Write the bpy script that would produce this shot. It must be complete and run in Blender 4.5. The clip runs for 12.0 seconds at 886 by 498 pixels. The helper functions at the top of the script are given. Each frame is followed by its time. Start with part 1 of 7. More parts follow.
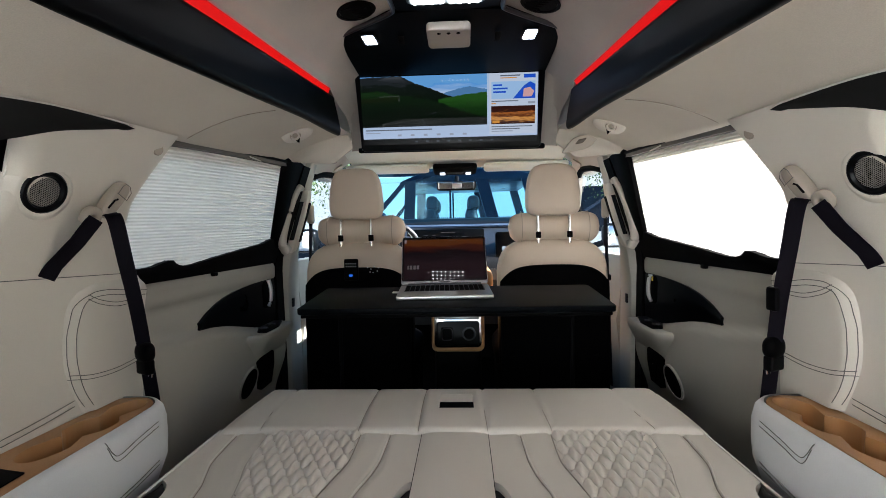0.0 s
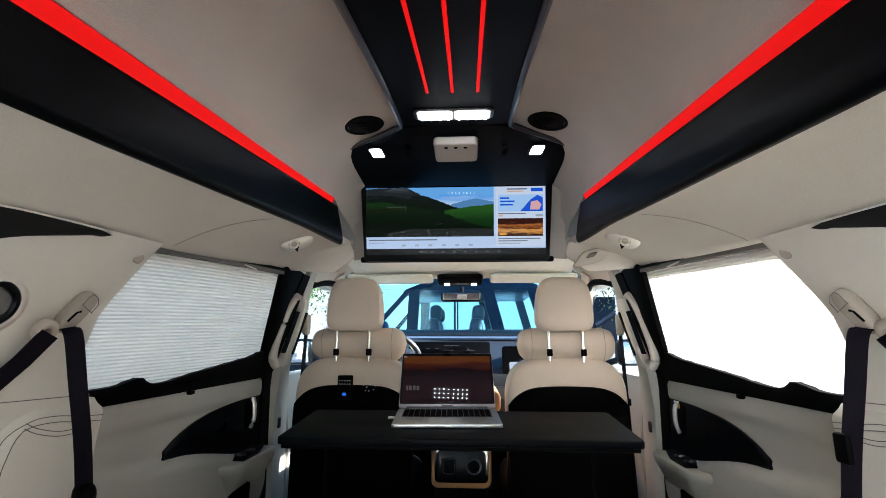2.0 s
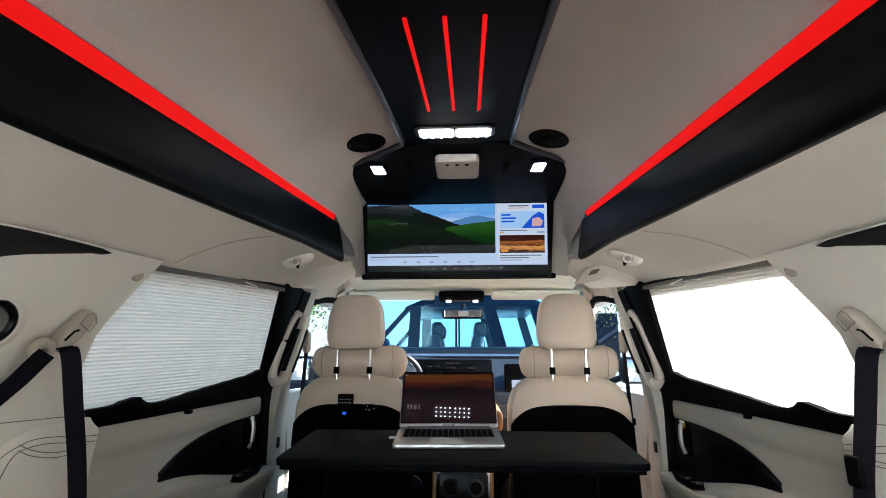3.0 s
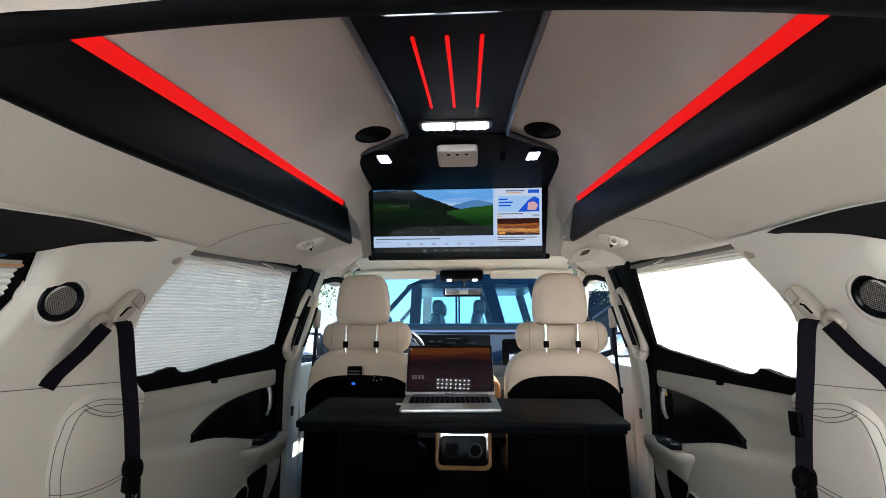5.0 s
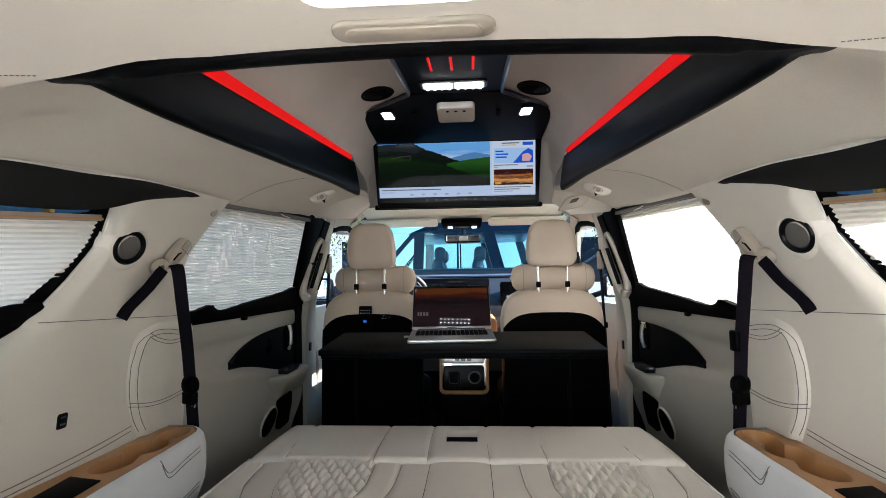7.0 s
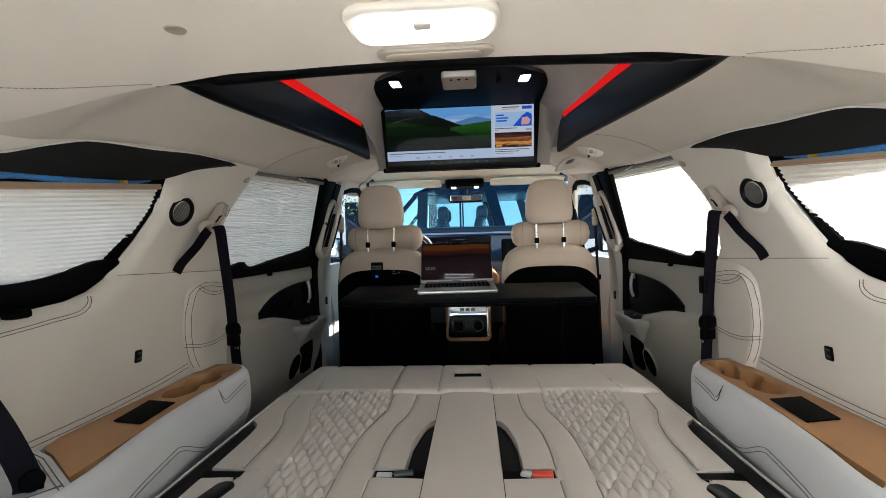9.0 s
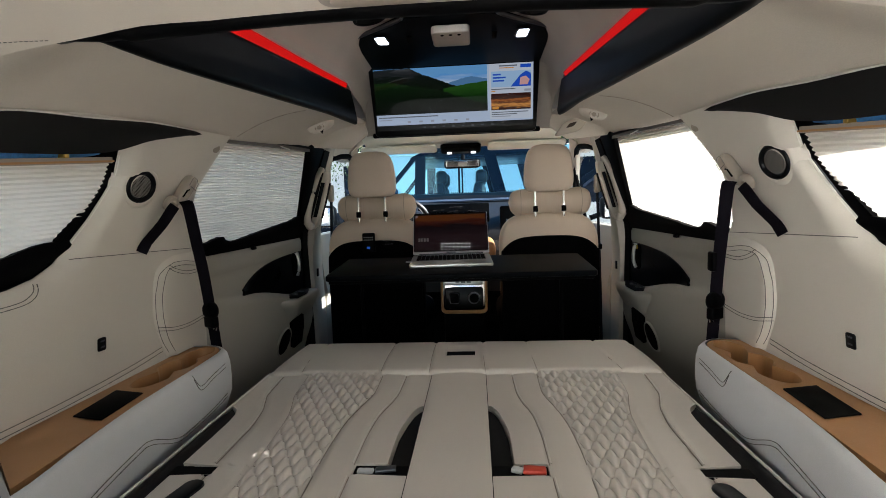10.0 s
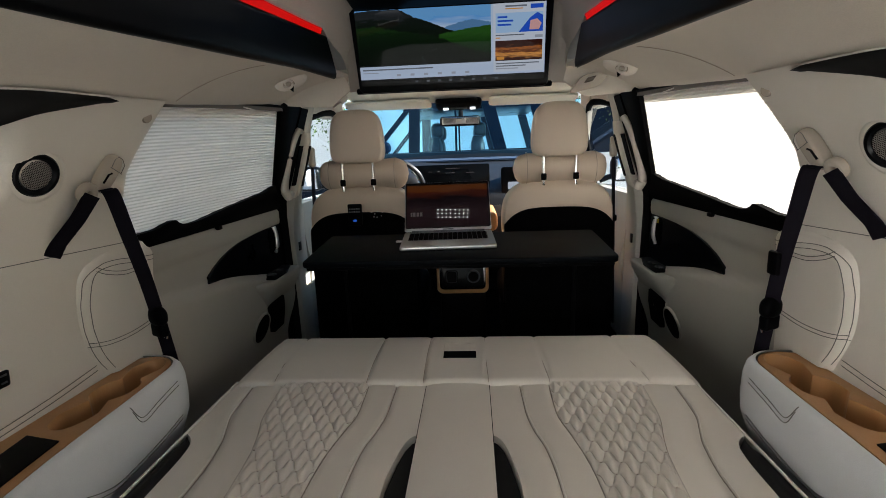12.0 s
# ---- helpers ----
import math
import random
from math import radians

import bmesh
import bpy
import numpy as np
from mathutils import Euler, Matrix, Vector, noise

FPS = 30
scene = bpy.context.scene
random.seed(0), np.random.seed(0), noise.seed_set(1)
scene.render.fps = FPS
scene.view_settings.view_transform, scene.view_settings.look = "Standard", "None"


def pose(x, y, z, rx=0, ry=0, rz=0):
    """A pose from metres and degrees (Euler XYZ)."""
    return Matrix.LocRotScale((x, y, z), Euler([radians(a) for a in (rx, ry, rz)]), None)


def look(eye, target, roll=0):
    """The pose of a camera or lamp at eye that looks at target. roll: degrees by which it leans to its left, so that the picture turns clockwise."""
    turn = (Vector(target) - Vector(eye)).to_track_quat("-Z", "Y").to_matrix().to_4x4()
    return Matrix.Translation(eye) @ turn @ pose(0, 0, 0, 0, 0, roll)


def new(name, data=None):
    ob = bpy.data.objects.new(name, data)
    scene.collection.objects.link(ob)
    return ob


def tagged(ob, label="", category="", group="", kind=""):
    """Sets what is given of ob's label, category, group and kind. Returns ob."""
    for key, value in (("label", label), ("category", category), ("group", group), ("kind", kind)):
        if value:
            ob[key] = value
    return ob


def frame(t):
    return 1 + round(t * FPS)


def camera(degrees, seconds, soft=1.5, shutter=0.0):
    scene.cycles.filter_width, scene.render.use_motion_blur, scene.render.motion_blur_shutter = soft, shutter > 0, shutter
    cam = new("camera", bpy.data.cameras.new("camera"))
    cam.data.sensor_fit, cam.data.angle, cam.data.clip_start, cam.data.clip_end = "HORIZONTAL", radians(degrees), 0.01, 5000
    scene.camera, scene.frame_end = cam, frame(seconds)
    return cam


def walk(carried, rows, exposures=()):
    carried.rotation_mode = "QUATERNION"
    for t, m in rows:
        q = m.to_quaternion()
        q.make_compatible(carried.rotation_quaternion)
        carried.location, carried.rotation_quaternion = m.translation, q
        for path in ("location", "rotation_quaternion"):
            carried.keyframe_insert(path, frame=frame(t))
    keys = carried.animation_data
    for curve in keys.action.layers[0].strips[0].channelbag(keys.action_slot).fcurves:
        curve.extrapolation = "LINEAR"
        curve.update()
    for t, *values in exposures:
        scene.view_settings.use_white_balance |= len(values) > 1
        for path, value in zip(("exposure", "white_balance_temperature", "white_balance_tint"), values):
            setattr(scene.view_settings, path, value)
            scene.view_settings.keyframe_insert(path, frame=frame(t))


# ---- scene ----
cam = camera(86.7, 12.0, soft=0.5)
PATH = [
    (0, (0.039, 0.073, 0.992), (-0.051, 2.069, 0.919), -1.1),
    (0.5, (0.036, 0.105, 1.004), (-0.056, 2.103, 1.023), -0.9),
    (1, (0.037, 0.136, 1.019), (-0.063, 2.122, 1.226), -0.1),
    (1.5, (0.033, 0.165, 1.027), (-0.065, 2.142, 1.319), 0.0),
    (2, (0.035, 0.19, 1.024), (-0.068, 2.151, 1.404), 0.1),
    (2.5, (0.035, 0.201, 1.029), (-0.072, 2.148, 1.476), 0.1),
    (4.3, (0.033, 0.129, 1.028), (-0.079, 2.078, 1.465), 0.2),
    (4.5, (0.033, 0.111, 1.022), (-0.077, 2.064, 1.438), 0.1),
    (5, (0.035, 0.061, 1.017), (-0.073, 2.026, 1.374), -0.1),
    (5.5, (0.036, 0.024, 1.014), (-0.072, 1.999, 1.308), -0.3),
    (6, (0.036, -0.015, 1.007), (-0.073, 1.968, 1.243), -0.4),
    (6.5, (0.039, -0.078, 0.999), (-0.075, 1.91, 1.183), -0.6),
    (7, (0.049, -0.124, 0.992), (-0.07, 1.868, 1.13), -0.8),
    (9, (0.043, -0.307, 0.982), (-0.088, 1.688, 0.947), -1.6),
    (9.5, (0.054, -0.273, 0.996), (-0.086, 1.719, 0.887), -1.8),
    (10, (0.075, -0.193, 1.013), (-0.067, 1.792, 0.822), -2.0),
    (10.5, (0.075, -0.111, 1.05), (-0.064, 1.867, 0.79), -2.1),
    (11, (0.073, -0.039, 1.093), (-0.059, 1.931, 0.779), -2.2),
    (11.5, (0.068, 0.027, 1.105), (-0.064, 1.989, 0.737), -2.2),
    (12, (0.06, 0.09, 1.096), (-0.071, 2.044, 0.693), -2.1),
]
walk(cam, [(t, look(eye, target, roll)) for t, eye, target, roll in PATH], exposures=[(0, 2.72, 6050, 9), (2, 2.98, 5950, 8), (5, 2.97, 5900, 8), (7, 2.80, 6050, 9), (9, 2.57, 6150, 9), (10, 2.27, 6350, 9), (11, 2.19, 6400, 9), (12, 2.24, 6400, 9)])

# ---- daylight: a sky and one sun from the right of the vehicle ----
world = bpy.data.worlds.new("sky")
scene.world = world
world.use_nodes = True
wn = world.node_tree
sky = wn.nodes.new("ShaderNodeTexSky")
sky.sky_type, sky.sun_disc = "NISHITA", False
sky.sun_elevation, sky.sun_rotation = radians(26.5), radians(87)
wn.links.new(sky.outputs[0], wn.nodes["Background"].inputs[0])
wn.nodes["Background"].inputs[1].default_value = 0.07
sun_data = bpy.data.lights.new("sun", "SUN")
sun_data.energy, sun_data.angle, sun_data.color = 5.0, radians(0.6), (1.0, 0.965, 0.92)
sun = new("sun", sun_data)
sun.matrix_world = look((5.0, 0.25, 2.5), (0, 0, 0))

# ---- materials ----
def material(name, base, rough=0.5, metal=0.0, vary=0.06, grain=300.0, bump=0.1, depth=0.0006, coat=0.0, stain=3.0, spec=0.5):
    m = bpy.data.materials.new(name)
    m.use_nodes = True
    nt = m.node_tree
    p = nt.nodes["Principled BSDF"]
    tc = nt.nodes.new("ShaderNodeTexCoord")
    big = nt.nodes.new("ShaderNodeTexNoise")
    big.inputs["Scale"].default_value, big.inputs["Detail"].default_value = stain, 5
    fine = nt.nodes.new("ShaderNodeTexNoise")
    fine.inputs["Scale"].default_value, fine.inputs["Detail"].default_value = grain, 3
    for n in (big, fine):
        nt.links.new(tc.outputs["Object"], n.inputs["Vector"])
    add = nt.nodes.new("ShaderNodeMath")
    add.operation = "ADD"
    nt.links.new(big.outputs[0], add.inputs[0])
    nt.links.new(fine.outputs[0], add.inputs[1])
    ramp = nt.nodes.new("ShaderNodeMapRange")
    ramp.inputs["From Min"].default_value, ramp.inputs["From Max"].default_value = 0.6, 1.4
    ramp.inputs["To Min"].default_value, ramp.inputs["To Max"].default_value = 1 - vary, 1 + vary
    nt.links.new(add.outputs[0], ramp.inputs["Value"])
    mul = nt.nodes.new("ShaderNodeVectorMath")
    mul.operation = "SCALE"
    mul.inputs[0].default_value = base
    nt.links.new(ramp.outputs[0], mul.inputs["Scale"])
    nt.links.new(mul.outputs[0], p.inputs["Base Color"])
    rr = nt.nodes.new("ShaderNodeMapRange")
    rr.inputs["To Min"].default_value, rr.inputs["To Max"].default_value = max(0.02, rough - 0.08), min(1, rough + 0.08)
    nt.links.new(big.outputs[0], rr.inputs["Value"])
    nt.links.new(rr.outputs[0], p.inputs["Roughness"])
    p.inputs["Metallic"].default_value = metal
    p.inputs["Coat Weight"].default_value = coat
    p.inputs["Specular IOR Level"].default_value = spec
    if bump:
        bn = nt.nodes.new("ShaderNodeBump")
        bn.inputs["Strength"].default_value, bn.inputs["Distance"].default_value = bump, depth
        nt.links.new(fine.outputs[0], bn.inputs["Height"])
        nt.links.new(bn.outputs[0], p.inputs["Normal"])
    return m


def leather(name, base, rough=0.48):
    m = material(name, base, rough, vary=0.05, grain=420, bump=0.0, stain=2.2)
    nt = m.node_tree
    p = nt.nodes["Principled BSDF"]
    tc = nt.nodes.new("ShaderNodeTexCoord")
    v = nt.nodes.new("ShaderNodeTexVoronoi")
    v.inputs["Scale"].default_value = 520
    wr = nt.nodes.new("ShaderNodeTexNoise")
    wr.inputs["Scale"].default_value, wr.inputs["Detail"].default_value = 14, 4
    nt.links.new(tc.outputs["Object"], v.inputs["Vector"])
    nt.links.new(tc.outputs["Object"], wr.inputs["Vector"])
    b1 = nt.nodes.new("ShaderNodeBump")
    b1.inputs["Strength"].default_value, b1.inputs["Distance"].default_value = 0.25, 0.0006
    b2 = nt.nodes.new("ShaderNodeBump")
    b2.inputs["Strength"].default_value, b2.inputs["Distance"].default_value = 0.35, 0.004
    nt.links.new(v.outputs["Distance"], b1.inputs["Height"])
    nt.links.new(wr.outputs[0], b2.inputs["Height"])
    nt.links.new(b1.outputs[0], b2.inputs["Normal"])
    nt.links.new(b2.outputs[0], p.inputs["Normal"])
    return m


def glowing(name, colour, strength):
    m = bpy.data.materials.new(name)
    m.use_nodes = True
    p = m.node_tree.nodes["Principled BSDF"]
    p.inputs["Base Color"].default_value = (*colour, 1)
    p.inputs["Emission Color"].default_value = (*colour, 1)
    p.inputs["Emission Strength"].default_value = strength
    p.inputs["Roughness"].default_value = 0.6
    p.inputs["Specular IOR Level"].default_value = 0.1
    return m


def pane_glass(name, tint, rough=0.0, gloss=0.9):
    """A thin pane: clear straight through, with gloss that grows at a flat angle."""
    m = bpy.data.materials.new(name)
    m.use_nodes = True
    nt = m.node_tree
    nt.nodes.remove(nt.nodes["Principled BSDF"])
    t = nt.nodes.new("ShaderNodeBsdfTransparent")
    t.inputs[0].default_value = (*tint, 1)
    g = nt.nodes.new("ShaderNodeBsdfGlossy")
    g.inputs["Roughness"].default_value = rough
    lw = nt.nodes.new("ShaderNodeLayerWeight")
    lw.inputs[0].default_value = 0.5
    po = nt.nodes.new("ShaderNodeMath")
    po.operation = "POWER"
    po.inputs[1].default_value = 5.0
    nt.links.new(lw.outputs["Facing"], po.inputs[0])
    f = nt.nodes.new("ShaderNodeMath")
    f.operation = "MULTIPLY_ADD"
    f.inputs[1].default_value, f.inputs[2].default_value = gloss, 0.05 * gloss
    nt.links.new(po.outputs[0], f.inputs[0])
    mx = nt.nodes.new("ShaderNodeMixShader")
    nt.links.new(f.outputs[0], mx.inputs[0])
    nt.links.new(t.outputs[0], mx.inputs[1])
    nt.links.new(g.outputs[0], mx.inputs[2])
    nt.links.new(mx.outputs[0], nt.nodes["Material Output"].inputs[0])
    return m


def shade_cloth(name, base, through_part):
    m = bpy.data.materials.new(name)
    m.use_nodes = True
    nt = m.node_tree
    nt.nodes.remove(nt.nodes["Principled BSDF"])
    tc = nt.nodes.new("ShaderNodeTexCoord")
    n = nt.nodes.new("ShaderNodeTexNoise")
    n.inputs["Scale"].default_value, n.inputs["Detail"].default_value = 9, 6
    nt.links.new(tc.outputs["Object"], n.inputs["Vector"])
    r = nt.nodes.new("ShaderNodeMapRange")
    r.inputs["To Min"].default_value, r.inputs["To Max"].default_value = 0.9, 1.08
    nt.links.new(n.outputs[0], r.inputs["Value"])
    c = nt.nodes.new("ShaderNodeVectorMath")
    c.operation = "SCALE"
    c.inputs[0].default_value = base
    nt.links.new(r.outputs[0], c.inputs["Scale"])
    d = nt.nodes.new("ShaderNodeBsdfDiffuse")
    t = nt.nodes.new("ShaderNodeBsdfTranslucent")
    for q in (d, t):
        nt.links.new(c.outputs[0], q.inputs[0])
    mx = nt.nodes.new("ShaderNodeMixShader")
    mx.inputs[0].default_value = through_part
    nt.links.new(d.outputs[0], mx.inputs[1])
    nt.links.new(t.outputs[0], mx.inputs[2])
    nt.links.new(mx.outputs[0], nt.nodes["Material Output"].inputs[0])
    return m


BLUECLOTH = material("blue_cloth", (0.06, 0.24, 0.60), 0.85, vary=0.3, grain=200, bump=0.5, depth=0.002)
GREIGE = material("grey_beige_plastic", (0.33, 0.28, 0.225), 0.5, vary=0.08, grain=400, bump=0.1)
BRASS = material("brass_clip", (0.55, 0.38, 0.10), 0.3, metal=1.0, bump=0)
YELLOWMARK = material("yellow_mark", (0.75, 0.55, 0.05), 0.5, bump=0)
REDPLASTIC = material("red_plastic", (0.62, 0.06, 0.03), 0.35, bump=0)
# cream leather with the bluish light of the sky mixed into its colour
CONSOLE = leather("console_leather_skylit", (0.60, 0.612, 0.62), 0.5)
BEIGE = leather("cream_leather", (0.60, 0.53, 0.455))
BEDLEATHER = leather("bed_leather", (0.60, 0.555, 0.495), 0.40)
SEATLEATHER = leather("seat_leather", (0.60, 0.49, 0.385), 0.45)
WALL = leather("wall_vinyl", (0.63, 0.59, 0.52), 0.5)
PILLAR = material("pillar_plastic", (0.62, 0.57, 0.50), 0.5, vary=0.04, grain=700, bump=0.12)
# darker, greyer copy of the pillar plastic, with the door pillar's shade in it
BPILLAR = material("shaded_pillar_plastic", (0.44, 0.42, 0.37), 0.5, vary=0.05, grain=700, bump=0.12)
SATIN = material("satin_chrome", (0.82, 0.83, 0.85), 0.34, metal=0.75, vary=0.03, grain=60, bump=0.0)
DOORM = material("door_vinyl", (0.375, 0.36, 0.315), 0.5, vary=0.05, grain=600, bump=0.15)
SUEDE = material("headliner_suede", (0.575, 0.525, 0.455), 0.85, vary=0.12, grain=500, bump=0.3, stain=2.5, spec=0.2)
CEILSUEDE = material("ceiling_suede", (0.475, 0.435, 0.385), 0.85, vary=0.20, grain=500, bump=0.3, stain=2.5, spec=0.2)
FRONTCLOTH = material("front_roof_cloth", (0.82, 0.83, 0.76), 0.9, vary=0.05, grain=900, bump=0.3, spec=0.15)
CLOTH = material("roof_cloth", (0.62, 0.56, 0.49), 0.9, vary=0.05, grain=900, bump=0.3, spec=0.15)
TAN = leather("tan_leather", (0.42, 0.215, 0.085), 0.42)
BLACK = material("black_plastic", (0.0014, 0.0014, 0.0017), 0.6, vary=0.25, grain=500, bump=0.2, spec=0.05)
BARBLACK = material("bar_black", (0.0010, 0.0013, 0.0018), 0.42, vary=0.2, grain=90, bump=0.02, spec=0.08)
GLOSSBLACK = material("piano_black", (0.0014, 0.002, 0.003), 0.3, vary=0.2, grain=90, bump=0.0, spec=0.14)
PANELBLACK = material("overhead_black", (0.0014, 0.0028, 0.0045), 0.45, vary=0.2, grain=200, bump=0.05, spec=0.035)
CHARCOAL = material("charcoal_cloth", (0.010, 0.0095, 0.0095), 0.8, vary=0.2, grain=600, bump=0.3, spec=0.2)
WEBBING = material("belt_webbing", (0.006, 0.005, 0.0085), 0.7, vary=0.25, grain=900, bump=0.5, spec=0.08)
CARPET = material("dark_carpet", (0.0014, 0.0014, 0.0017), 0.95, vary=0.3, grain=700, bump=0.6, depth=0.003, spec=0.03)
SEATBACK = material("seat_back_black", (0.0014, 0.0014, 0.0017), 0.8, vary=0.25, grain=400, bump=0.3, spec=0.03)
COWL = material("cowl_blue_black", (0.003, 0.007, 0.016), 0.5, vary=0.15, grain=120, bump=0.05)
SHEENGREY = material("sheen_blue_grey", (0.05, 0.075, 0.12), 0.5, vary=0.1, grain=200, bump=0.05)
CHROME = material("chrome", (0.75, 0.75, 0.77), 0.12, metal=1.0, vary=0.03, grain=60, bump=0.0)
ALU = material("laptop_aluminium", (0.55, 0.56, 0.58), 0.35, metal=0.9, vary=0.04, grain=900, bump=0.05)
GREYTRIM = material("grey_edge_metal", (0.10, 0.105, 0.115), 0.3, metal=0.7, vary=0.1, grain=100, bump=0.0)
THREAD = material("grey_thread", (0.13, 0.122, 0.115), 0.8, vary=0.2, grain=800, bump=0.0)
SEAM = material("beige_thread", (0.27, 0.235, 0.20), 0.8, vary=0.2, grain=800, bump=0.0)
PIPING = material("pale_piping", (0.72, 0.69, 0.63), 0.5, vary=0.04, grain=500, bump=0.1)
TABLE = material("black_tabletop", (0.0014, 0.0022, 0.0034), 0.5, vary=0.2, grain=350, bump=0.25, spec=0.05)
GRILLE = material("speaker_mesh_metal", (0.27, 0.255, 0.235), 0.45, metal=0.3, vary=0.05, grain=300, bump=0.1)
DASHM = material("dash_vinyl", (0.008, 0.0095, 0.013), 0.5, vary=0.15, grain=500, bump=0.2)
PALEGREY = material("pale_grey_plastic", (0.55, 0.56, 0.56), 0.45, vary=0.04, grain=500, bump=0.08)
PADBLACK = material("rubber_mat", (0.0012, 0.0012, 0.0012), 0.7, vary=0.2, grain=500, bump=0.3, spec=0.08)
DIMLENS = glowing("diode_lens", (0.33, 0.33, 0.34), 0.50)
DIODE = glowing("diode", (1.0, 0.98, 0.96), 20.0)
REDLED = glowing("red_light_strip", (0.95, 0.003, 0.002), 0.11)
REDLED.node_tree.nodes["Principled BSDF"].inputs["Base Color"].default_value = (0.06, 0.003, 0.003, 1)
WHITELED = glowing("white_lamp_lens", (1.0, 0.96, 0.91), 1.6)
READLED = glowing("reading_lamp_lens", (0.9, 0.95, 1.0), 0.35)
COOLLED = glowing("cool_spot_lens", (0.80, 0.86, 1.0), 1.3)
WINDSCREEN = pane_glass("windscreen_glass", (0.36, 0.77, 1.0), gloss=0.25)
DOORGLASS = pane_glass("door_glass", (0.86, 0.90, 0.90))
PLEAT = shade_cloth("pleated_shade_cloth", (0.86, 0.82, 0.76), 0.22)

BLUELED = glowing("blue_key_light", (0.03, 0.14, 0.7), 0.09)
DIMGREY = glowing("dim_clock", (0.10, 0.09, 0.09), 0.035)
RAILBROWN = material("brown_rail_plastic", (0.12, 0.10, 0.08), 0.5, vary=0.08, grain=400, bump=0.1)
ANCHOR = material("anchor_plastic", (0.35, 0.305, 0.25), 0.45, vary=0.05, grain=500, bump=0.1)
BROWNGLASS = material("brown_window", (0.035, 0.022, 0.014), 0.25, vary=0.1, grain=100, bump=0.0)
GREIGE2 = material("overhead_block_plastic", (0.36, 0.33, 0.295), 0.5, vary=0.05, grain=500, bump=0.1)


def picture(name, stops, scale, strength, axis=2, detail=6, warp=0.35, spec=0.05):
    """A lit screen picture: noise mixed with height, through a ramp of colours."""
    m = bpy.data.materials.new(name)
    m.use_nodes = True
    nt = m.node_tree
    p = nt.nodes["Principled BSDF"]
    tc = nt.nodes.new("ShaderNodeTexCoord")
    sep = nt.nodes.new("ShaderNodeSeparateXYZ")
    nt.links.new(tc.outputs["Generated"], sep.inputs[0])
    mp = nt.nodes.new("ShaderNodeMapping")
    mp.inputs["Scale"].default_value = (scale, 1, scale * 2.4)
    nt.links.new(tc.outputs["Generated"], mp.inputs[0])
    n = nt.nodes.new("ShaderNodeTexNoise")
    n.inputs["Scale"].default_value, n.inputs["Detail"].default_value = 1.0, detail
    nt.links.new(mp.outputs[0], n.inputs["Vector"])
    a = nt.nodes.new("ShaderNodeMath")
    a.operation = "MULTIPLY_ADD"
    a.inputs[1].default_value = warp
    nt.links.new(n.outputs[0], a.inputs[0])
    nt.links.new(sep.outputs[axis], a.inputs[2])
    r = nt.nodes.new("ShaderNodeValToRGB")
    while len(r.color_ramp.elements) < len(stops):
        r.color_ramp.elements.new(0.5)
    for e, (pos, col) in zip(r.color_ramp.elements, stops):
        e.position, e.color = pos, (*col, 1)
    nt.links.new(a.outputs[0], r.inputs[0])
    p.inputs["Base Color"].default_value = (0.005, 0.005, 0.006, 1)
    p.inputs["Roughness"].default_value = 0.0
    p.inputs["Specular IOR Level"].default_value = spec
    nt.links.new(r.outputs[0], p.inputs["Emission Color"])
    p.inputs["Emission Strength"].default_value = strength
    return m


def lit(name, colour, strength=1.0):
    m = glowing(name, colour, strength)
    p = m.node_tree.nodes["Principled BSDF"]
    p.inputs["Base Color"].default_value = (0.005, 0.005, 0.006, 1)
    p.inputs["Roughness"].default_value = 0.15
    p.inputs["Specular IOR Level"].default_value = 0.05
    return m


SCR = 0.105
PAGEBLUE = lit("page_blue", (0.55, 0.66, 0.86), SCR)
PAGEWHITE = lit("page_white", (0.66, 0.72, 0.84), SCR)
FILMSKY = picture("film_sky", [(0.0, (0.30, 0.50, 0.75)), (0.78, (0.75, 0.82, 0.92)), (1.0, (0.10, 0.36, 0.80)), (1.15, (0.16, 0.42, 0.80))], 3.0, SCR)
PICBLUE = picture("film_far_ridge", [(0.0, (0.06, 0.16, 0.30)), (1.0, (0.10, 0.24, 0.46))], 6.0, SCR)
PICDARK = picture("film_dark_mountain", [(0.0, (0.001, 0.003, 0.001)), (0.7, (0.002, 0.006, 0.002)), (1.0, (0.006, 0.010, 0.008)), (1.2, (0.016, 0.020, 0.022))], 9.0, SCR)
PICGREEN = picture("film_green_ridge", [(0.0, (0.002, 0.012, 0.002)), (0.7, (0.005, 0.032, 0.003)), (1.1, (0.020, 0.085, 0.010))], 8.0, SCR)
PICFOREST = picture("film_forest", [(0.0, (0.001, 0.0025, 0.001)), (0.6, (0.002, 0.0065, 0.002)), (1.0, (0.004, 0.015, 0.0035)), (1.2, (0.008, 0.028, 0.006))], 16.0, SCR)
SUNSETPIC = picture("sunset_thumbnail", [(0.0, (0.010, 0.002, 0.001)), (0.40, (0.05, 0.010, 0.003)), (0.62, (0.80, 0.34, 0.08)), (0.76, (0.10, 0.02, 0.006)), (0.90, (0.45, 0.14, 0.03)), (1.1, (0.04, 0.010, 0.006))], 5.0, SCR, warp=0.6)
LAPTOPSCREEN = picture("laptop_picture", [(0.0, (0.014, 0.006, 0.007)), (0.55, (0.022, 0.010, 0.012)), (0.85, (0.006, 0.003, 0.004)), (1.0, (0.075, 0.014, 0.006)), (1.2, (0.11, 0.03, 0.006))], 2.2, 0.085, spec=0.16)
PICROCK = picture("film_rock", [(0.0, (0.012, 0.014, 0.016)), (0.7, (0.030, 0.034, 0.038)), (1.1, (0.06, 0.065, 0.07))], 14.0, SCR)
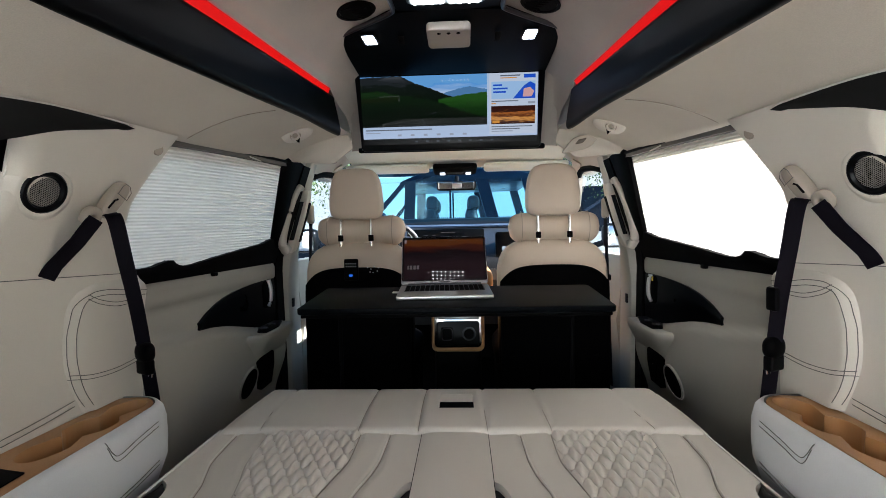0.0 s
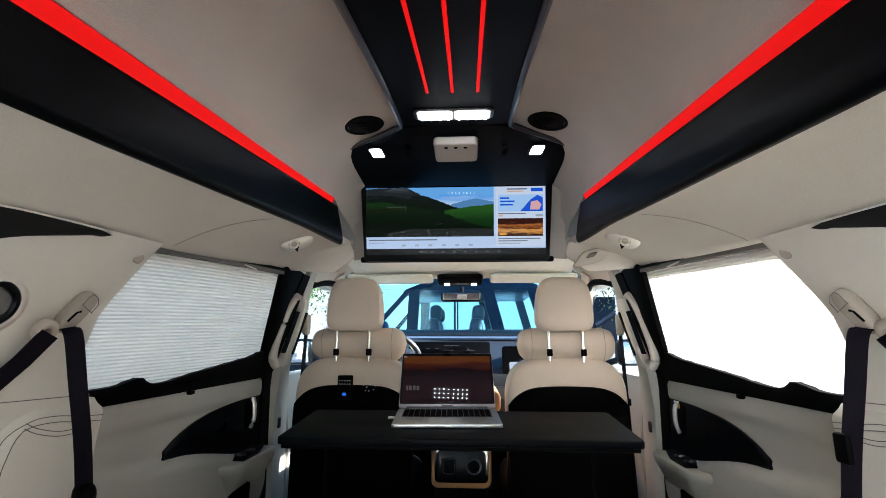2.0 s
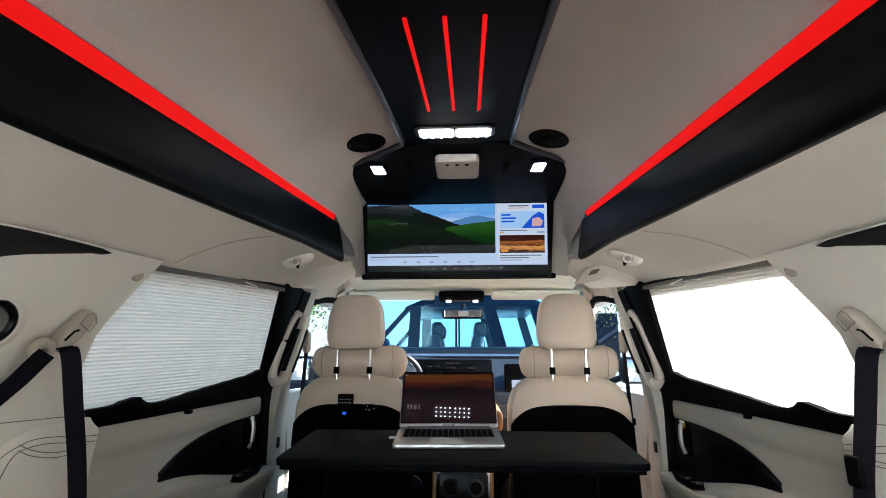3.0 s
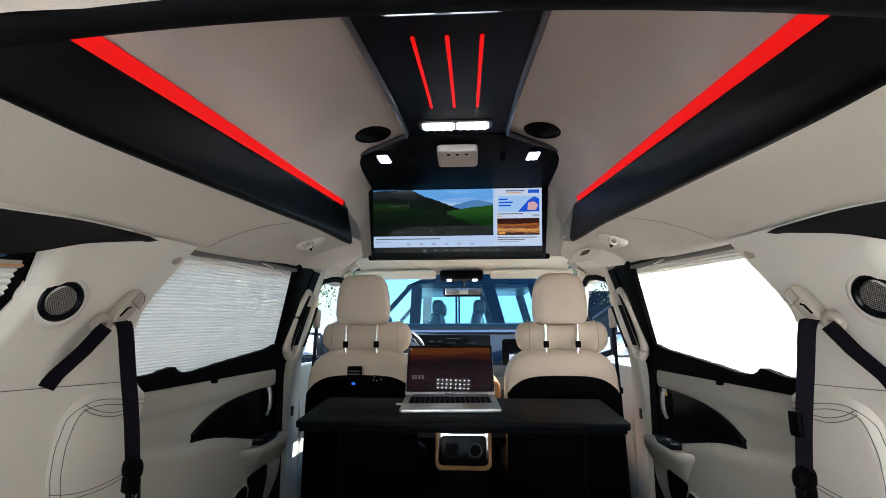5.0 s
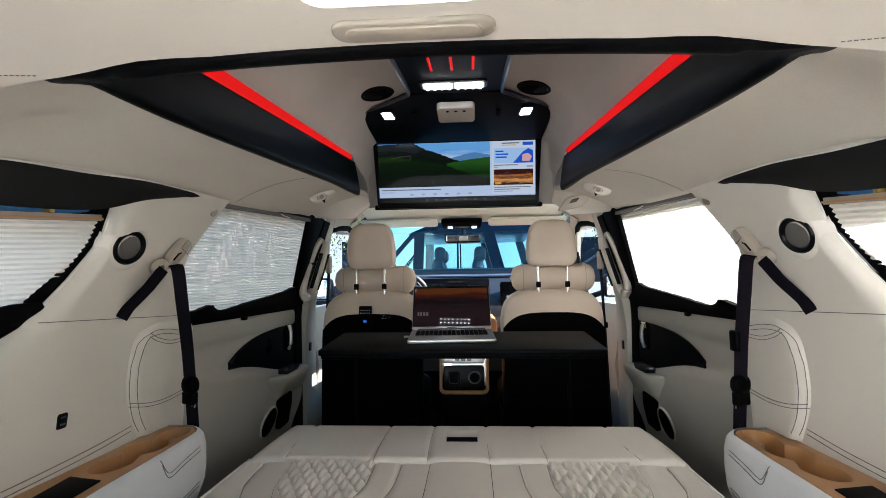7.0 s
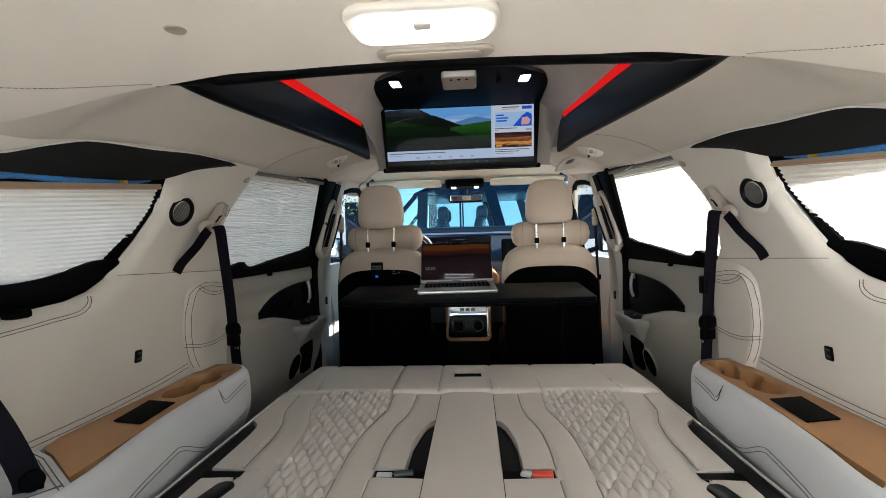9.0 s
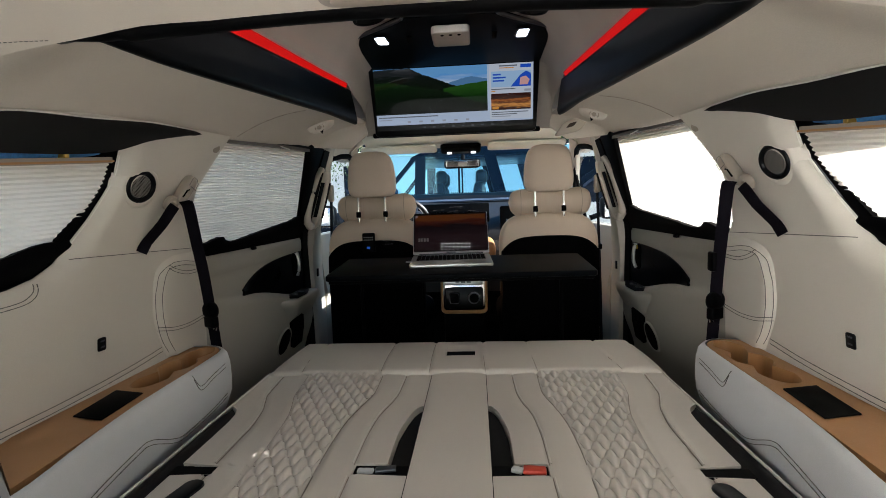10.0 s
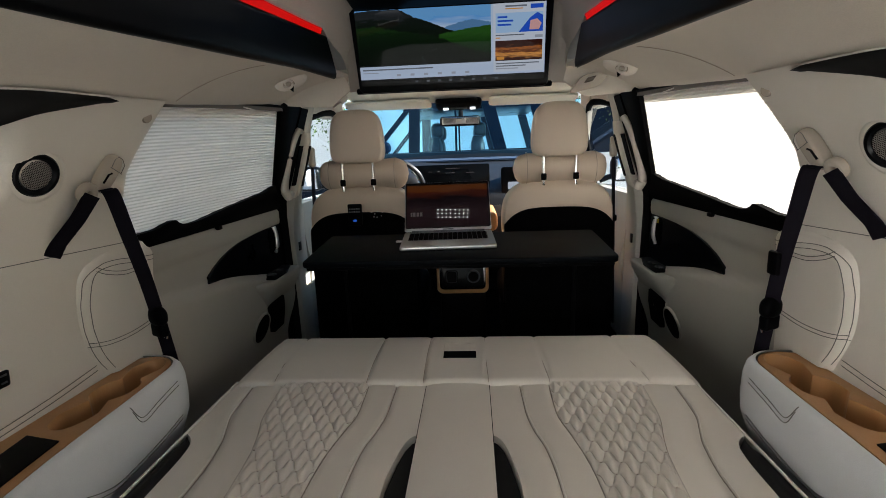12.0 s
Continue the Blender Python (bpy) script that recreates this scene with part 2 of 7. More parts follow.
PICGREY = lit("page_grey", (0.16, 0.18, 0.22), SCR)
PICPALE = lit("page_pale_grey", (0.38, 0.42, 0.50), SCR)
ADBLUE = lit("advert_pale_blue", (0.42, 0.62, 0.90), SCR)
ADDEEP = lit("advert_deep_blue", (0.02, 0.10, 0.65), SCR)
ADPINK = lit("advert_pink", (0.75, 0.42, 0.42), SCR)
ORANGE = lit("page_orange", (0.75, 0.32, 0.05), SCR)
PAVING = material("concrete_paving", (0.48, 0.48, 0.46), 0.85, vary=0.12, grain=40, bump=0.3, depth=0.004, stain=0.6)
CARPAINT = material("dark_blue_paint", (0.0015, 0.006, 0.016), 0.3, vary=0.1, grain=60, bump=0.0, coat=0.03, spec=0.1)
CARGLASS = pane_glass("car_glass", (0.90, 0.95, 0.97))
WHITEWALL = material("white_render", (0.76, 0.77, 0.78), 0.85, vary=0.06, grain=60, bump=0.2, depth=0.003)
# for the unseen wall added to bounce sunlight into the rear
BOUNCEWALL = material("bounce_wall_render", (0.78, 0.78, 0.77), 0.85, vary=0.06, grain=60, bump=0.2, depth=0.003)
DARKFACADE = material("dark_facade", (0.025, 0.03, 0.04), 0.5, vary=0.15, grain=30, bump=0.1, depth=0.003)
# for the unseen low walls added to limit light from the right
UNSEENWALL = material("brown_render", (0.16, 0.13, 0.10), 0.85, vary=0.1, grain=40, bump=0.2, depth=0.003)
BARK = material("bark", (0.09, 0.07, 0.05), 0.9, vary=0.3, grain=40, bump=0.6, depth=0.01)
LEAF = material("leaf", (0.07, 0.12, 0.03), 0.6, vary=0.35, grain=5, bump=0.0)

# ---- mesh helpers ----
def finish(bm, sharp=35):
    bmesh.ops.remove_doubles(bm, verts=bm.verts, dist=1e-5)
    bmesh.ops.recalc_face_normals(bm, faces=bm.faces)
    me = bpy.data.meshes.new("mesh")
    bm.to_mesh(me)
    bm.free()
    for p in me.polygons:
        p.use_smooth = True
    me.set_sharp_from_angle(angle=radians(sharp))
    return me


def thing(name, at, label, category, group="", kind=""):
    ob = new(name)
    ob.empty_display_size = 0.05
    ob.location = at
    return tagged(ob, label, category, group, kind)


def base_of(ob):
    at = Vector(ob.location)
    while ob.parent:
        ob = ob.parent
        at += ob.location
    return at


def part(name, bm, mat, parent=None, label="", sharp=35):
    """Links a bmesh, given in world coordinates, as one mesh object under a thing or a part."""
    me = finish(bm, sharp)
    ob = new(name, me)
    if parent is not None:
        me.transform(Matrix.Translation(-base_of(parent)))
        ob.parent = parent
    me.materials.append(mat)
    if label:
        ob["label"] = label
    return ob


def solo(name, bm, mat, label, category, group="", kind="", sharp=35):
    """A thing that is one single mesh."""
    return tagged(part(name, bm, mat, sharp=sharp), label, category, group, kind)


def ease(a, b, t):
    t = max(0.0, min(1.0, (t - a) / (b - a)))
    return t * t * (3 - 2 * t)


def curve(pts):
    """A piecewise smooth function through (t, value) pairs."""
    pts = sorted(pts)
    ts, vs = [p[0] for p in pts], [p[1] for p in pts]
    n = len(ts)
    if n > 2:
        d = [(vs[i + 1] - vs[i]) / (ts[i + 1] - ts[i]) for i in range(n - 1)]
        m = [d[0]] + [0 if d[i - 1] * d[i] <= 0 else 2 * d[i - 1] * d[i] / (d[i - 1] + d[i]) for i in range(1, n - 1)] + [d[-1]]
    else:
        m = [(vs[1] - vs[0]) / (ts[1] - ts[0])] * 2

    def f(t):
        if t <= ts[0]:
            return vs[0]
        if t >= ts[-1]:
            return vs[-1]
        i = max(k for k in range(n - 1) if ts[k] <= t)
        h = ts[i + 1] - ts[i]
        u = (t - ts[i]) / h
        return (2 * u**3 - 3 * u**2 + 1) * vs[i] + (u**3 - 2 * u**2 + u) * h * m[i] + (3 * u**2 - 2 * u**3) * vs[i + 1] + (u**3 - u**2) * h * m[i + 1]
    return f


def span(a, b, n):
    return [a + (b - a) * i / n for i in range(n + 1)]


def sheet(rows, bm=None, loop=False, caps=False):
    """A surface through rows of points."""
    bm = bm or bmesh.new()
    vs = [[bm.verts.new(p) for p in r] for r in rows]
    for a, b in zip(vs, vs[1:]):
        k = len(a)
        for i in range(k if loop else k - 1):
            j = (i + 1) % k
            try:
                bm.faces.new((a[i], a[j], b[j], b[i]))
            except ValueError:
                pass
    if caps:
        bm.faces.new(vs[0])
        bm.faces.new(vs[-1])
    return bm


def slab(rows, off, bm=None):
    """A closed sheet: the rows of points, a copy of them moved by off, and the rim between."""
    bm = bm or bmesh.new()
    off = Vector(off)
    f = [[bm.verts.new(p) for p in r] for r in rows]
    g = [[bm.verts.new(Vector(p) + off) for p in r] for r in rows]
    for grid in (f, g):
        for a, b in zip(grid, grid[1:]):
            for i in range(len(a) - 1):
                bm.faces.new((a[i], a[i + 1], b[i + 1], b[i]))
    n, k = len(f) - 1, len(f[0]) - 1
    for i in range(n):
        for c in (0, k):
            bm.faces.new((f[i][c], f[i + 1][c], g[i + 1][c], g[i][c]))
    for i in range(k):
        for r in (0, n):
            bm.faces.new((f[r][i], f[r][i + 1], g[r][i + 1], g[r][i]))
    return bm


def box(x0, x1, y0, y1, z0, z1, r=0.004, seg=2, bm=None):
    bm = bm or bmesh.new()
    m = Matrix.Translation(((x0 + x1) / 2, (y0 + y1) / 2, (z0 + z1) / 2)) @ Matrix.Diagonal((abs(x1 - x0), abs(y1 - y0), abs(z1 - z0), 1))
    vs = bmesh.ops.create_cube(bm, size=1, matrix=m)["verts"]
    if r:
        es = list({e for v in vs for e in v.link_edges})
        bmesh.ops.bevel(bm, geom=es, offset=r, segments=seg, profile=0.5, affect="EDGES")
    return bm


def turned(bm, m):
    bmesh.ops.transform(bm, matrix=m, verts=bm.verts)
    return bm


def tube(path, r, n=8, bm=None, flat=1.0, up=(0, 0, 1), taper=None):
    """A round or flattened bar along a path."""
    pts = [Vector(p) for p in path]
    rows = []
    for i, p in enumerate(pts):
        d = (pts[min(i + 1, len(pts) - 1)] - pts[max(i - 1, 0)]).normalized()
        u = Vector(up)
        if abs(d.dot(u)) > 0.95:
            u = Vector((1, 0, 0)) if abs(d.x) < 0.8 else Vector((0, 1, 0))
        a = d.cross(u).normalized()
        b = a.cross(d).normalized()
        q = r * (taper(i / (len(pts) - 1)) if taper else 1)
        rows.append([p + a * math.cos(2 * math.pi * k / n) * q + b * math.sin(2 * math.pi * k / n) * q * flat for k in range(n)])
    return sheet(rows, bm, loop=True, caps=True)


def ribbon(path, wide, thick, bm=None):
    """A flat strap along a path; wide is the direction across it, with its half width as length."""
    wide = Vector(wide)
    pts = [Vector(p) for p in path]
    rows = []
    for i, p in enumerate(pts):
        d = (pts[min(i + 1, len(pts) - 1)] - pts[max(i - 1, 0)]).normalized()
        w = (wide - d * wide.dot(d)).normalized() * wide.length
        t = d.cross(w).normalized() * thick / 2
        rows.append([p - w + t, p + w + t, p + w - t, p - w - t])
    return sheet(rows, bm, loop=True, caps=True)


def smooth_path(pts, n=8):
    """A rounder path through the points."""
    pts = [Vector(p) for p in pts]
    out = []
    for i in range(len(pts) - 1):
        p0, p1, p2, p3 = pts[max(i - 1, 0)], pts[i], pts[i + 1], pts[min(i + 2, len(pts) - 1)]
        for k in range(n):
            t = k / n
            out.append(0.5 * ((2 * p1) + (p2 - p0) * t + (2 * p0 - 5 * p1 + 4 * p2 - p3) * t * t + (3 * p1 - p0 - 3 * p2 + p3) * t**3))
    return out + [pts[-1]]


def prism(outline, place, off, bevel=0.0, seg=2, bm=None):
    """An outline of 2D points, placed in space by place(u, v), made thick by off."""
    bm = bm or bmesh.new()
    vs = [bm.verts.new(place(u, v)) for u, v in outline]
    f = bm.faces.new(vs)
    e = bmesh.ops.extrude_face_region(bm, geom=[f])
    nv = [g for g in e["geom"] if isinstance(g, bmesh.types.BMVert)]
    bmesh.ops.translate(bm, vec=Vector(off), verts=nv)
    if bevel:
        bmesh.ops.recalc_face_normals(bm, faces=bm.faces)
        es = [x for x in bm.edges if x.is_valid and len(x.link_faces) == 2 and x.calc_face_angle(0) > 0.6]
        bmesh.ops.bevel(bm, geom=es, offset=bevel, segments=seg, profile=0.5, affect="EDGES")
    return bm


def rounded(u0, u1, v0, v1, r, n=5):
    """A rectangle with round corners, as 2D points."""
    pts = []
    for cu, cv, a in ((u1 - r, v1 - r, 0), (u0 + r, v1 - r, 90), (u0 + r, v0 + r, 180), (u1 - r, v0 + r, 270)):
        for k in range(n + 1):
            t = radians(a + 90 * k / n)
            pts.append((cu + r * math.cos(t), cv + r * math.sin(t)))
    return pts


def disc(c, axis, r0, r1, depth, n=40, bm=None):
    """A ring (r0 > 0) or a round plate (r0 = 0) with its face at c towards axis, and depth behind it."""
    bm = bm or bmesh.new()
    axis = Vector(axis).normalized()
    a = axis.orthogonal().normalized()
    b = axis.cross(a)
    c = Vector(c)

    def ring(r, d):
        return [c + axis * d + (a * math.cos(2 * math.pi * k / n) + b * math.sin(2 * math.pi * k / n)) * r for k in range(n)]
    e = min(0.004, depth * 0.4, (r1 - r0) * 0.3)
    prof = [(r1, -depth), (r1, -e), (r1 - e, 0)]
    prof += [(r0 + e, 0), (r0, -e), (r0, -depth)] if r0 > 0 else [(1e-4, 0)]
    return sheet([ring(r, d) for r, d in prof], bm, loop=True, caps=r0 <= 0)


def puff(cx, cy, cz, hx, hy, hz, n=5.0, m=3.0, bm=None, shape=None, nu=36, nv=22):
    """A cushion: a rounded, slightly swollen block."""
    rows = []
    for i in range(nv + 1):
        b = -math.pi / 2 + math.pi * i / nv
        r = []
        for k in range(nu):
            a = 2 * math.pi * k / nu
            c, s_ = math.cos(a), math.sin(a)
            f = (abs(c) ** n + abs(s_) ** n) ** (-1 / n)
            cb, sb = math.cos(b), math.sin(b)
            g = (abs(cb) ** m + abs(sb) ** m) ** (-1 / m)
            x, y, z = c * f * cb * g, s_ * f * cb * g, sb * g
            if shape:
                x, y, z = shape(x, y, z)
            r.append((cx + x * hx, cy + y * hy, cz + z * hz))
        rows.append(r)
    bm = sheet(rows, bm, loop=True)
    return bm

# ---- the vehicle's shell: trim lines shared by many parts ----
quarter_x = curve([(-0.1, 0.865), (0.6, 0.852), (0.70, 0.845), (0.92, 0.812), (1.08, 0.757), (1.17, 0.700), (1.235, 0.650)])
window_x = curve([(0.5, 0.885), (0.85, 0.845), (0.96, 0.822), (1.16, 0.778), (1.3, 0.74)])
top_z = curve([(-0.8, 1.16), (0.2, 1.165), (0.42, 1.172), (0.55, 1.195), (0.70, 1.213), (0.87, 1.225), (1.04, 1.231), (1.21, 1.236), (1.5, 1.262), (2.05, 1.308), (2.3, 1.32)])
top_x = curve([(-0.8, 0.70), (0.42, 0.690), (0.60, 0.672), (0.87, 0.660), (1.21, 0.660), (1.5, 0.690), (2.05, 0.716), (2.3, 0.72)])
bar_x = curve([(0.2, 0.385), (0.33, 0.402), (0.42, 0.440), (0.52, 0.457), (2.2, 0.457)])
bar_z = curve([(0.2, 1.207), (0.33, 1.214), (0.47, 1.262), (0.62, 1.272), (1.05, 1.311), (1.95, 1.393), (2.2, 1.407)])


def red_z(y):
    return 1.3225 + 0.1115 * y


ceil_z = curve([(0.3, 1.475), (0.85, 1.585), (1.3, 1.675), (1.6, 1.714), (1.74, 1.712), (1.86, 1.69)])


def door_glass_x(z):
    return 0.875 - (z - 0.87) * 0.379 if z > 0.87 else 0.875


def polar(poly, c, a):
    """Where the ray from c at the angle a leaves a polygon."""
    d = (math.cos(a), math.sin(a))
    best = None
    for (x0, y0), (x1, y1) in zip(poly, poly[1:] + poly[:1]):
        ex, ey = x1 - x0, y1 - y0
        den = d[0] * ey - d[1] * ex
        if abs(den) < 1e-12:
            continue
        t = ((x0 - c[0]) * ey - (y0 - c[1]) * ex) / den
        u = ((x0 - c[0]) * d[1] - (y0 - c[1]) * d[0]) / den
        if t > 0 and -1e-9 <= u <= 1 + 1e-9 and (best is None or t > best):
            best = t
    return (c[0] + d[0] * best, c[1] + d[1] * best)


def ring_panel(outer, inner, c, xf, s, rings=26, thick=0.02, lip=0.03):
    """A panel with a hole in it, on the surface x = xf(z); its rims turn outboard."""
    angles = sorted({round(math.atan2(p[1] - c[1], p[0] - c[0]), 5) for p in outer + inner} | {round(-math.pi + 2 * math.pi * k / 110, 5) for k in range(110)})
    rows = []
    for k in range(rings + 1):
        t = k / rings
        r = []
        for a in angles:
            p, q = polar(outer, c, a), polar(inner, c, a)
            y, z = p[0] + (q[0] - p[0]) * t, p[1] + (q[1] - p[1]) * t
            r.append((s * (xf(z) + 0.030 * max(0.0, (t - 0.90) / 0.10) ** 2), y, z))
        rows.append(r)
    first = [(x + s * lip, y, z) for x, y, z in rows[0]]
    soft = [(x + s * 0.002, y, z) for x, y, z in rows[-1]]
    last = [(x + s * 0.001, y, z) for x, y, z in soft]
    return sheet([first] + rows + [soft, last], loop=True)


low_wedge = curve([(0.1, 1.10), (0.46, 1.120), (0.57, 1.127), (0.70, 1.137), (0.785, 1.149), (0.90, 1.190), (1.0, 1.219), (1.045, 1.228)])
QUARTER_OUT = [(-0.80, 0.0), (1.30, 0.0), (1.315, 0.5), (1.315, 0.70), (1.305, 0.83), (1.245, 0.893), (1.205, 0.935), (1.180, 1.0), (1.172, 1.07), (1.184, 1.14), (1.194, 1.236), (1.04, 1.231), (0.87, 1.225), (0.70, 1.213), (0.55, 1.195), (0.42, 1.172), (0.2, 1.165), (-0.8, 1.16)]
QUARTER_IN = [(0.846, 1.168), (0.854, 1.150), (0.874, 1.10), (0.857, 1.055), (0.832, 1.005), (0.795, 0.955), (0.760, 0.912), (0.715, 0.887), (0.66, 0.872), (0.53, 0.862), (-0.25, 0.845), (-0.31, 0.88), (-0.30, 1.06), (-0.25, 1.11), (0.46, 1.125), (0.70, 1.142), (0.80, 1.155)]



def roof_z(x, y):
    mid = 1.214 + 0.010 * ease(0.3, -0.5, y)
    return mid + (top_z(y) - mid) * ease(0.52, 1.0, abs(x) / top_x(y))


for s, side in ((-1, "left"), (1, "right")):
    # quarter trim with its window opening
    wall = solo("wall_" + side, ring_panel(QUARTER_OUT, QUARTER_IN, (0.40, 1.02), quarter_x, s), WALL, "cream vinyl-covered rear side wall of the van", "wall", kind="structure", sharp=50)
    # headliner between the windows and the dark light bar
    rows = []
    for y in span(0.3355, 2.17, 60):
        r = [(s * (top_x(y) + 0.022), y, top_z(y) - 0.002)]
        for u in span(0, 1, 14):
            x = top_x(y) + (bar_x(y) - top_x(y)) * u
            z = top_z(y) + (bar_z(y) - top_z(y)) * u + 0.016 * math.sin(math.pi * u) ** 0.8
            z += (roof_z(x, y) - z) * ease(0.55, 0.31, y) * (1 - u**3)
            r.append((s * x, y, z))
        rows.append(r)
    solo("trim_headliner_" + side, slab(rows, (0, 0, 0.03)), SUEDE, "cream suede-look headliner panel above the side window", "headliner", kind="structure")
    # thin joint across the headliner
    joint = []
    for u in span(0.02, 0.9, 16):
        y = 1.24 + 0.10 * u + 0.05 * u * u
        x = top_x(y) + (bar_x(y) - top_x(y)) * u
        joint.append((s * x, y, top_z(y) + (bar_z(y) - top_z(y)) * u + 0.016 * math.sin(math.pi * u) ** 0.8 - 0.0005))
    solo("trim_joint_" + side, tube(joint, 0.0010, 6), GREIGE, "thin dark joint line across the cream headliner", "trim", kind="structure")

# rear roof, from one side wall to the other
rows = []
for v in span(0, 1, 26):
    r = []
    for u in span(-1, 1, 40):
        y = -0.80 + 1.1055 * v
        x = u * top_x(y)
        y = -0.80 + (1.1055 + 0.03 * ease(0.25, 0.40, abs(x))) * v
        r.append((x, y, roof_z(x, y)))
    y = r[0][1]
    r = [(-top_x(y) - 0.022, y, top_z(y) - 0.004)] + r + [(top_x(y) + 0.022, y, top_z(y) - 0.004)]
    rows.append(r)
solo("ceiling_rear", slab(rows, (0, 0, 0.03)), CLOTH, "low cream cloth rear roof lining", "ceiling", kind="structure")
for s in (-1, 1):
    bm = bmesh.new()
    for k in range(60):
        pts = []
        for u in (k / 60, (k + 0.62) / 60):
            x, y = s * (0.40 + 0.27 * u), 0.325 - 0.10 * u - 0.25 * u**3
            pts.append((x, y, roof_z(x, y) - 0.0006))
        tube(pts, 0.0005, 5, bm)
    solo("trim_seam", bm, THREAD, "dark stitched seam along the cream roof lining", "trim", kind="structure")

# black lip at the rear of the raised roof
rows = []
for x in span(-0.418, 0.418, 60):
    a = abs(x)
    y0 = 0.296 + 0.24 * a * a
    w = 1.0 if a < 0.31 else 1 - 0.75 * ease(0.33, 0.418, a)
    step = 0.004 if a > 0.315 else 0.0
    prof = [(0.0, 0.0), (0.003, -0.004), (0.010, -0.006), (0.018, -0.005), (0.023, 0.0), (0.023, 0.03), (0.0, 0.03)]
    rows.append([(x, y0 + p * w, 1.213 + q * w + step) for p, q in prof])
solo("trim_roof_lip", sheet(rows, loop=True, caps=True), BLACK, "black padded lip at the rear of the raised roof", "trim", kind="structure", sharp=60)

def raised_z(x, y):
    zs = red_z(y) + 0.030 - 0.014 * ease(0.6, 1.86, y)
    return zs + (ceil_z(y) - zs) * max(0.0, 1 - (abs(x) / 0.462) ** 5.0) ** 0.55


# raised roof, curving down to the bulkhead in front
rows = []
stations = [(y, ceil_z(y), red_z(y) + 0.030 - 0.014 * ease(0.6, 1.86, y)) for y in span(0.325, 1.86, 40)]
stations += [(1.98, 1.695, 1.515), (2.10, 1.685, 1.500), (2.165, 1.580, 1.470), (2.190, 1.460, 1.440), (2.200, 1.400, 1.395), (2.205, 1.370, 1.365)]
for y, zc, zs in stations:
    r = []
    for u in span(-1, 1, 44):
        a = abs(u)
        x = 0.462 * (1 - (1 - a) ** 1.35) * (1 if u > 0 else -1)
        q = abs(x) / 0.462
        k = (1 - q ** (5.0 + 6.0 * ease(1.7, 1.98, y))) ** 0.55
        r.append((x, y, zs + (zc - zs) * k))
    rows.append(r)
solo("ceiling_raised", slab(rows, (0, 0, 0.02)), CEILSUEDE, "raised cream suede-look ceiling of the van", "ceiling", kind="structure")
solo("wall_roof_step", sheet([[(-0.455, 0.320, 1.224), (0.455, 0.320, 1.224)], [(-0.455, 0.322, 1.50), (0.455, 0.322, 1.50)]]), SUEDE, "cream step between low and raised roof", "wall", kind="structure")

# dark light bars along the raised roof, with red strips on top
for s in (-1, 1):
    bar = thing("light_bar", (s * 0.457, 0.33, 1.214), "glossy black light bar with a glowing red strip under the ceiling", "light bar", "ceiling light bars")
    rows, strip = [], []
    for y0 in span(0.325, 1.865, 48):
        bx, bz, rz = bar_x(y0), bar_z(y0), red_z(y0)
        h = rz - bz
        sec = [(bx + 0.03, 0.06), (bx + 0.002, -0.01), (bx - 0.007, 0.02), (bx - 0.012 * (1 if y0 > 0.5 else 0.5), 0.12), (bx - 0.010 * (1 if y0 > 0.5 else 0.5), 0.5), (min(bx, 0.457) - 0.006 + (0.452 - bx) * 0.5 * (bx < 0.45), 0.84), (0.451, 0.90), (0.454, 0.925), (0.461, 0.935), (bx + 0.03, 0.935)]
        rows.append([(s * x, y0 + (1 - q) * 0.09 * ease(1.5, 1.865, y0), bz + q * h) for x, q in sec])
        if 0.335 < y0 < 1.86:
            h2 = 0.028 - 0.011 * ease(0.6, 1.86, y0)
            strip.append([(s * 0.459, y0, rz - 0.009), (s * 0.457, y0, rz - 0.007 + 0.5 * h2), (s * 0.452, y0, rz - 0.007 + h2)])
    part("bar_body", sheet(rows, loop=True, caps=True), BARBLACK, bar, sharp=60)
    part("red_strip", slab(strip, (s * 0.006, 0, 0.003)), REDLED, bar, "glowing red light strip")

# overhead black panel along the middle of the ceiling, wider in front of the screen
def panel_z(y):
    return ceil_z(y) - 0.016


panel = thing("overhead_panel", (0, 1.0, 1.6), "black overhead panel with lamps and red light lines", "overhead panel", kind="structure")
rows = []
for y in [0.34, 0.6, 0.85, 1.0, 1.15, 1.3, 1.42, 1.52, 1.585]:
    w = 0.168
    rows.append([(x, y, panel_z(y) - 0.006 * (1 - (x / w) ** 2)) for x in span(-w, w, 8)])
part("panel_body", slab(rows, (0, 0, 0.02)), PANELBLACK, panel)
for s in (-1, 1):
    part("edge_strip", tube([(s * 0.172, y, panel_z(y) - 0.002) for y in span(0.34, 1.565, 24)] + [(s * 0.176, 1.585, 1.695), (s * 0.19, 1.598, 1.694)], 0.008, 8), GREYTRIM, panel, "dark metallic edge strip")
    part("wing_edge", tube(smooth_path([(s * 0.19, 1.598, 1.694), (s * 0.24, 1.632, 1.691), (s * 0.32, 1.685, 1.688), (s * 0.375, 1.722, 1.684), (s * 0.392, 1.745, 1.676)], 5), 0.008, 8), GREYTRIM, panel, "dark metallic edge strip")
wing_y = curve([(0.0, 1.575), (0.17, 1.59), (0.24, 1.635), (0.32, 1.690), (0.39, 1.742)])
rows = []
for v in span(0, 1, 12):
    r = []
    for x in span(-0.392, 0.392, 40):
        a = abs(x)
        y0, y1 = wing_y(a), 2.075
        y = y0 + (y1 - y0) * v
        z0 = 1.692 - 0.012 * ease(0.17, 0.39, a)
        r.append((x, y, z0 + (1.658 - z0) * v ** 0.7))
    rows.append(r)
part("wing_body", slab(rows, (0, 0, 0.015)), PANELBLACK, panel)
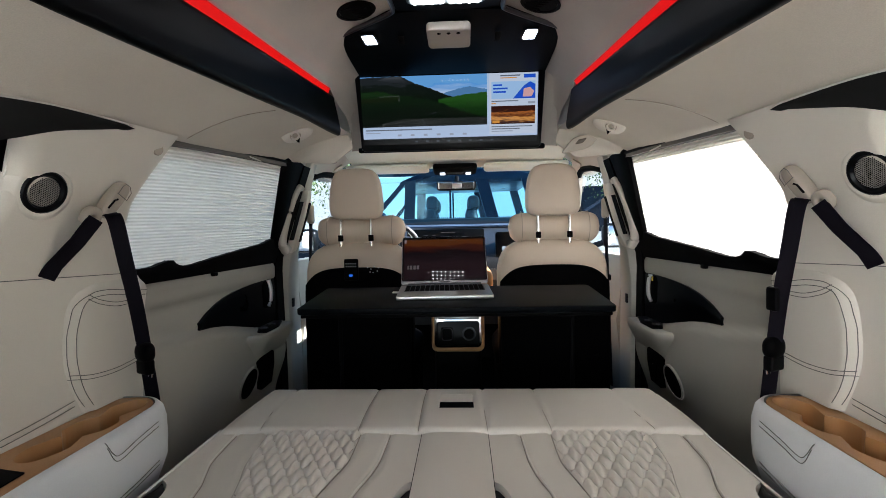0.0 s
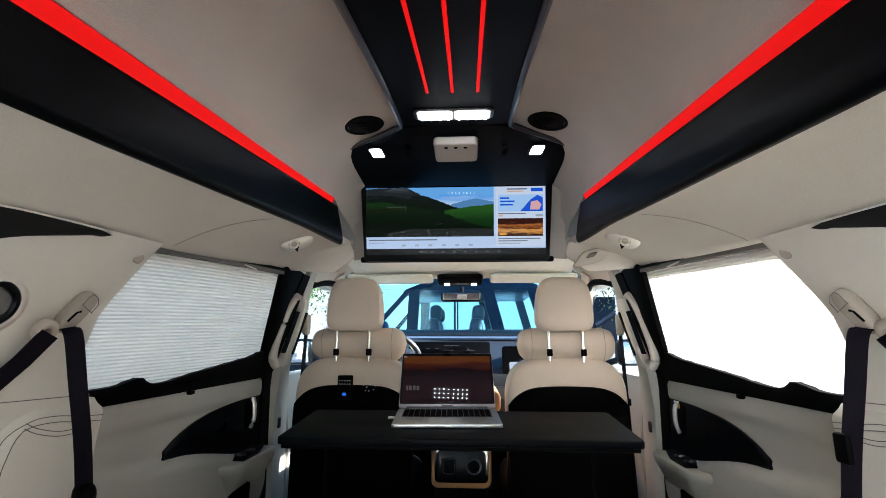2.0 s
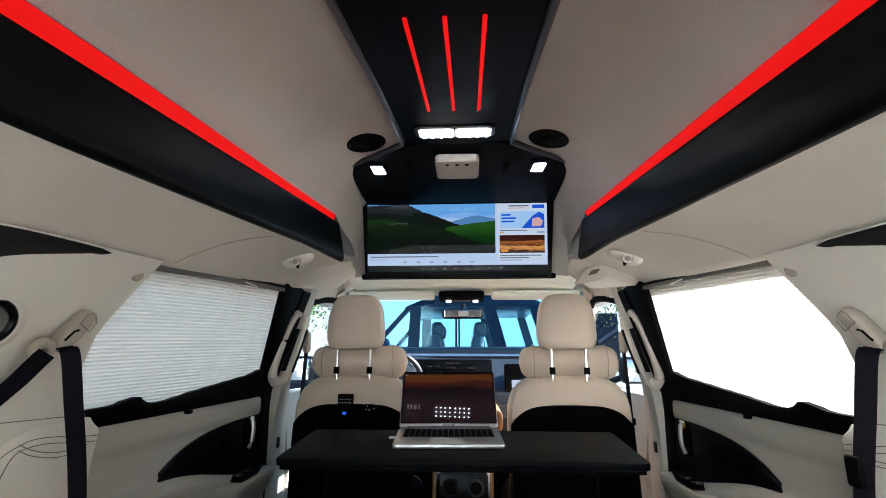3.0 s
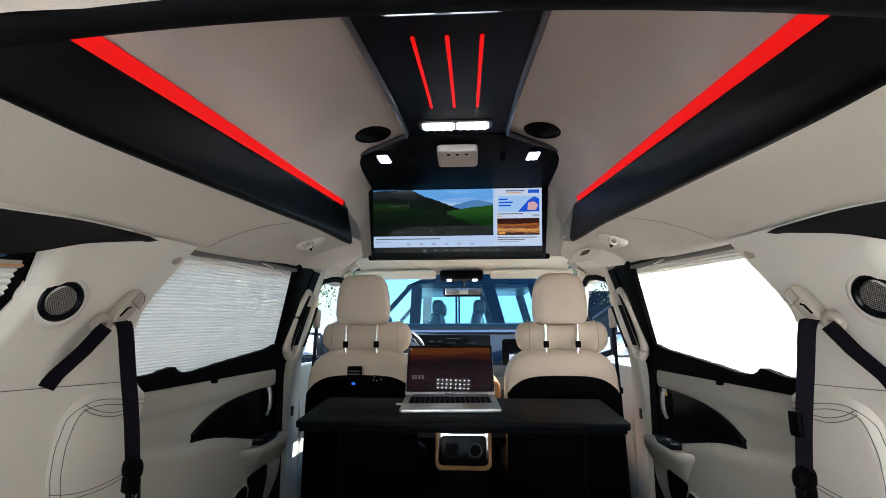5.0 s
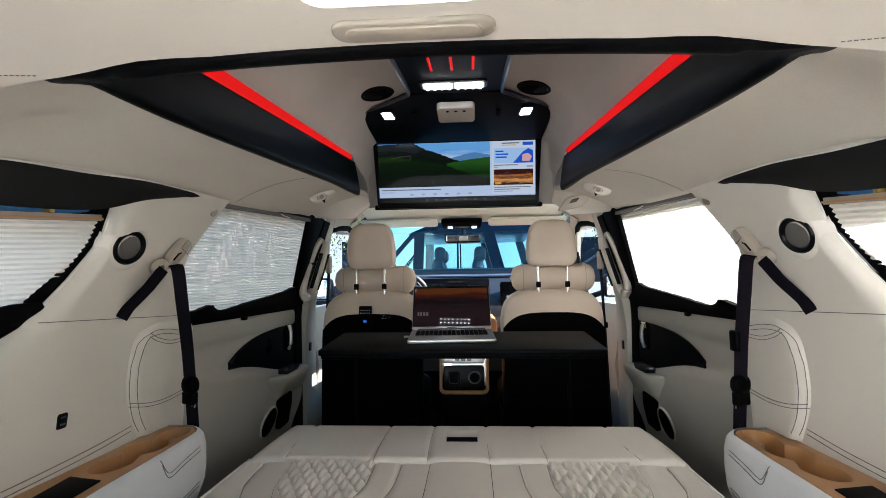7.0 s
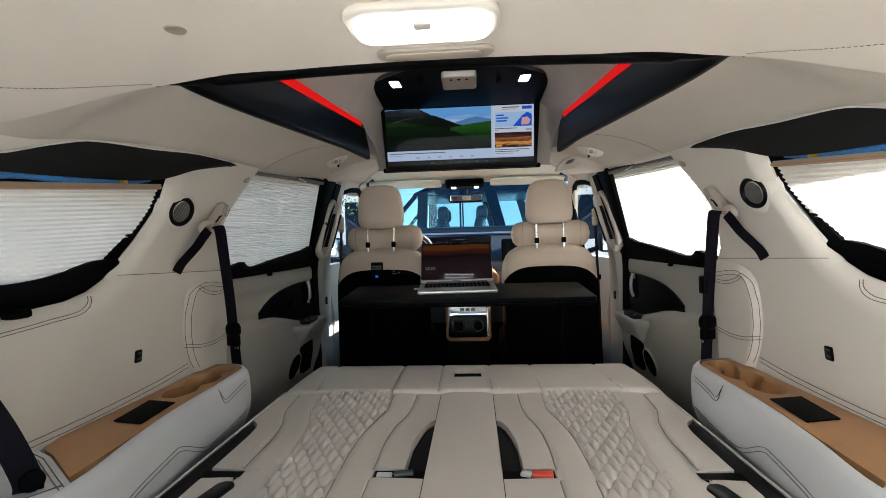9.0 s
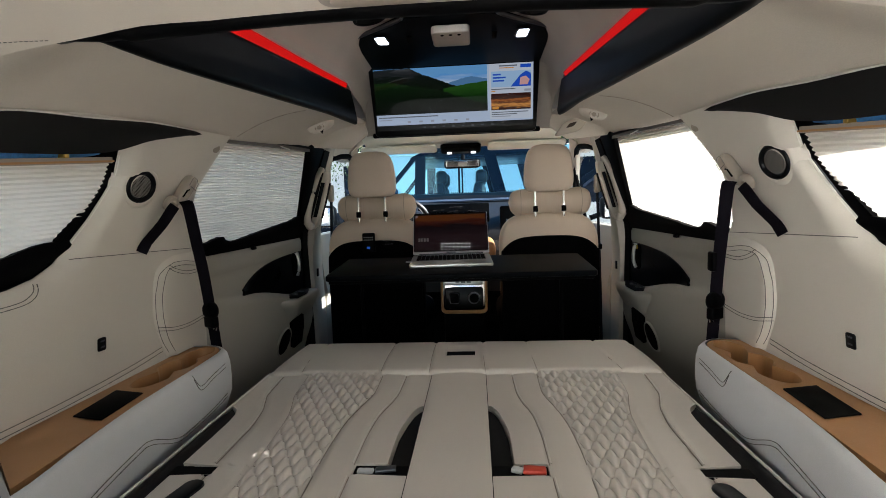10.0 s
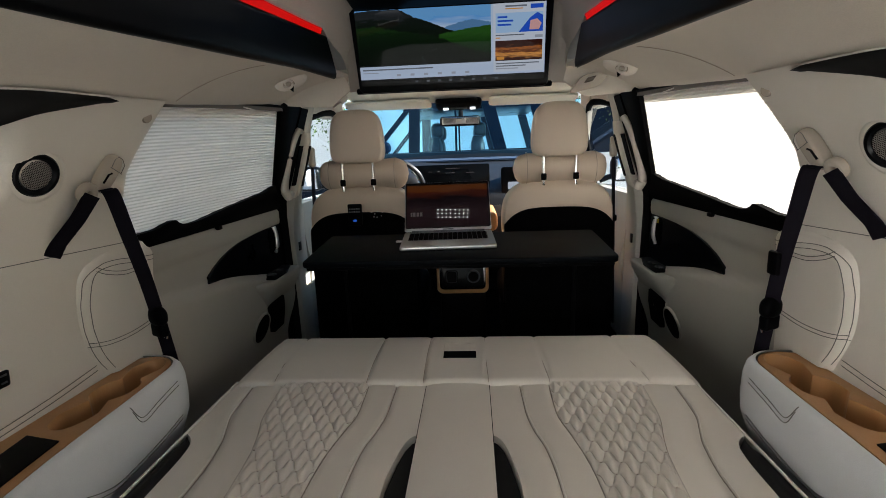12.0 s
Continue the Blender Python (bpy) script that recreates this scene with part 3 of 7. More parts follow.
for x in (-0.065, 0.0, 0.065):
    pts = [(x, y, panel_z(y) - 0.0085) for y in span(0.845, 1.30, 10)]
    part("red_line", tube(pts, 0.0042, 8, flat=0.6), REDLED, panel, "thin glowing red light line")

# ---- floor, lower shell and the front of the cabin ----
solo("floor", slab([[(x, y, 0.0) for x in span(-0.97, 0.97, 6)] for y in span(-0.85, 3.75, 10)], (0, 0, -0.05)), CARPET, "black carpeted van floor", "floor", kind="structure")
for s, side in ((-1, "left"), (1, "right")):
    rows = [[(s * x, y, z) for x, z in ((0.99, -0.3), (1.0, 0.3), (0.99, 0.84))] for y in (-0.85, 1.0, 2.4, 3.6, 4.2)]
    solo("wall_body_" + side, slab(rows, (s * 0.02, 0, 0)), PALEGREY, "plain pale outer body side of the van", "wall", kind="structure")
    rows = [[(s * x, y, z) for x, z in ((0.80, 1.325), (0.76, 1.45), (0.62, 1.70), (0.0, 1.77))] for y in (-0.85, 0.3, 1.2, 2.22)]
    solo("wall_roofside_" + side, slab(rows, (0, 0, 0.02)), PALEGREY, "plain pale outer roof of the van", "wall", kind="structure")
    rows = [[(s * x, y, z) for x, z in ((0.825, 1.13), (0.815, 1.22), (0.80, 1.33))] for y in (-0.85, 0.3, 1.16)]
    solo("wall_roof_edge_" + side, slab(rows, (s * 0.015, 0, 0)), PALEGREY, "plain pale outer roof edge above the rear window", "wall", kind="structure")
    solo("wall_waist_" + side, box(s * 0.875, s * 0.99, -0.85, 1.22, 0.80, 0.845, 0), PALEGREY, "plain pale waist panel behind the trim", "wall", kind="structure")
    # rubber seal at the sliding door's front edge, then the pillar
    rows = [[(s * (0.872 if z < 0.86 else 0.872 - (z - 0.86) * 0.34), y + 0.03 * ease(0.9, 0.2, z), z) for z in span(0.05, 1.32, 20)] for y in (2.30, 2.33, 2.36, 2.385)]
    solo("trim_seal_" + side, slab(rows, (s * 0.04, 0, 0)), BLACK, "black rubber seal beside the sliding door", "trim", kind="structure")

# ---- pillars, roof and dashboard of the front cabin ----
for s, side in ((-1, "left"), (1, "right")):
    rows = []
    for z in span(0.02, 1.345, 30):
        x = (0.845 if z < 0.88 else 0.845 - (z - 0.88) * 0.30) - 0.02 * ease(0.7, 0.9, z) * ease(1.3, 1.05, z)
        y0 = 2.385 + 0.03 * ease(0.9, 0.2, z)
        w = 0.16 - 0.07 * ease(0.75, 0.95, z)
        rows.append([(s * (x + 0.04), y0 - 0.006, z), (s * (x + 0.006), y0, z), (s * x, y0 + 0.012, z), (s * x, y0 + w - 0.02, z), (s * (x + 0.01), y0 + w, z), (s * (x + 0.09), y0 + w + 0.01, z)])
    pil = solo("wall_pillar_" + side, slab(rows, (s * 0.05, 0, 0)), BPILLAR, "cream plastic pillar between the front and sliding door, shade in its colour", "pillar", kind="structure")
    b = box(s * 0.838, s * 0.85, 2.425, 2.452, 0.622, 0.668, 0.004)
    solo("door_button", b, GLOSSBLACK, "small black button on the cream door pillar", "button", "pillar buttons")
    # upper pillar cover with its dark slot and the belt loop
    cov = thing("pillar_cover", (s * 0.77, 2.40, 0.93), "cream upper pillar cover with a dark height slot", "pillar cover", "pillar covers")
    rows = []
    for z in span(0.90, 1.21, 18):
        x = 0.835 - (z - 0.88) * 0.30
        q = math.sin(math.pi * (z - 0.895) / 0.325) ** 0.35
        rows.append([(s * (x - 0.022 * q * c), 2.375 + 0.075 * v * (0.6 + 0.4 * q), z) for v, c in ((0, 0), (0.08, 0.7), (0.25, 1), (0.75, 1), (0.92, 0.7), (1, 0))])
    part("cover_body", slab(rows, (s * 0.02, 0, 0)), PILLAR, cov)
    rows = [[(s * (0.835 - (z - 0.88) * 0.30 - 0.024), y, z) for y in (2.40, 2.425)] for z in span(0.955, 1.15, 8)]
    part("slot", slab(rows, (s * 0.004, 0, 0)), BLACK, cov, "dark slot")
    gh = thing("grab_handle", (s * 0.80, 2.275, 0.90), "cream bowed assist handle on the door pillar", "grab handle", "pillar grab handles")
    grip = smooth_path([(s * 0.733, 2.290, 1.226), (s * 0.758, 2.275, 1.175), (s * 0.788, 2.266, 1.09), (s * 0.814, 2.264, 1.0), (s * 0.822, 2.266, 0.945), (s * 0.812, 2.285, 0.905)], 6)
    part("grip", tube(grip, 0.023, 12, flat=0.75, taper=lambda t: 0.72 + 0.45 * t - 0.25 * max(0.0, t - 0.85) / 0.15), PILLAR, gh, sharp=60)
    # solid black strip in place of the shade between grip and pillar
    grip_shade = [[(s * (0.842 - (z - 0.88) * 0.30 - 0.020), y, z) for y in (2.296, 2.345)] for z in span(0.965, 1.150, 8)]
    part("grip_shade", slab(grip_shade, (s * 0.004, 0, 0)), BLACK, gh, "black strip painted as the shade behind the grip")
    for q, w in (((0.738, 2.31, 1.215), 0.014), ((0.816, 2.305, 0.918), 0.020)):
        part("mount", tube([(s * q[0], q[1] - 0.03, q[2]), (s * (q[0] + 0.02), q[1] + 0.06, q[2] + 0.004)], w, 10), PILLAR, gh)
    belt = thing("front_seat_belt", (s * 0.76, 2.44, 0.3), "black front seat belt hanging beside the pillar", "seat belt", "front seat belts")
    part("belt_loop", box(s * 0.730, s * 0.760, 2.430, 2.480, 1.045, 1.145, 0.012, 3), ANCHOR, belt, "grey-beige belt guide")
    part("webbing", ribbon(smooth_path([(s * 0.745, 2.455, 1.06), (s * 0.750, 2.45, 0.87), (s * 0.755, 2.44, 0.6), (s * 0.752, 2.40, 0.22)], 6), (0, 0.023, 0), 0.003), WEBBING, belt)
    part("belt_stop", box(s * 0.740, s * 0.765, 2.425, 2.465, 0.735, 0.765, 0.004), BLACK, belt)
    # front door below its window
    rows = []
    for y in span(2.56, 3.62, 12):
        rows.append([(s * x, y, z) for x, z in ((0.86, 0.05), (0.85, 0.3), (0.83, 0.52), (0.845, 0.60), (0.865, 0.78), (0.89, 0.845), (0.93, 0.85))])
    dr = thing("front_door", (s * 0.88, 3.0, 0.05), "pale front door of the van, closed, window clear", "door", "front doors")
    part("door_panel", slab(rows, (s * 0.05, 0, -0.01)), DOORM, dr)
    fr = [(s * 0.765, 2.52, 1.29), (s * 0.745, 2.72, 1.33), (s * 0.735, 2.92, 1.325), (s * 0.79, 3.22, 1.20), (s * 0.86, 3.60, 1.02)]
    part("window_frame", tube(smooth_path(fr, 6), 0.018, 8), BLACK, dr)
    part("door_post", tube([(s * 0.79, 3.22, 1.19), (s * 0.88, 3.30, 0.85)], 0.012, 8), BLACK, dr)
    rows = [[(s * (0.90 - (z - 0.85) * 0.30), 2.54 + (0.0 if k == 0 else 1.04 - (z - 0.85) * 1.25), z) for k in (0, 1)] for z in span(0.85, 1.33, 4)]
    g = part("pane", sheet(rows), DOORGLASS, dr, "clear door glass")
    g.visible_shadow = False
    mir = thing("wing_mirror", (s * 1.12, 3.35, 0.90), "dark wing mirror outside the front door", "wing mirror", "wing mirrors")
    part("mirror_housing", box(s * 1.00, s * 1.22, 3.32, 3.44, 0.86, 1.03, 0.04, 4), GLOSSBLACK, mir)
    part("mirror_glass", box(s * 1.015, s * 1.205, 3.312, 3.325, 0.875, 1.015, 0.01, 2), CHROME, mir, "mirror glass")
    part("mirror_arm", tube([(s * 0.93, 3.40, 0.87), (s * 1.02, 3.39, 0.90)], 0.02, 8), GLOSSBLACK, mir)
    # windscreen pillar and roof rail
    rows = []
    for u in span(0, 1, 14):
        c = Vector((s * (0.70 + 0.15 * u), 2.86 + 0.72 * u, 1.385 - 0.27 * u - 0.03 * math.sin(math.pi * u)))
        rows.append([c + Vector((s * a, b2, d)) for a, b2, d in ((-0.03, -0.03, 0.01), (0.01, -0.05, -0.02), (0.04, -0.02, -0.02), (0.05, 0.03, 0.02), (0, 0.04, 0.03))])
    solo("wall_screen_pillar_" + side, sheet(rows, loop=True, caps=True), PILLAR, "cream windscreen pillar of the front cabin", "pillar", kind="structure")
    rows = []
    for y in span(2.05, 2.95, 12):
        rows.append([(s * x, y, z) for x, z in ((0.60, 1.432), (0.655, 1.425), (0.70, 1.395), (0.735, 1.345), (0.745, 1.315), (0.80, 1.31))])
    solo("trim_rail_" + side, slab(rows, (s * 0.01, 0, 0.02)), PILLAR, "cream roof rail above the front door", "trim", kind="structure")
    hnd = thing("grab_handle", (s * 0.665, 2.52, 1.40), "grey assist handle on the front roof rail", "grab handle", "grab handles")
    part("grip", tube(smooth_path([(s * 0.675, 2.34, 1.418), (s * 0.655, 2.38, 1.385), (s * 0.65, 2.50, 1.372), (s * 0.655, 2.62, 1.385), (s * 0.675, 2.66, 1.415)], 5), 0.010, 8), GREIGE, hnd, "grey grip")
    for y in (2.34, 2.66):
        part("foot", box(s * 0.66, s * 0.69, y - 0.022, y + 0.022, 1.402, 1.43, 0.006), PILLAR, hnd)
    # sun visors
    vis = thing("sun_visor", (s * 0.40, 2.92, 1.38), "pale cloth sun visor folded up above the windscreen", "sun visor", "sun visors")
    bm = prism(rounded(0.165, 0.66, 0, 0.13, 0.03), lambda u, v, s=s: (s * u, 2.965 - v * 0.98, 1.352 + v * 0.22), (0, 0.005, 0.016), 0.005)
    part("visor_panel", bm, FRONTCLOTH, vis)
    part("visor_rod", tube([(s * 0.17, 2.955, 1.372), (s * 0.68, 2.955, 1.372)], 0.005, 6), GREYTRIM, vis)

rows = []
for y in span(2.215, 2.985, 14):
    rows.append([(x, y, 1.440 - 0.012 * (abs(x) / 0.62) ** 2 - 0.055 * ease(2.7, 2.985, y) + 0.012 * ease(2.2, 2.07, y)) for x in span(-0.62, 0.62, 16)])
solo("ceiling_front", slab(rows, (0, 0, 0.03)), FRONTCLOTH, "pale cloth roof lining over the front seats", "ceiling", kind="structure")
for s, side in ((-1, "left"), (1, "right")):
    rows = [[(s * x, y, z) for x, z in ((0.812, 1.315), (0.80, 1.40), (0.77, 1.483))] for y in span(2.08, 2.98, 4)]
    solo("wall_front_rail_" + side, slab(rows, (s * 0.015, 0, 0)), PALEGREY, "plain pale outer roof rail over the front door", "wall", kind="structure")
solo("wall_front_roof", box(-0.80, 0.80, 2.22, 2.98, 1.485, 1.50, 0), PALEGREY, "plain pale outer roof over the front seats", "wall", kind="structure")
solo("trim_bulkhead", slab([[(x, y, z) for x in span(-0.66, 0.66, 12)] for y, z in ((2.215, 1.46), (2.217, 1.60), (2.219, 1.76))], (0, 0.02, 0)), PALEGREY, "plain pale step of the outer roof", "trim", kind="structure")

# overhead console and mirror
oc = thing("overhead_console", (0, 2.89, 1.37), "black overhead console with small lamps and buttons", "overhead console")
part("console_body", prism(rounded(-0.126, 0.126, 0, 0.105, 0.025), lambda u, v: (u - 0.008 + u * 0.5 * v, 2.945 - v, 1.335 + v * 0.28), (0, 0.0, 0.03), 0.006), BLACK, oc)
for x in (-0.075, 0.08):
    part("reading_lamp", prism(rounded(-0.016, 0.016, 0, 0.03, 0.006), lambda u, v, x=x: (u + x - 0.008, 2.925 - v, 1.338 + v * 0.28), (0, -0.001, -0.004), 0.001), READLED, oc, "small lit reading lamp")
part("button_row", prism(rounded(-0.05, 0.05, 0, 0.02, 0.006), lambda u, v: (u - 0.008, 2.915 - v, 1.342 + v * 0.28), (0, -0.001, -0.004), 0.001), GREYTRIM, oc)
mr = thing("rear_view_mirror", (0.0, 3.0, 1.27), "rear-view mirror on the windscreen, black back and pale label", "rear-view mirror")
part("mirror_shell", box(-0.125, 0.118, 2.985, 3.015, 1.247, 1.305, 0.02, 4), BLACK, mr)
part("mirror_glass", box(-0.112, 0.105, 2.981, 2.986, 1.255, 1.298, 0.002, 1), CHROME, mr, "mirror glass")
part("mirror_stem", tube([(0, 3.01, 1.29), (0, 3.06, 1.335)], 0.014, 8), BLACK, mr)
part("label", box(-0.028, 0.03, 2.978, 2.981, 1.262, 1.288, 0.0006, 1), PALEGREY, mr, "small pale label")

# dashboard
ds = thing("dashboard", (0, 3.5, 0.5), "dark dashboard with a wide twin display", "dashboard")
rows = []
for x in span(-0.86, 0.86, 40):
    hump = 0.015 * math.exp(-((x + 0.47) / 0.22) ** 2)
    rows.append([(x, y, z + hump * (1 if z > 0.8 else 0)) for y, z in ((3.30, 0.35), (3.26, 0.60), (3.28, 0.76), (3.31, 0.83), (3.36, 0.885), (3.5, 0.945), (3.72, 1.010), (3.84, 1.035), (3.9, 0.35))])
part("dash_body", sheet(rows, loop=True, caps=True), DASHM, ds)
rows = [[(x, 3.255 - 0.004 * math.cos(x * 4) + (z - 0.6) * 0.12, z) for z in (0.66, 0.70, 0.735)] for x in span(-0.82, 0.82, 24)]
part("trim_strip", slab(rows, (0, 0.02, 0)), GREYTRIM, ds, "dark satin trim strip")
bm = prism(rounded(-0.36, 0.18, 0.86, 1.012, 0.015), lambda u, v: (u, 3.335 + 0.12 * (u + 0.09) ** 2 + (v - 0.86) * 0.15, v), (0, 0.025, 0), 0.004)
part("display", bm, GLOSSBLACK, ds, "wide dark twin display")
for i, (x0, x1, z) in enumerate(((-0.24, -0.20, 0.965), (-0.18, -0.15, 0.965), (-0.12, 0.02, 0.985), (-0.12, -0.03, 0.955), (0.02, 0.10, 0.955), (-0.30, -0.27, 0.94))):
    part("display_mark", box(x0, x0 + 0.7 * (x1 - x0), 3.330, 3.335, z, z + 0.004, 0.0005, 1), DIMGREY, ds)
bm = prism(rounded(0.255, 0.40, 0.80, 0.985, 0.02), lambda u, v: (u, 3.30 + (v - 0.8) * 0.15, v), (0, 0.03, 0), 0.004)
part("centre_display", bm, GLOSSBLACK, ds, "black centre display with lit page")
# the sky's reflection along the dash top, painted as a blue-grey band
part("dash_sheen", slab([[(x, y, z) for x in span(-0.74, 0.74, 10)] for y, z in ((3.745, 1.036), (3.775, 1.046), (3.79, 1.050))], (0, 0, -0.01)), SHEENGREY, ds, "blue-grey band painted as the dash's sheen under the windscreen")
part("lit_page", prism(rounded(0.300, 0.385, 0.835, 0.885, 0.006), lambda u, v: (u, 3.2985 + (v - 0.8) * 0.15, v), (0, 0.003, 0)), PAGEWHITE, ds, "lit white page")
part("wheel_pod", puff(-0.47, 3.36, 0.90, 0.20, 0.10, 0.07, 4, 3), DASHM, ds)
sw = thing("steering_wheel", (-0.442, 3.05, 0.90), "steering wheel with a silver spoke in front of the driver", "steering wheel")
ctr, tilt = Vector((-0.442, 3.08, 0.895)), radians(-62)
ring = []
for k in range(49):
    a = 2 * math.pi * k / 48
    ring.append(ctr + Matrix.Rotation(tilt, 3, "X") @ Vector((0.19 * math.cos(a), 0.185 * math.sin(a), 0)))
part("rim", tube(ring, 0.016, 10), DASHM, sw)
# silver arc added in place of sunlight on the rim's right side
arc = [ctr + Matrix.Rotation(tilt, 3, "X") @ Vector((0.176 * math.cos(a), 0.171 * math.sin(a), 0.006)) for a in span(-0.7, 1.1, 18)]
part("rim_glint", tube(arc, 0.012, 8), ALU, sw, "silver arc painted as sunlight on the rim")
part("hub", turned(box(-0.07, 0.07, -0.06, 0.06, -0.03, 0.02, 0.02, 3), Matrix.Translation(ctr) @ Matrix.Rotation(tilt, 4, "X")), DASHM, sw)
part("column", tube([ctr, ctr + Vector((0, 0.24, -0.06))], 0.035, 10), DASHM, sw)
for a in (0, 180, 270):
    d = Matrix.Rotation(tilt, 3, "X") @ Vector((math.cos(radians(a)), math.sin(radians(a)), 0))
    part("spoke", tube([ctr + d * 0.06, ctr + d * 0.18], 0.014, 8, flat=0.5), CHROME, sw, "silver spoke")

solo("wall_firewall", box(-0.97, 0.97, 3.91, 3.95, -0.3, 1.0, 0), CARPET, "black wall in front of the footwells", "wall", kind="structure")
# windscreen
rows = []
for v in span(0, 1, 10):
    rows.append([(x * (0.70 + 0.14 * v), 2.985 + 0.88 * v - 0.10 * x * x * v, 1.395 - 0.34 * v - 0.02 * x * x) for x in span(-1, 1, 16)])
ws = solo("window_1", sheet(rows), WINDSCREEN, "blue-tinted windscreen of the van", "windscreen", kind="structure")
ws.visible_shadow = False
bn = bmesh.new()
for k in range(90):
    x = -0.70 + 1.4 * k / 89
    box(x - 0.003, x + 0.003, 3.775, 3.782, 1.098, 1.106, 0, bm=bn)
fr = solo("trim_windscreen_dots", bn, BLACK, "row of black dots along the windscreen's lower edge", "trim", kind="structure")
rows = [[(x, 3.80 + dy, 1.04 + dz) for x in span(-0.80, 0.80, 10)] for dy, dz in ((-0.005, 0.0), (0.0, 0.03), (0.008, 0.056), (0.06, 0.06), (0.14, 0.03))]
solo("trim_cowl", slab(rows, (0, 0.01, -0.004)), COWL, "black cowl under the windscreen", "trim", kind="structure")
rows = [[(x, y, z - 0.10 * (abs(x) / 0.95) ** 3) for x in span(-0.95, 0.95, 14)] for y, z in ((3.94, 0.96), (4.1, 0.94), (4.35, 0.88), (4.6, 0.76), (4.72, 0.58), (4.75, 0.1))]
solo("wall_bonnet", slab(rows, (0, 0, -0.03)), PALEGREY, "pale bonnet of the van", "bonnet", kind="structure")

# ---- quarter windows, sliding doors and their shades ----
def on_wall(s, y, z, off=0.0):
    return (s * (quarter_x(z) - off), y, z)


def stitch(s, pts, off=0.002, r=0.0011, name="stitch_line", parent=None, gap=0.0):
    path = smooth_path([on_wall(s, y, z, off) for y, z in pts], 6)
    return part(name, tube(path, r * 0.82, 5), THREAD, parent)


pad_edge = curve([(0.58, 1.108), (0.62, 1.090), (0.66, 1.070), (0.71, 1.052), (0.76, 1.045), (0.81, 1.044), (0.846, 1.049), (0.872, 1.070), (0.893, 1.12)])


def pad_x(y, z):
    """The inboard face of the stitched side pad, swelling from its edge."""
    return quarter_x(z) + 0.002 - 0.020 * ease(0.0, 0.026, y - pad_edge(z)) * ease(0.893, 0.866, z)


def pleats(corner, rows, cols, deep):
    """A folded cloth: corner(u, v) gives the flat place; every second fold line stands inboard."""
    grid = []
    for i in range(rows + 1):
        v = i / rows
        grid.append([corner(k / cols, v, deep if i % 2 else 0.0) for k in range(cols + 1)])
    return sheet(grid)


wedge_top = curve([(0.1, 1.118), (0.30, 1.124), (0.40, 1.142), (0.47, 1.168), (0.55, 1.191), (0.70, 1.204), (0.87, 1.221), (1.0, 1.2255), (1.045, 1.2265)])
shade_x = curve([(0.86, 0.881), (0.96, 0.851), (1.06, 0.795), (1.127, 0.753), (1.16, 0.733)])
sash_x = curve([(0.84, 0.895), (0.90, 0.880), (0.968, 0.853), (1.06, 0.80)])
sash_hi = curve([(-0.3, 0.915), (0.53, 0.921), (0.63, 0.934), (0.69, 0.952), (0.74, 0.960), (0.80, 0.961)])
sash_lo = curve([(-0.3, 0.850), (0.53, 0.864), (0.66, 0.876), (0.715, 0.892), (0.76, 0.918), (0.79, 0.947), (0.803, 0.959)])
qfront = curve([(0.85, 0.60), (0.93, 0.706), (0.98, 0.795), (1.03, 0.825), (1.08, 0.836), (1.13, 0.826)])


def rail_line(y):
    return 1.130 + 0.104 * (y - 0.8)



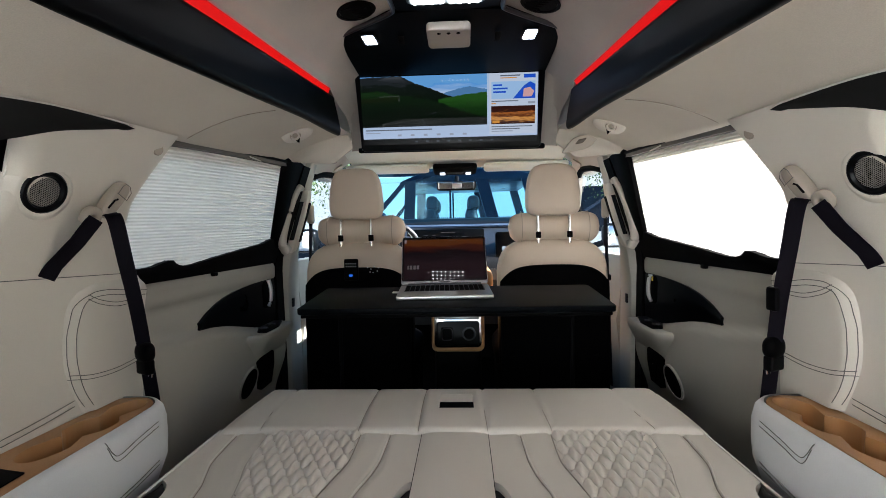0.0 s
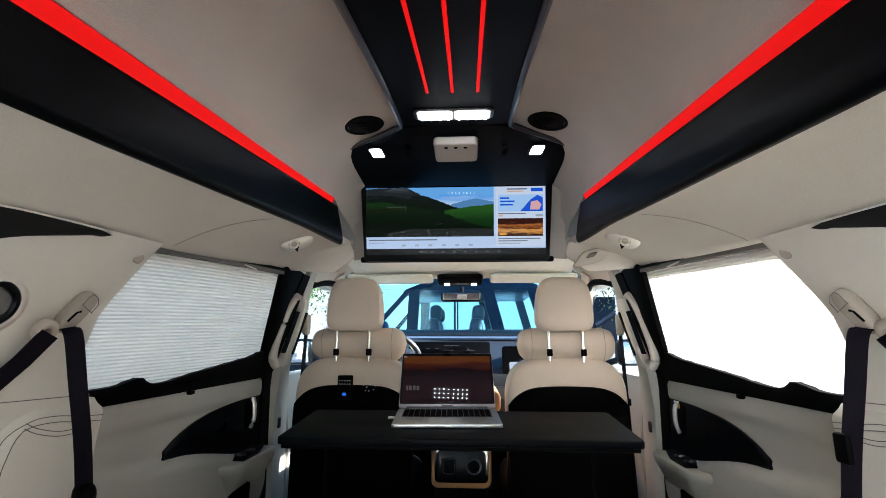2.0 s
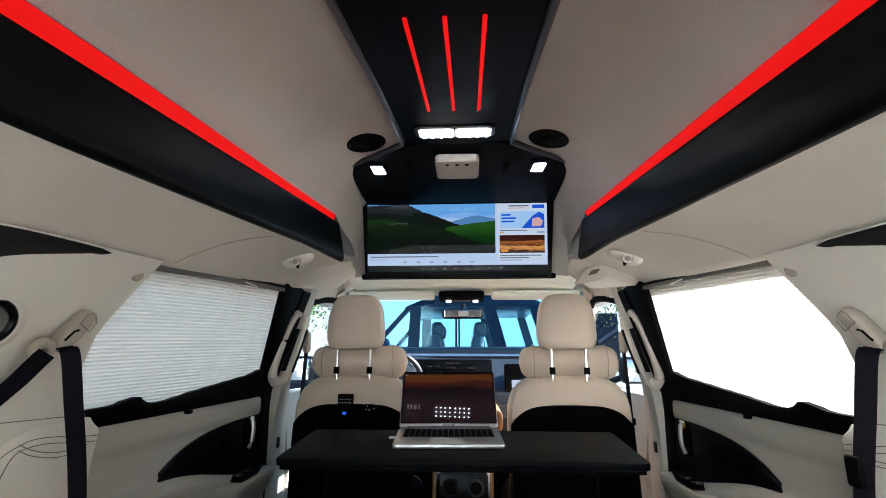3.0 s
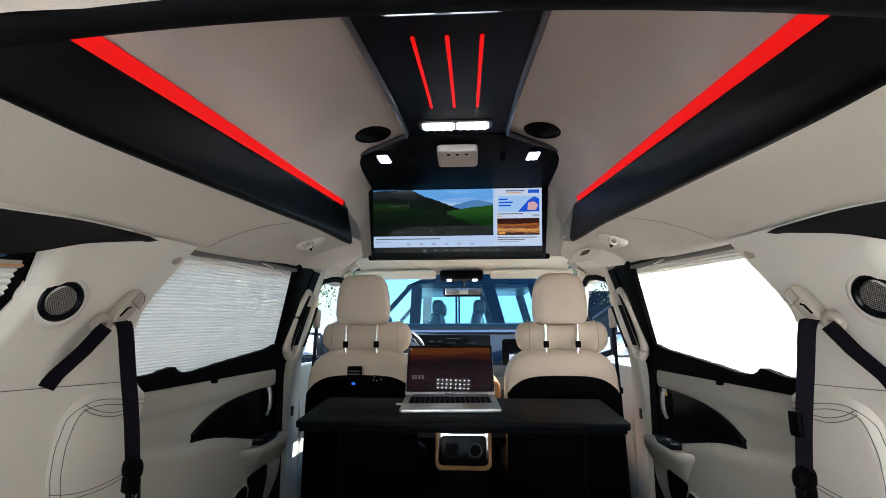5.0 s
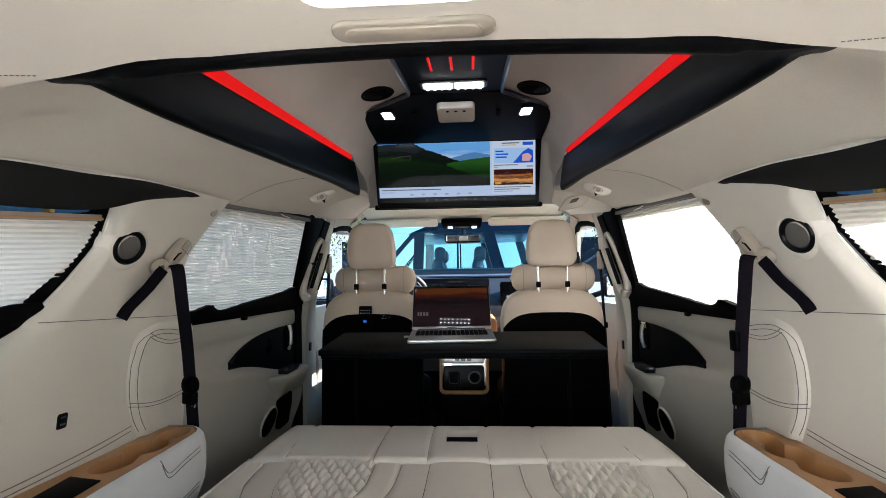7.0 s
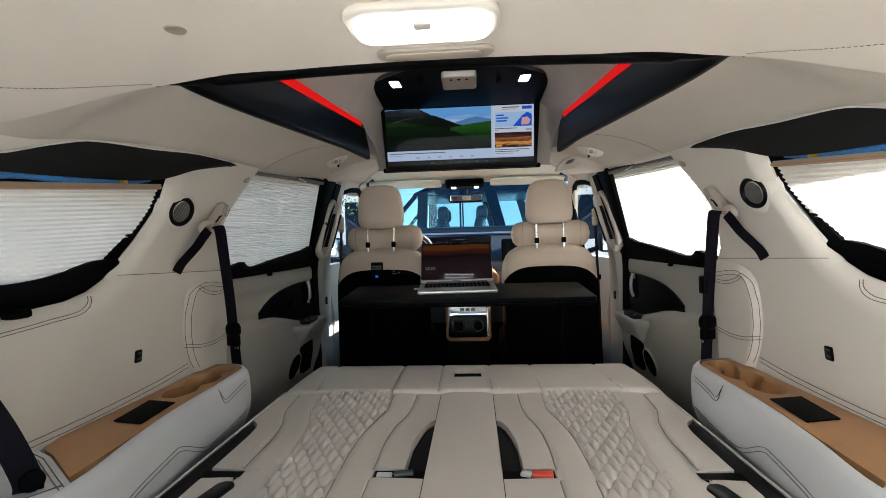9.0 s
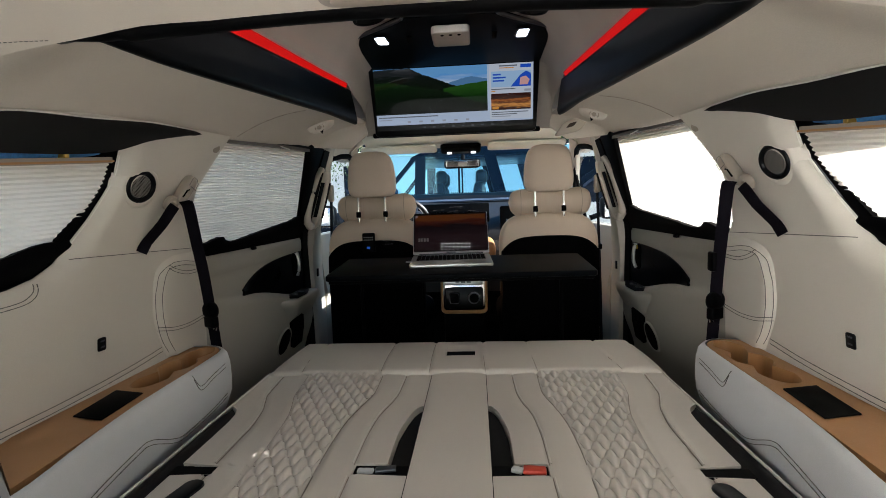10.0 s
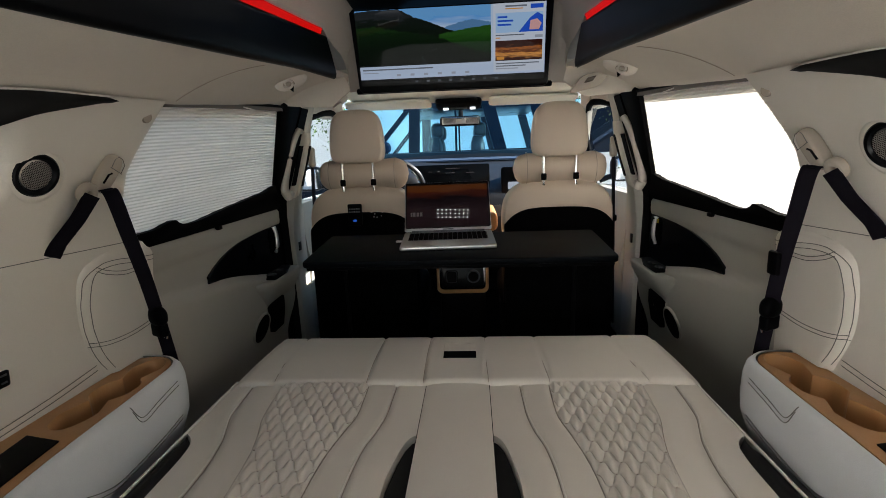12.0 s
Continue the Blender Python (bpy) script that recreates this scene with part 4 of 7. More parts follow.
for s, side in ((-1, "left"), (1, "right")):
    # dark pocket trim above the quarter window
    wd = thing("pocket_trim", (s * 0.68, 0.6, 1.15), "charcoal cloth wedge trim with pale piping above the rear window", "trim panel", "pocket trims")
    rows = []
    for y in list(span(0.10, 1.015, 48)) + [1.015 + 0.024 * math.sin(k * math.pi / 12) for k in (1, 2, 3, 4, 5, 5.6)]:
        q = math.sqrt(max(0.0, 1 - (max(0.0, y - 1.015) / 0.024) ** 2))
        a, b = low_wedge(min(y, 1.015)) - 0.007 * ease(0.86, 1.0, y), wedge_top(min(y, 1.015))
        a, b = (a + b) / 2 - (b - a) / 2 * q, (a + b) / 2 + (b - a) / 2 * q
        rows.append([on_wall(s, y, a + (b - a) * v, 0.004 + 0.010 * math.sin(math.pi * v)) for v in span(0, 1, 8)])
    part("cloth_panel", slab(rows, (s * 0.012, 0, 0)), CHARCOAL, wd)
    part("piping", tube([on_wall(s, y, wedge_top(y) + 0.001 - 0.006 * max(0.0, (y - 1.018) / 0.022) ** 2, 0.006) for y in span(0.12, 1.040, 44)], 0.0015, 6), PIPING, wd, "pale piping")
    # window opening: black seal and lower sash
    ring = [(y, z) for y, z in QUARTER_IN]
    wn1 = thing("window_2" if s < 0 else "window_3", (s * 0.80, 0.3, 0.86), "rear quarter window with black seal and sash", "window", kind="structure")
    rows = [[(s * (quarter_x(z) + 0.034), y - 0.002 + d * 0.95, z - d * 0.25) for d in (0, -0.012, -0.024)] for y, z in ((0.844, 1.166), (0.852, 1.15), (0.870, 1.10), (0.853, 1.053), (0.828, 1.004), (0.791, 0.954), (0.755, 0.91))]
    part("seal", slab(rows, (s * 0.03, 0, 0)), BLACK, wn1, "black window seal")
    grown = [(0.40 + (y - 0.40) * 1.0015, 1.02 + (z - 1.02) * 1.003) for y, z in ring]
    part("reveal", sheet([[(s * (quarter_x(z) + 0.0315), y, z) for y, z in grown], [(s * (window_x(z) + 0.075), y, z) for y, z in grown]], loop=True), BLACK, wn1, "black window reveal")
    rows = []
    for y in span(-0.29, 0.823, 44):
        a, b = sash_lo(y - 0.02), sash_hi(y - 0.02)
        rows.append([(s * (sash_x(a + (b - a) * v) - 0.020 - 0.012 * math.sin(math.pi * v)), y, a + (b - a) * v) for v in span(0, 1, 6)])
    part("sash", slab(rows, (s * 0.03, 0, 0)), BLACK, wn1, "black lower sash")
    part("knob", box(s * 0.812, s * 0.84, 0.505, 0.548, 0.856, 0.874, 0.006), BLACK, wn1)
    rows = [[(s * (window_x(z) + 0.045), y, z) for y in (-0.34, 0.90)] for z in (0.84, 1.0, 1.18)]
    g = part("pane", sheet(rows), DOORGLASS, wn1, "window glass")
    g.visible_shadow = False
    rows = [[(s * (window_x(z) + 0.030), y, z) for y in (-0.33, 0.90)] for z in (1.108, 1.15, 1.20)]
    part("top_seal", slab(rows, (s * 0.006, 0, 0)), BLACK, wn1, "black upper window seal")
    part("piping", tube([(s * (quarter_x(z) + 0.0285), y + 0.001, z) for y, z in ((0.854, 1.150), (0.866, 1.125), (0.873, 1.095), (0.857, 1.052), (0.832, 1.002), (0.797, 0.955))], 0.0017, 6), PIPING, wn1, "pale edge piping")
    # pleated shade of the quarter window
    sh = thing("window_shade", (s * 0.79, 0.3, 0.90), "white pleated fabric shade drawn over the rear quarter window", "window shade", "pleated window shades")

    def corner(u, v, d, s=s):
        yf = qfront(0.885 + 0.243 * v) + (0.0012 if d else -0.001)
        y = -0.29 + (yf + 0.29) * u
        z = 0.885 + (rail_line(y) - 0.885) * v
        return (s * (shade_x(z) - d), y, z)
    part("cloth", pleats(corner, 48, 14, 0.0042), PLEAT, sh, "white pleated cloth", sharp=10)
    for nm, dx0, dx1, dz0, dz1, mt, lb in (("top_rail", -0.022, 0.016, -0.002, 0.011, GREIGE, "grey-tan rail"), ("rail_edge", -0.026, -0.022, 0.0, 0.004, TAN, "tan lower edge")):
        rows = [[(s * (shade_x(rail_line(y)) + dx), y, rail_line(y) + dz) for dx, dz in ((dx0, dz0), (dx0, dz1), (dx1, dz1), (dx1, dz0))] for y in span(-0.25, 0.815, 16)]
        part(nm, sheet(rows, loop=True, caps=True), mt, sh, lb)
    cx0 = shade_x(rail_line(0.70))
    part("clip", box(s * (cx0 - 0.028), s * (cx0 + 0.004), 0.694, 0.706, rail_line(0.70) + 0.010, rail_line(0.70) + 0.028, 0.003), BRASS, sh, "brass clip")
    roll = bmesh.new()
    path = [(s * (shade_x(rail_line(y)) - 0.006 + 0.004 * math.sin(9 * y)), y, rail_line(y) + 0.020 + 0.003 * math.sin(17 * y)) for y in span(0.18, 0.80, 24)]
    tube(path, 0.010, 8, roll, taper=lambda t: 0.8 + 0.25 * math.sin(t * 23))
    solo("rolled_cloth", roll, BLUECLOTH, "rolled blue cloth lying on the shade's rail", "cloth", "rolled cloths")

    # round speaker
    sp = thing("wall_speaker", on_wall(s, 0.928, 1.08), "round wall speaker, black ring and pale metal mesh", "speaker", "wall speakers")
    n = Vector((-s * 0.95, -0.20, -0.32))
    c = Vector(on_wall(s, 0.928, 1.080, 0.010))
    ax = n.normalized()
    a = ax.orthogonal().normalized()
    b = ax.cross(a)
    flare = [(0.0405, -0.0035), (0.0445, -0.0025), (0.050, -0.006), (0.058, -0.014), (0.070, -0.026)]
    part("surround", sheet([[c + ax * d + (a * math.cos(k * math.pi / 24) + b * math.sin(k * math.pi / 24)) * r for k in range(48)] for r, d in flare], loop=True), WALL, sp, "soft cream swelling round the ring", sharp=80)
    part("ring", disc(c, n, 0.029, 0.0425, 0.010), GLOSSBLACK, sp, "glossy black ring")
    part("mesh_disc", disc(c - n.normalized() * 0.003, n, 0, 0.030, 0.010), GRILLE, sp, "pale metal mesh")
    dots = bmesh.new()
    for i in range(-8, 9):
        for j in range(-9, 10):
            u, v = (i + (j % 2) * 0.5) * 0.0036, j * 0.0031
            if u * u + v * v < 0.0272**2:
                p = c - n.normalized() * 0.0025 + a * u + b * v
                vs = [dots.verts.new(p + a * 0.0013 * math.cos(k * math.pi / 3) + b * 0.0013 * math.sin(k * math.pi / 3)) for k in range(6)]
                dots.faces.new(vs)
    part("perforation", dots, BLACK, sp)
    dimple = disc(on_wall(s, 1.160, 1.198, 0.002), n, 0, 0.014, 0.006)
    solo("trim_cap", dimple, GREIGE, "round grey-beige cap on the pillar trim", "cap", "pillar caps")
    # stitched bolster behind the sliding door
    bo = thing("side_bolster", (s * 0.84, 1.2, 0.62), "padded cream leather bolster with dark double stitching", "bolster", "side bolsters")
    rows = []
    for v in span(0, 1, 26):
        r = []
        for z in span(0.588, 0.893, 28):
            y0 = pad_edge(z)
            y = y0 + (1.330 - y0) * v
            back = 0.05 * ease(1.27, 1.33, y) ** 1.5
            top_round = 0.03 * ease(0.85, 0.895, z) * ease(1.24, 1.33, y)
            r.append((s * (pad_x(y, z) + back), y - top_round, z))
        rows.append(r)
    part("pad", slab(rows, (s * 0.03, 0, 0)), WALL, bo, sharp=60)

    def padpt(y, z, off=0.0012, s=s):
        return (s * (pad_x(y, z) - off + 0.05 * ease(1.27, 1.33, y) ** 1.5), y, z)
    for d in (0.0, 0.012):
        pts = [(1.30, 0.852 - d), (1.22, 0.860 - d), (1.150, 0.870 - d), (1.095, 0.868 - d), (1.062 + d, 0.845 - d * 0.5), (1.054 + d, 0.80), (1.054 + d, 0.76), (1.061 + d, 0.71), (1.080 + d, 0.655), (1.108 + d, 0.603)]
        path = smooth_path([(0.0, y, z) for y, z in pts], 8)
        part("stitch_line", tube([padpt(y, z) for x, y, z in path], 0.0009, 5), THREAD, bo)
        path = smooth_path([(0.0, y, z - d * 0.8) for y, z in ((1.066, 0.688), (1.125, 0.675), (1.20, 0.671), (1.29, 0.68))], 8)
        part("stitch_line", tube([padpt(y, z) for x, y, z in path], 0.0009, 5), THREAD, bo)
        path = smooth_path([(0.0, y, z - d * 0.8) for y, z in ((1.085, 0.866), (1.12, 0.850), (1.18, 0.836), (1.255, 0.838))], 8)
        part("stitch_line", tube([padpt(y, z) for x, y, z in path], 0.0009, 5), THREAD, bo)
    # seam at half height and double stitching above the console
    sm = thing("wall_stitching", on_wall(s, 0.8, 0.7), "dark stitched seams on the cream side wall", "stitching", kind="structure")
    part("seam", tube([on_wall(s, y, 0.922 - 0.04 * (y - 0.74), 0.0008) for y in span(0.765, 1.245, 20)], 0.0009, 5), THREAD, sm)
    for d in (0.0, 0.013):
        stitch(s, [(1.085, 0.625 - d), (0.95, 0.612 - d), (0.75, 0.604 - d), (0.55, 0.604 - d), (0.46, 0.606 - d)], parent=sm)
    stitch(s, [(0.20, 0.806), (0.528, 0.830), (0.60, 0.836), (0.664, 0.841), (0.687, 0.850), (0.695, 0.864), (0.691, 0.880)], parent=sm)
    stitch(s, [(0.20, 0.813), (0.528, 0.837), (0.592, 0.843), (0.655, 0.848), (0.677, 0.857), (0.685, 0.868), (0.682, 0.881)], parent=sm)
    # charging socket
    port_y = 0.866 if s < 0 else 0.812
    us = thing("charging_port", on_wall(s, port_y, 0.701), "small black charging socket in the side wall", "charging socket", "charging sockets")
    part("port_body", prism(rounded(-0.0125, 0.0125, -0.0165, 0.0165, 0.005), lambda u, v, s=s, port_y=port_y: on_wall(s, port_y + u, 0.701 + v, 0.003), (s * 0.01, 0, 0), 0.0015), GLOSSBLACK, us)
    for dz in (-0.007, 0.008):
        part("port_slot", prism(rounded(-0.0065, 0.0065, -0.002, 0.002, 0.0015, 3), lambda u, v, s=s, dz=dz, port_y=port_y: on_wall(s, port_y + u, 0.701 + dz + v, 0.0038), (s * 0.002, 0, 0)), GREYTRIM, us)

# ---- sliding doors ----
drop_z = curve([(0.43, 1.362), (0.48, 1.325), (0.525, 1.296), (0.60, 1.300), (0.72, 1.310)])


def liner_z(x, y):
    """The underside of the headliner between the side window and the light bar."""
    u = min(1.0, max(0.0, (top_x(y) - x) / (top_x(y) - bar_x(y))))
    return top_z(y) + (bar_z(y) - top_z(y)) * u + 0.016 * math.sin(math.pi * u) ** 0.8


def ledge_z(y):
    return 0.700 - 0.045 * ease(1.25, 1.70, y) - 0.105 * ease(1.65, 2.32, y)


def door_x(y, z):
    zl = ledge_z(y)
    bulge = ease(zl + 0.012, zl - 0.018, z) * ease(0.22, zl - 0.10, z)
    pad = ease(0.765, 0.80, z) * ease(0.872, 0.84, z)
    grow = ease(1.35, 1.95, y)
    return 0.893 - (0.018 + 0.034 * grow) * bulge - 0.014 * pad + 0.012 * ease(0.4, 0.1, z)


for s, side in ((-1, "left"), (1, "right")):
    dr = thing("sliding_door", (s * 0.89, 1.8, 0.06), "closed sliding door with grey-cream trim, black inlay and armrest", "door", "sliding doors")
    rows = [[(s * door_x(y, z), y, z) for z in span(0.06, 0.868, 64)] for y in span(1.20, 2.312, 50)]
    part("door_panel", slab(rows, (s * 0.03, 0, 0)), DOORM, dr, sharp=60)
    # black inlay with the release lever
    hi = curve([(1.655, 0.690), (1.72, 0.722), (1.82, 0.752), (1.95, 0.772), (2.10, 0.782), (2.30, 0.786)])
    rows = []
    for y in span(1.655, 2.305, 30):
        a, b = min(ledge_z(y) + 0.008, hi(y) - 0.001), hi(y)
        rows.append([(s * (0.885 - 0.004 * math.sin(math.pi * v)), y, a + (b - a) * v) for v in span(0, 1, 6)])
    part("inlay", slab(rows, (s * 0.01, 0, 0)), GLOSSBLACK, dr, "glossy black inlay")
    part("lever", tube(smooth_path([(s * 0.868, 2.200, 0.785), (s * 0.858, 2.198, 0.75), (s * 0.856, 2.195, 0.70), (s * 0.866, 2.190, 0.665)], 4), 0.013, 8, flat=0.6), SATIN, dr, "chrome release lever")
    part("lever_cup", prism(rounded(2.160, 2.270, 0.655, 0.780, 0.03), lambda u, v, s=s: (s * 0.8795, u, v), (s * 0.004, 0, 0), 0.001), BLACK, dr)
    if s > 0:
        part("lock_mark", box(0.874, 0.880, 2.20, 2.212, 0.755, 0.775, 0.002), YELLOWMARK, dr, "small yellow mark")
    # armrest with the switch panel on top
    rows = []
    for y in span(1.86, 2.300, 24):
        w = ease(1.86, 2.015, y)
        z = 0.576 + 0.012 * (1 - w)
        x0 = door_x(y, z - 0.05) + 0.012
        x1 = x0 + (0.796 - x0) * w
        rows.append([(s * 0.91, y, z), (s * (x1 + 0.012), y, z), (s * (x1 + 0.003), y, z - 0.004), (s * x1, y, z - 0.014), (s * (x1 + 0.004), y, z - 0.035), (s * (x1 + 0.030 * w), y, z - 0.070 * w - 0.012), (s * x0, y, z - 0.125 * w - 0.014)])
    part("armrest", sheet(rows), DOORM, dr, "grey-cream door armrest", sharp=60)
    shape = [(0.803, 2.150), (0.804, 2.018), (0.861, 2.016), (0.895, 2.055), (0.897, 2.10), (0.886, 2.296), (0.845, 2.296)]
    part("switch_panel", prism(shape, lambda u, v, s=s: (s * u, v, 0.577), (0, 0, 0.004), 0.0015), GLOSSBLACK, dr, "glossy black switch panel")
    for y in (2.08, 2.16):
        part("switch", turned(box(-0.011, 0.011, -0.024, 0.024, 0, 0.010, 0.003), Matrix.Translation((s * 0.845, y, 0.5815)) @ Matrix.Rotation(radians(-10), 4, "X")), GREYTRIM, dr, "window switch")
    part("chrome_line", tube([(s * 0.806, 2.02, 0.580), (s * 0.805, 2.15, 0.580), (s * 0.844, 2.29, 0.580)], 0.0016, 6), CHROME, dr, "thin chrome line")
    # door speaker and map pocket
    sy_, sz_ = 1.955, 0.380
    gy = (door_x(sy_ + 0.03, sz_) - door_x(sy_ - 0.03, sz_)) / 0.06
    gz = (door_x(sy_, sz_ + 0.05) - door_x(sy_, sz_ - 0.05)) / 0.10
    nrm = Vector((-s, s * s * gy, gz))
    cen = Vector((s * door_x(sy_, sz_), sy_, sz_)) + nrm.normalized() * 0.006
    bm = disc(cen, nrm, 0, 0.066, 0.03)
    part("door_speaker", bm, BLACK, dr, "round black speaker grille")
    bm = disc(cen + nrm.normalized() * 0.002, nrm, 0.063, 0.070, 0.03)
    part("speaker_ring", bm, DOORM, dr)
    hole = [(2.230, 0.300), (2.188, 0.40), (2.168, 0.462), (2.145, 0.472), (2.028, 0.466), (2.008, 0.452), (2.055, 0.36), (2.085, 0.312), (2.13, 0.295)]
    part("map_pocket", prism(hole, lambda u, v, s=s: (s * (door_x(u - 0.015, v) - 0.008), u - 0.015, v + 0.005), (s * 0.03, 0, 0)), BLACK, dr, "black map pocket")
    # black sash and window frame
    hi2 = curve([(1.18, 0.902), (1.38, 0.905), (1.435, 0.916), (1.47, 0.922), (1.51, 0.905), (1.56, 0.898), (1.75, 0.918), (2.0, 0.945), (2.10, 0.956), (2.17, 0.972), (2.30, 0.985)])
    rows = []
    for y in span(1.18, 2.30, 60):
        a, b = 0.858, hi2(y)
        rows.append([(s * (door_glass_x(a + (b - a) * v) - 0.006 * math.sin(math.pi * v)), y, a + (b - a) * v) for v in span(0, 1, 6)])
    part("sash", slab(rows, (s * 0.025, 0, 0)), BLACK, dr, "black window sash")
    rows = []
    for z in span(0.94, 1.325, 16):
        y0 = 2.205 - (z - 0.96) * 0.47
        rows.append([(s * (door_glass_x(z) - d), y, z) for y, d in ((y0, 0.0), (y0 + 0.012, 0.006), (y0 + 0.07, 0.008), (y0 + 0.12, 0.004), (max(y0 + 0.13, 2.312), -0.02))])
    part("front_frame", slab(rows, (s * 0.03, 0, 0)), BLACK, dr, "black window frame")
    rows = [[(s * x, y, z) for x, z in ((door_glass_x(zr) + 0.045, zr - 0.02), (door_glass_x(zr) + 0.050, zr + 0.03), (0.80, 1.335))] for y, zr in ((1.10, 1.228), (1.34, 1.246), (1.70, 1.268), (2.06, 1.292), (2.31, 1.302))]
    part("upper_frame", slab(rows, (s * 0.012, 0, 0)), BLACK, dr, "black upper window frame")
    part("sash_hook", box(s * 0.868, s * 0.885, 1.735, 1.762, 0.846, 0.860, 0.004), BLACK, dr)
    rows = [[(s * (door_glass_x(z) + 0.04), y, z) for y in (1.16, 2.26)] for z in (0.86, 1.1, 1.34)]
    g = part("pane", sheet(rows), DOORGLASS, dr, "door window glass")
    g.visible_shadow = False
    # pleated shade
    sh = thing("window_shade", (s * 0.80, 1.7, 0.90), "white pleated fabric shade drawn over the sliding door window", "window shade", "pleated window shades")
    rail_z = curve([(1.15, 1.228), (1.34, 1.246), (2.06, 1.292), (2.2, 1.298)])

    def corner(u, v, d, s=s):
        zb = 0.885
        yf = 2.225 - (zb + (1.292 - zb) * v - 0.96) * 0.47
        y = 1.15 + (yf - 1.15) * u
        z = zb + (rail_z(y) - 0.006 - zb) * v
        return (s * (door_glass_x(z) + 0.020 - d), y, z)
    part("cloth", pleats(corner, 76, 20, 0.0038), PLEAT, sh, "white pleated cloth", sharp=10)
    rows = [[(s * (door_glass_x(rail_z(y)) + dx), y, rail_z(y) + dz) for dx, dz in ((-0.002, -0.006), (-0.004, 0.006), (0.02, 0.008), (0.02, -0.006))] for y in span(1.20, 2.065, 10)]
    part("top_rail", sheet(rows, loop=True, caps=True), RAILBROWN, sh, "brown-grey top rail")
    rows = [[(s * (door_glass_x(rail_z(y)) + dx), y, rail_z(y) + dz) for dx, dz in ((-0.008, 0.007), (-0.010, 0.016), (0.02, 0.016), (0.02, 0.007))] for y in span(1.20, 2.09, 10)]
    part("guide", sheet(rows, loop=True, caps=True), BLACK, sh, "black guide channel")
    part("pull", tube([(s * (door_glass_x(1.27) - 0.008), 1.72, 1.272), (s * (door_glass_x(1.27) - 0.012), 1.80, 1.268)], 0.0025, 6), PIPING, sh, "pale pull strip")
    # the headliner's front end turns down beside the monitor
    rows = []
    for x in span(0.435, 0.712, 14):
        zb, zt = drop_z(x), liner_z(x, 2.02) + 0.004
        rows.append([(s * x, 2.02 + 0.070 * math.sin(math.pi / 2 * v) ** 1.3, zt + (zb - zt) * v ** 1.4) for v in span(0, 1, 10)])
    solo("trim_headliner_end_" + side, slab(rows, (0, 0.012, 0)), SUEDE, "cream headliner end curving down beside the monitor", "headliner", kind="structure")
    # coat hook hanging from the headliner
    hx, hy = 0.548, 1.735
    hz = liner_z(hx, hy)
    hk = thing("coat_hook", (s * hx, hy, hz), "cream coat hook under the headliner, its recess shade painted dark", "coat hook", "coat hooks")
    lean = Matrix.Translation((s * hx, hy, hz - 0.004)) @ Matrix.Rotation(radians(s * 20), 4, "Y")
    part("hook_base", turned(puff(0, 0, 0, 0.056, 0.034, 0.026, 3, 2.4, nu=28, nv=16), lean), PILLAR, hk, sharp=60)
    # recess shade made as a darker bump
    part("hook_shade", turned(puff(s * 0.002, -0.026, -0.014, 0.020, 0.012, 0.010, 3, 3, nu=18, nv=10), lean), ANCHOR, hk, "darker bump painted as the recess's shade")
    ring = [(0.013 * math.cos(a), -0.036, -0.017 + 0.012 * math.sin(a)) for a in span(0, 2 * math.pi, 20)]
    part("hook_ring", turned(tube(ring, 0.0042, 8), lean), PILLAR, hk)
    # triangular shadow below the ring, made as a black wedge
    part("hook_shadow", turned(prism([(-0.009, -0.026), (0.009, -0.026), (0.0, -0.042)], lambda u, v: (u, -0.028, v), (0, 0.006, 0)), lean), PADBLACK, hk, "black wedge painted as a triangular shadow")

# plate with a small dark window, on the headliner's end
pl = thing("switch_plate", (0.530, 2.05, 1.350), "grey-beige plate with a small dark window on the headliner end", "plate")


def on_plate(u, v, w=0.0):
    return Vector((0.530 + 0.062 * u + 0.024 * v, 2.050 - 0.010 * v - 0.012 * w, 1.3505 + 0.013 * u + 0.033 * v - 0.003 * w))


part("plate_body", prism(rounded(-1, 1, -1, 1, 0.42), lambda u, v: on_plate(u, v, 1.0), (0, 0.016, 0.002), 0.004), ANCHOR, pl)
part("plate_window", prism(rounded(-0.46, 0.10, -0.05, 0.55, 0.1), lambda u, v: on_plate(u, v, 1.15), (0, 0.004, 0), 0.0006), BROWNGLASS, pl, "small dark window")

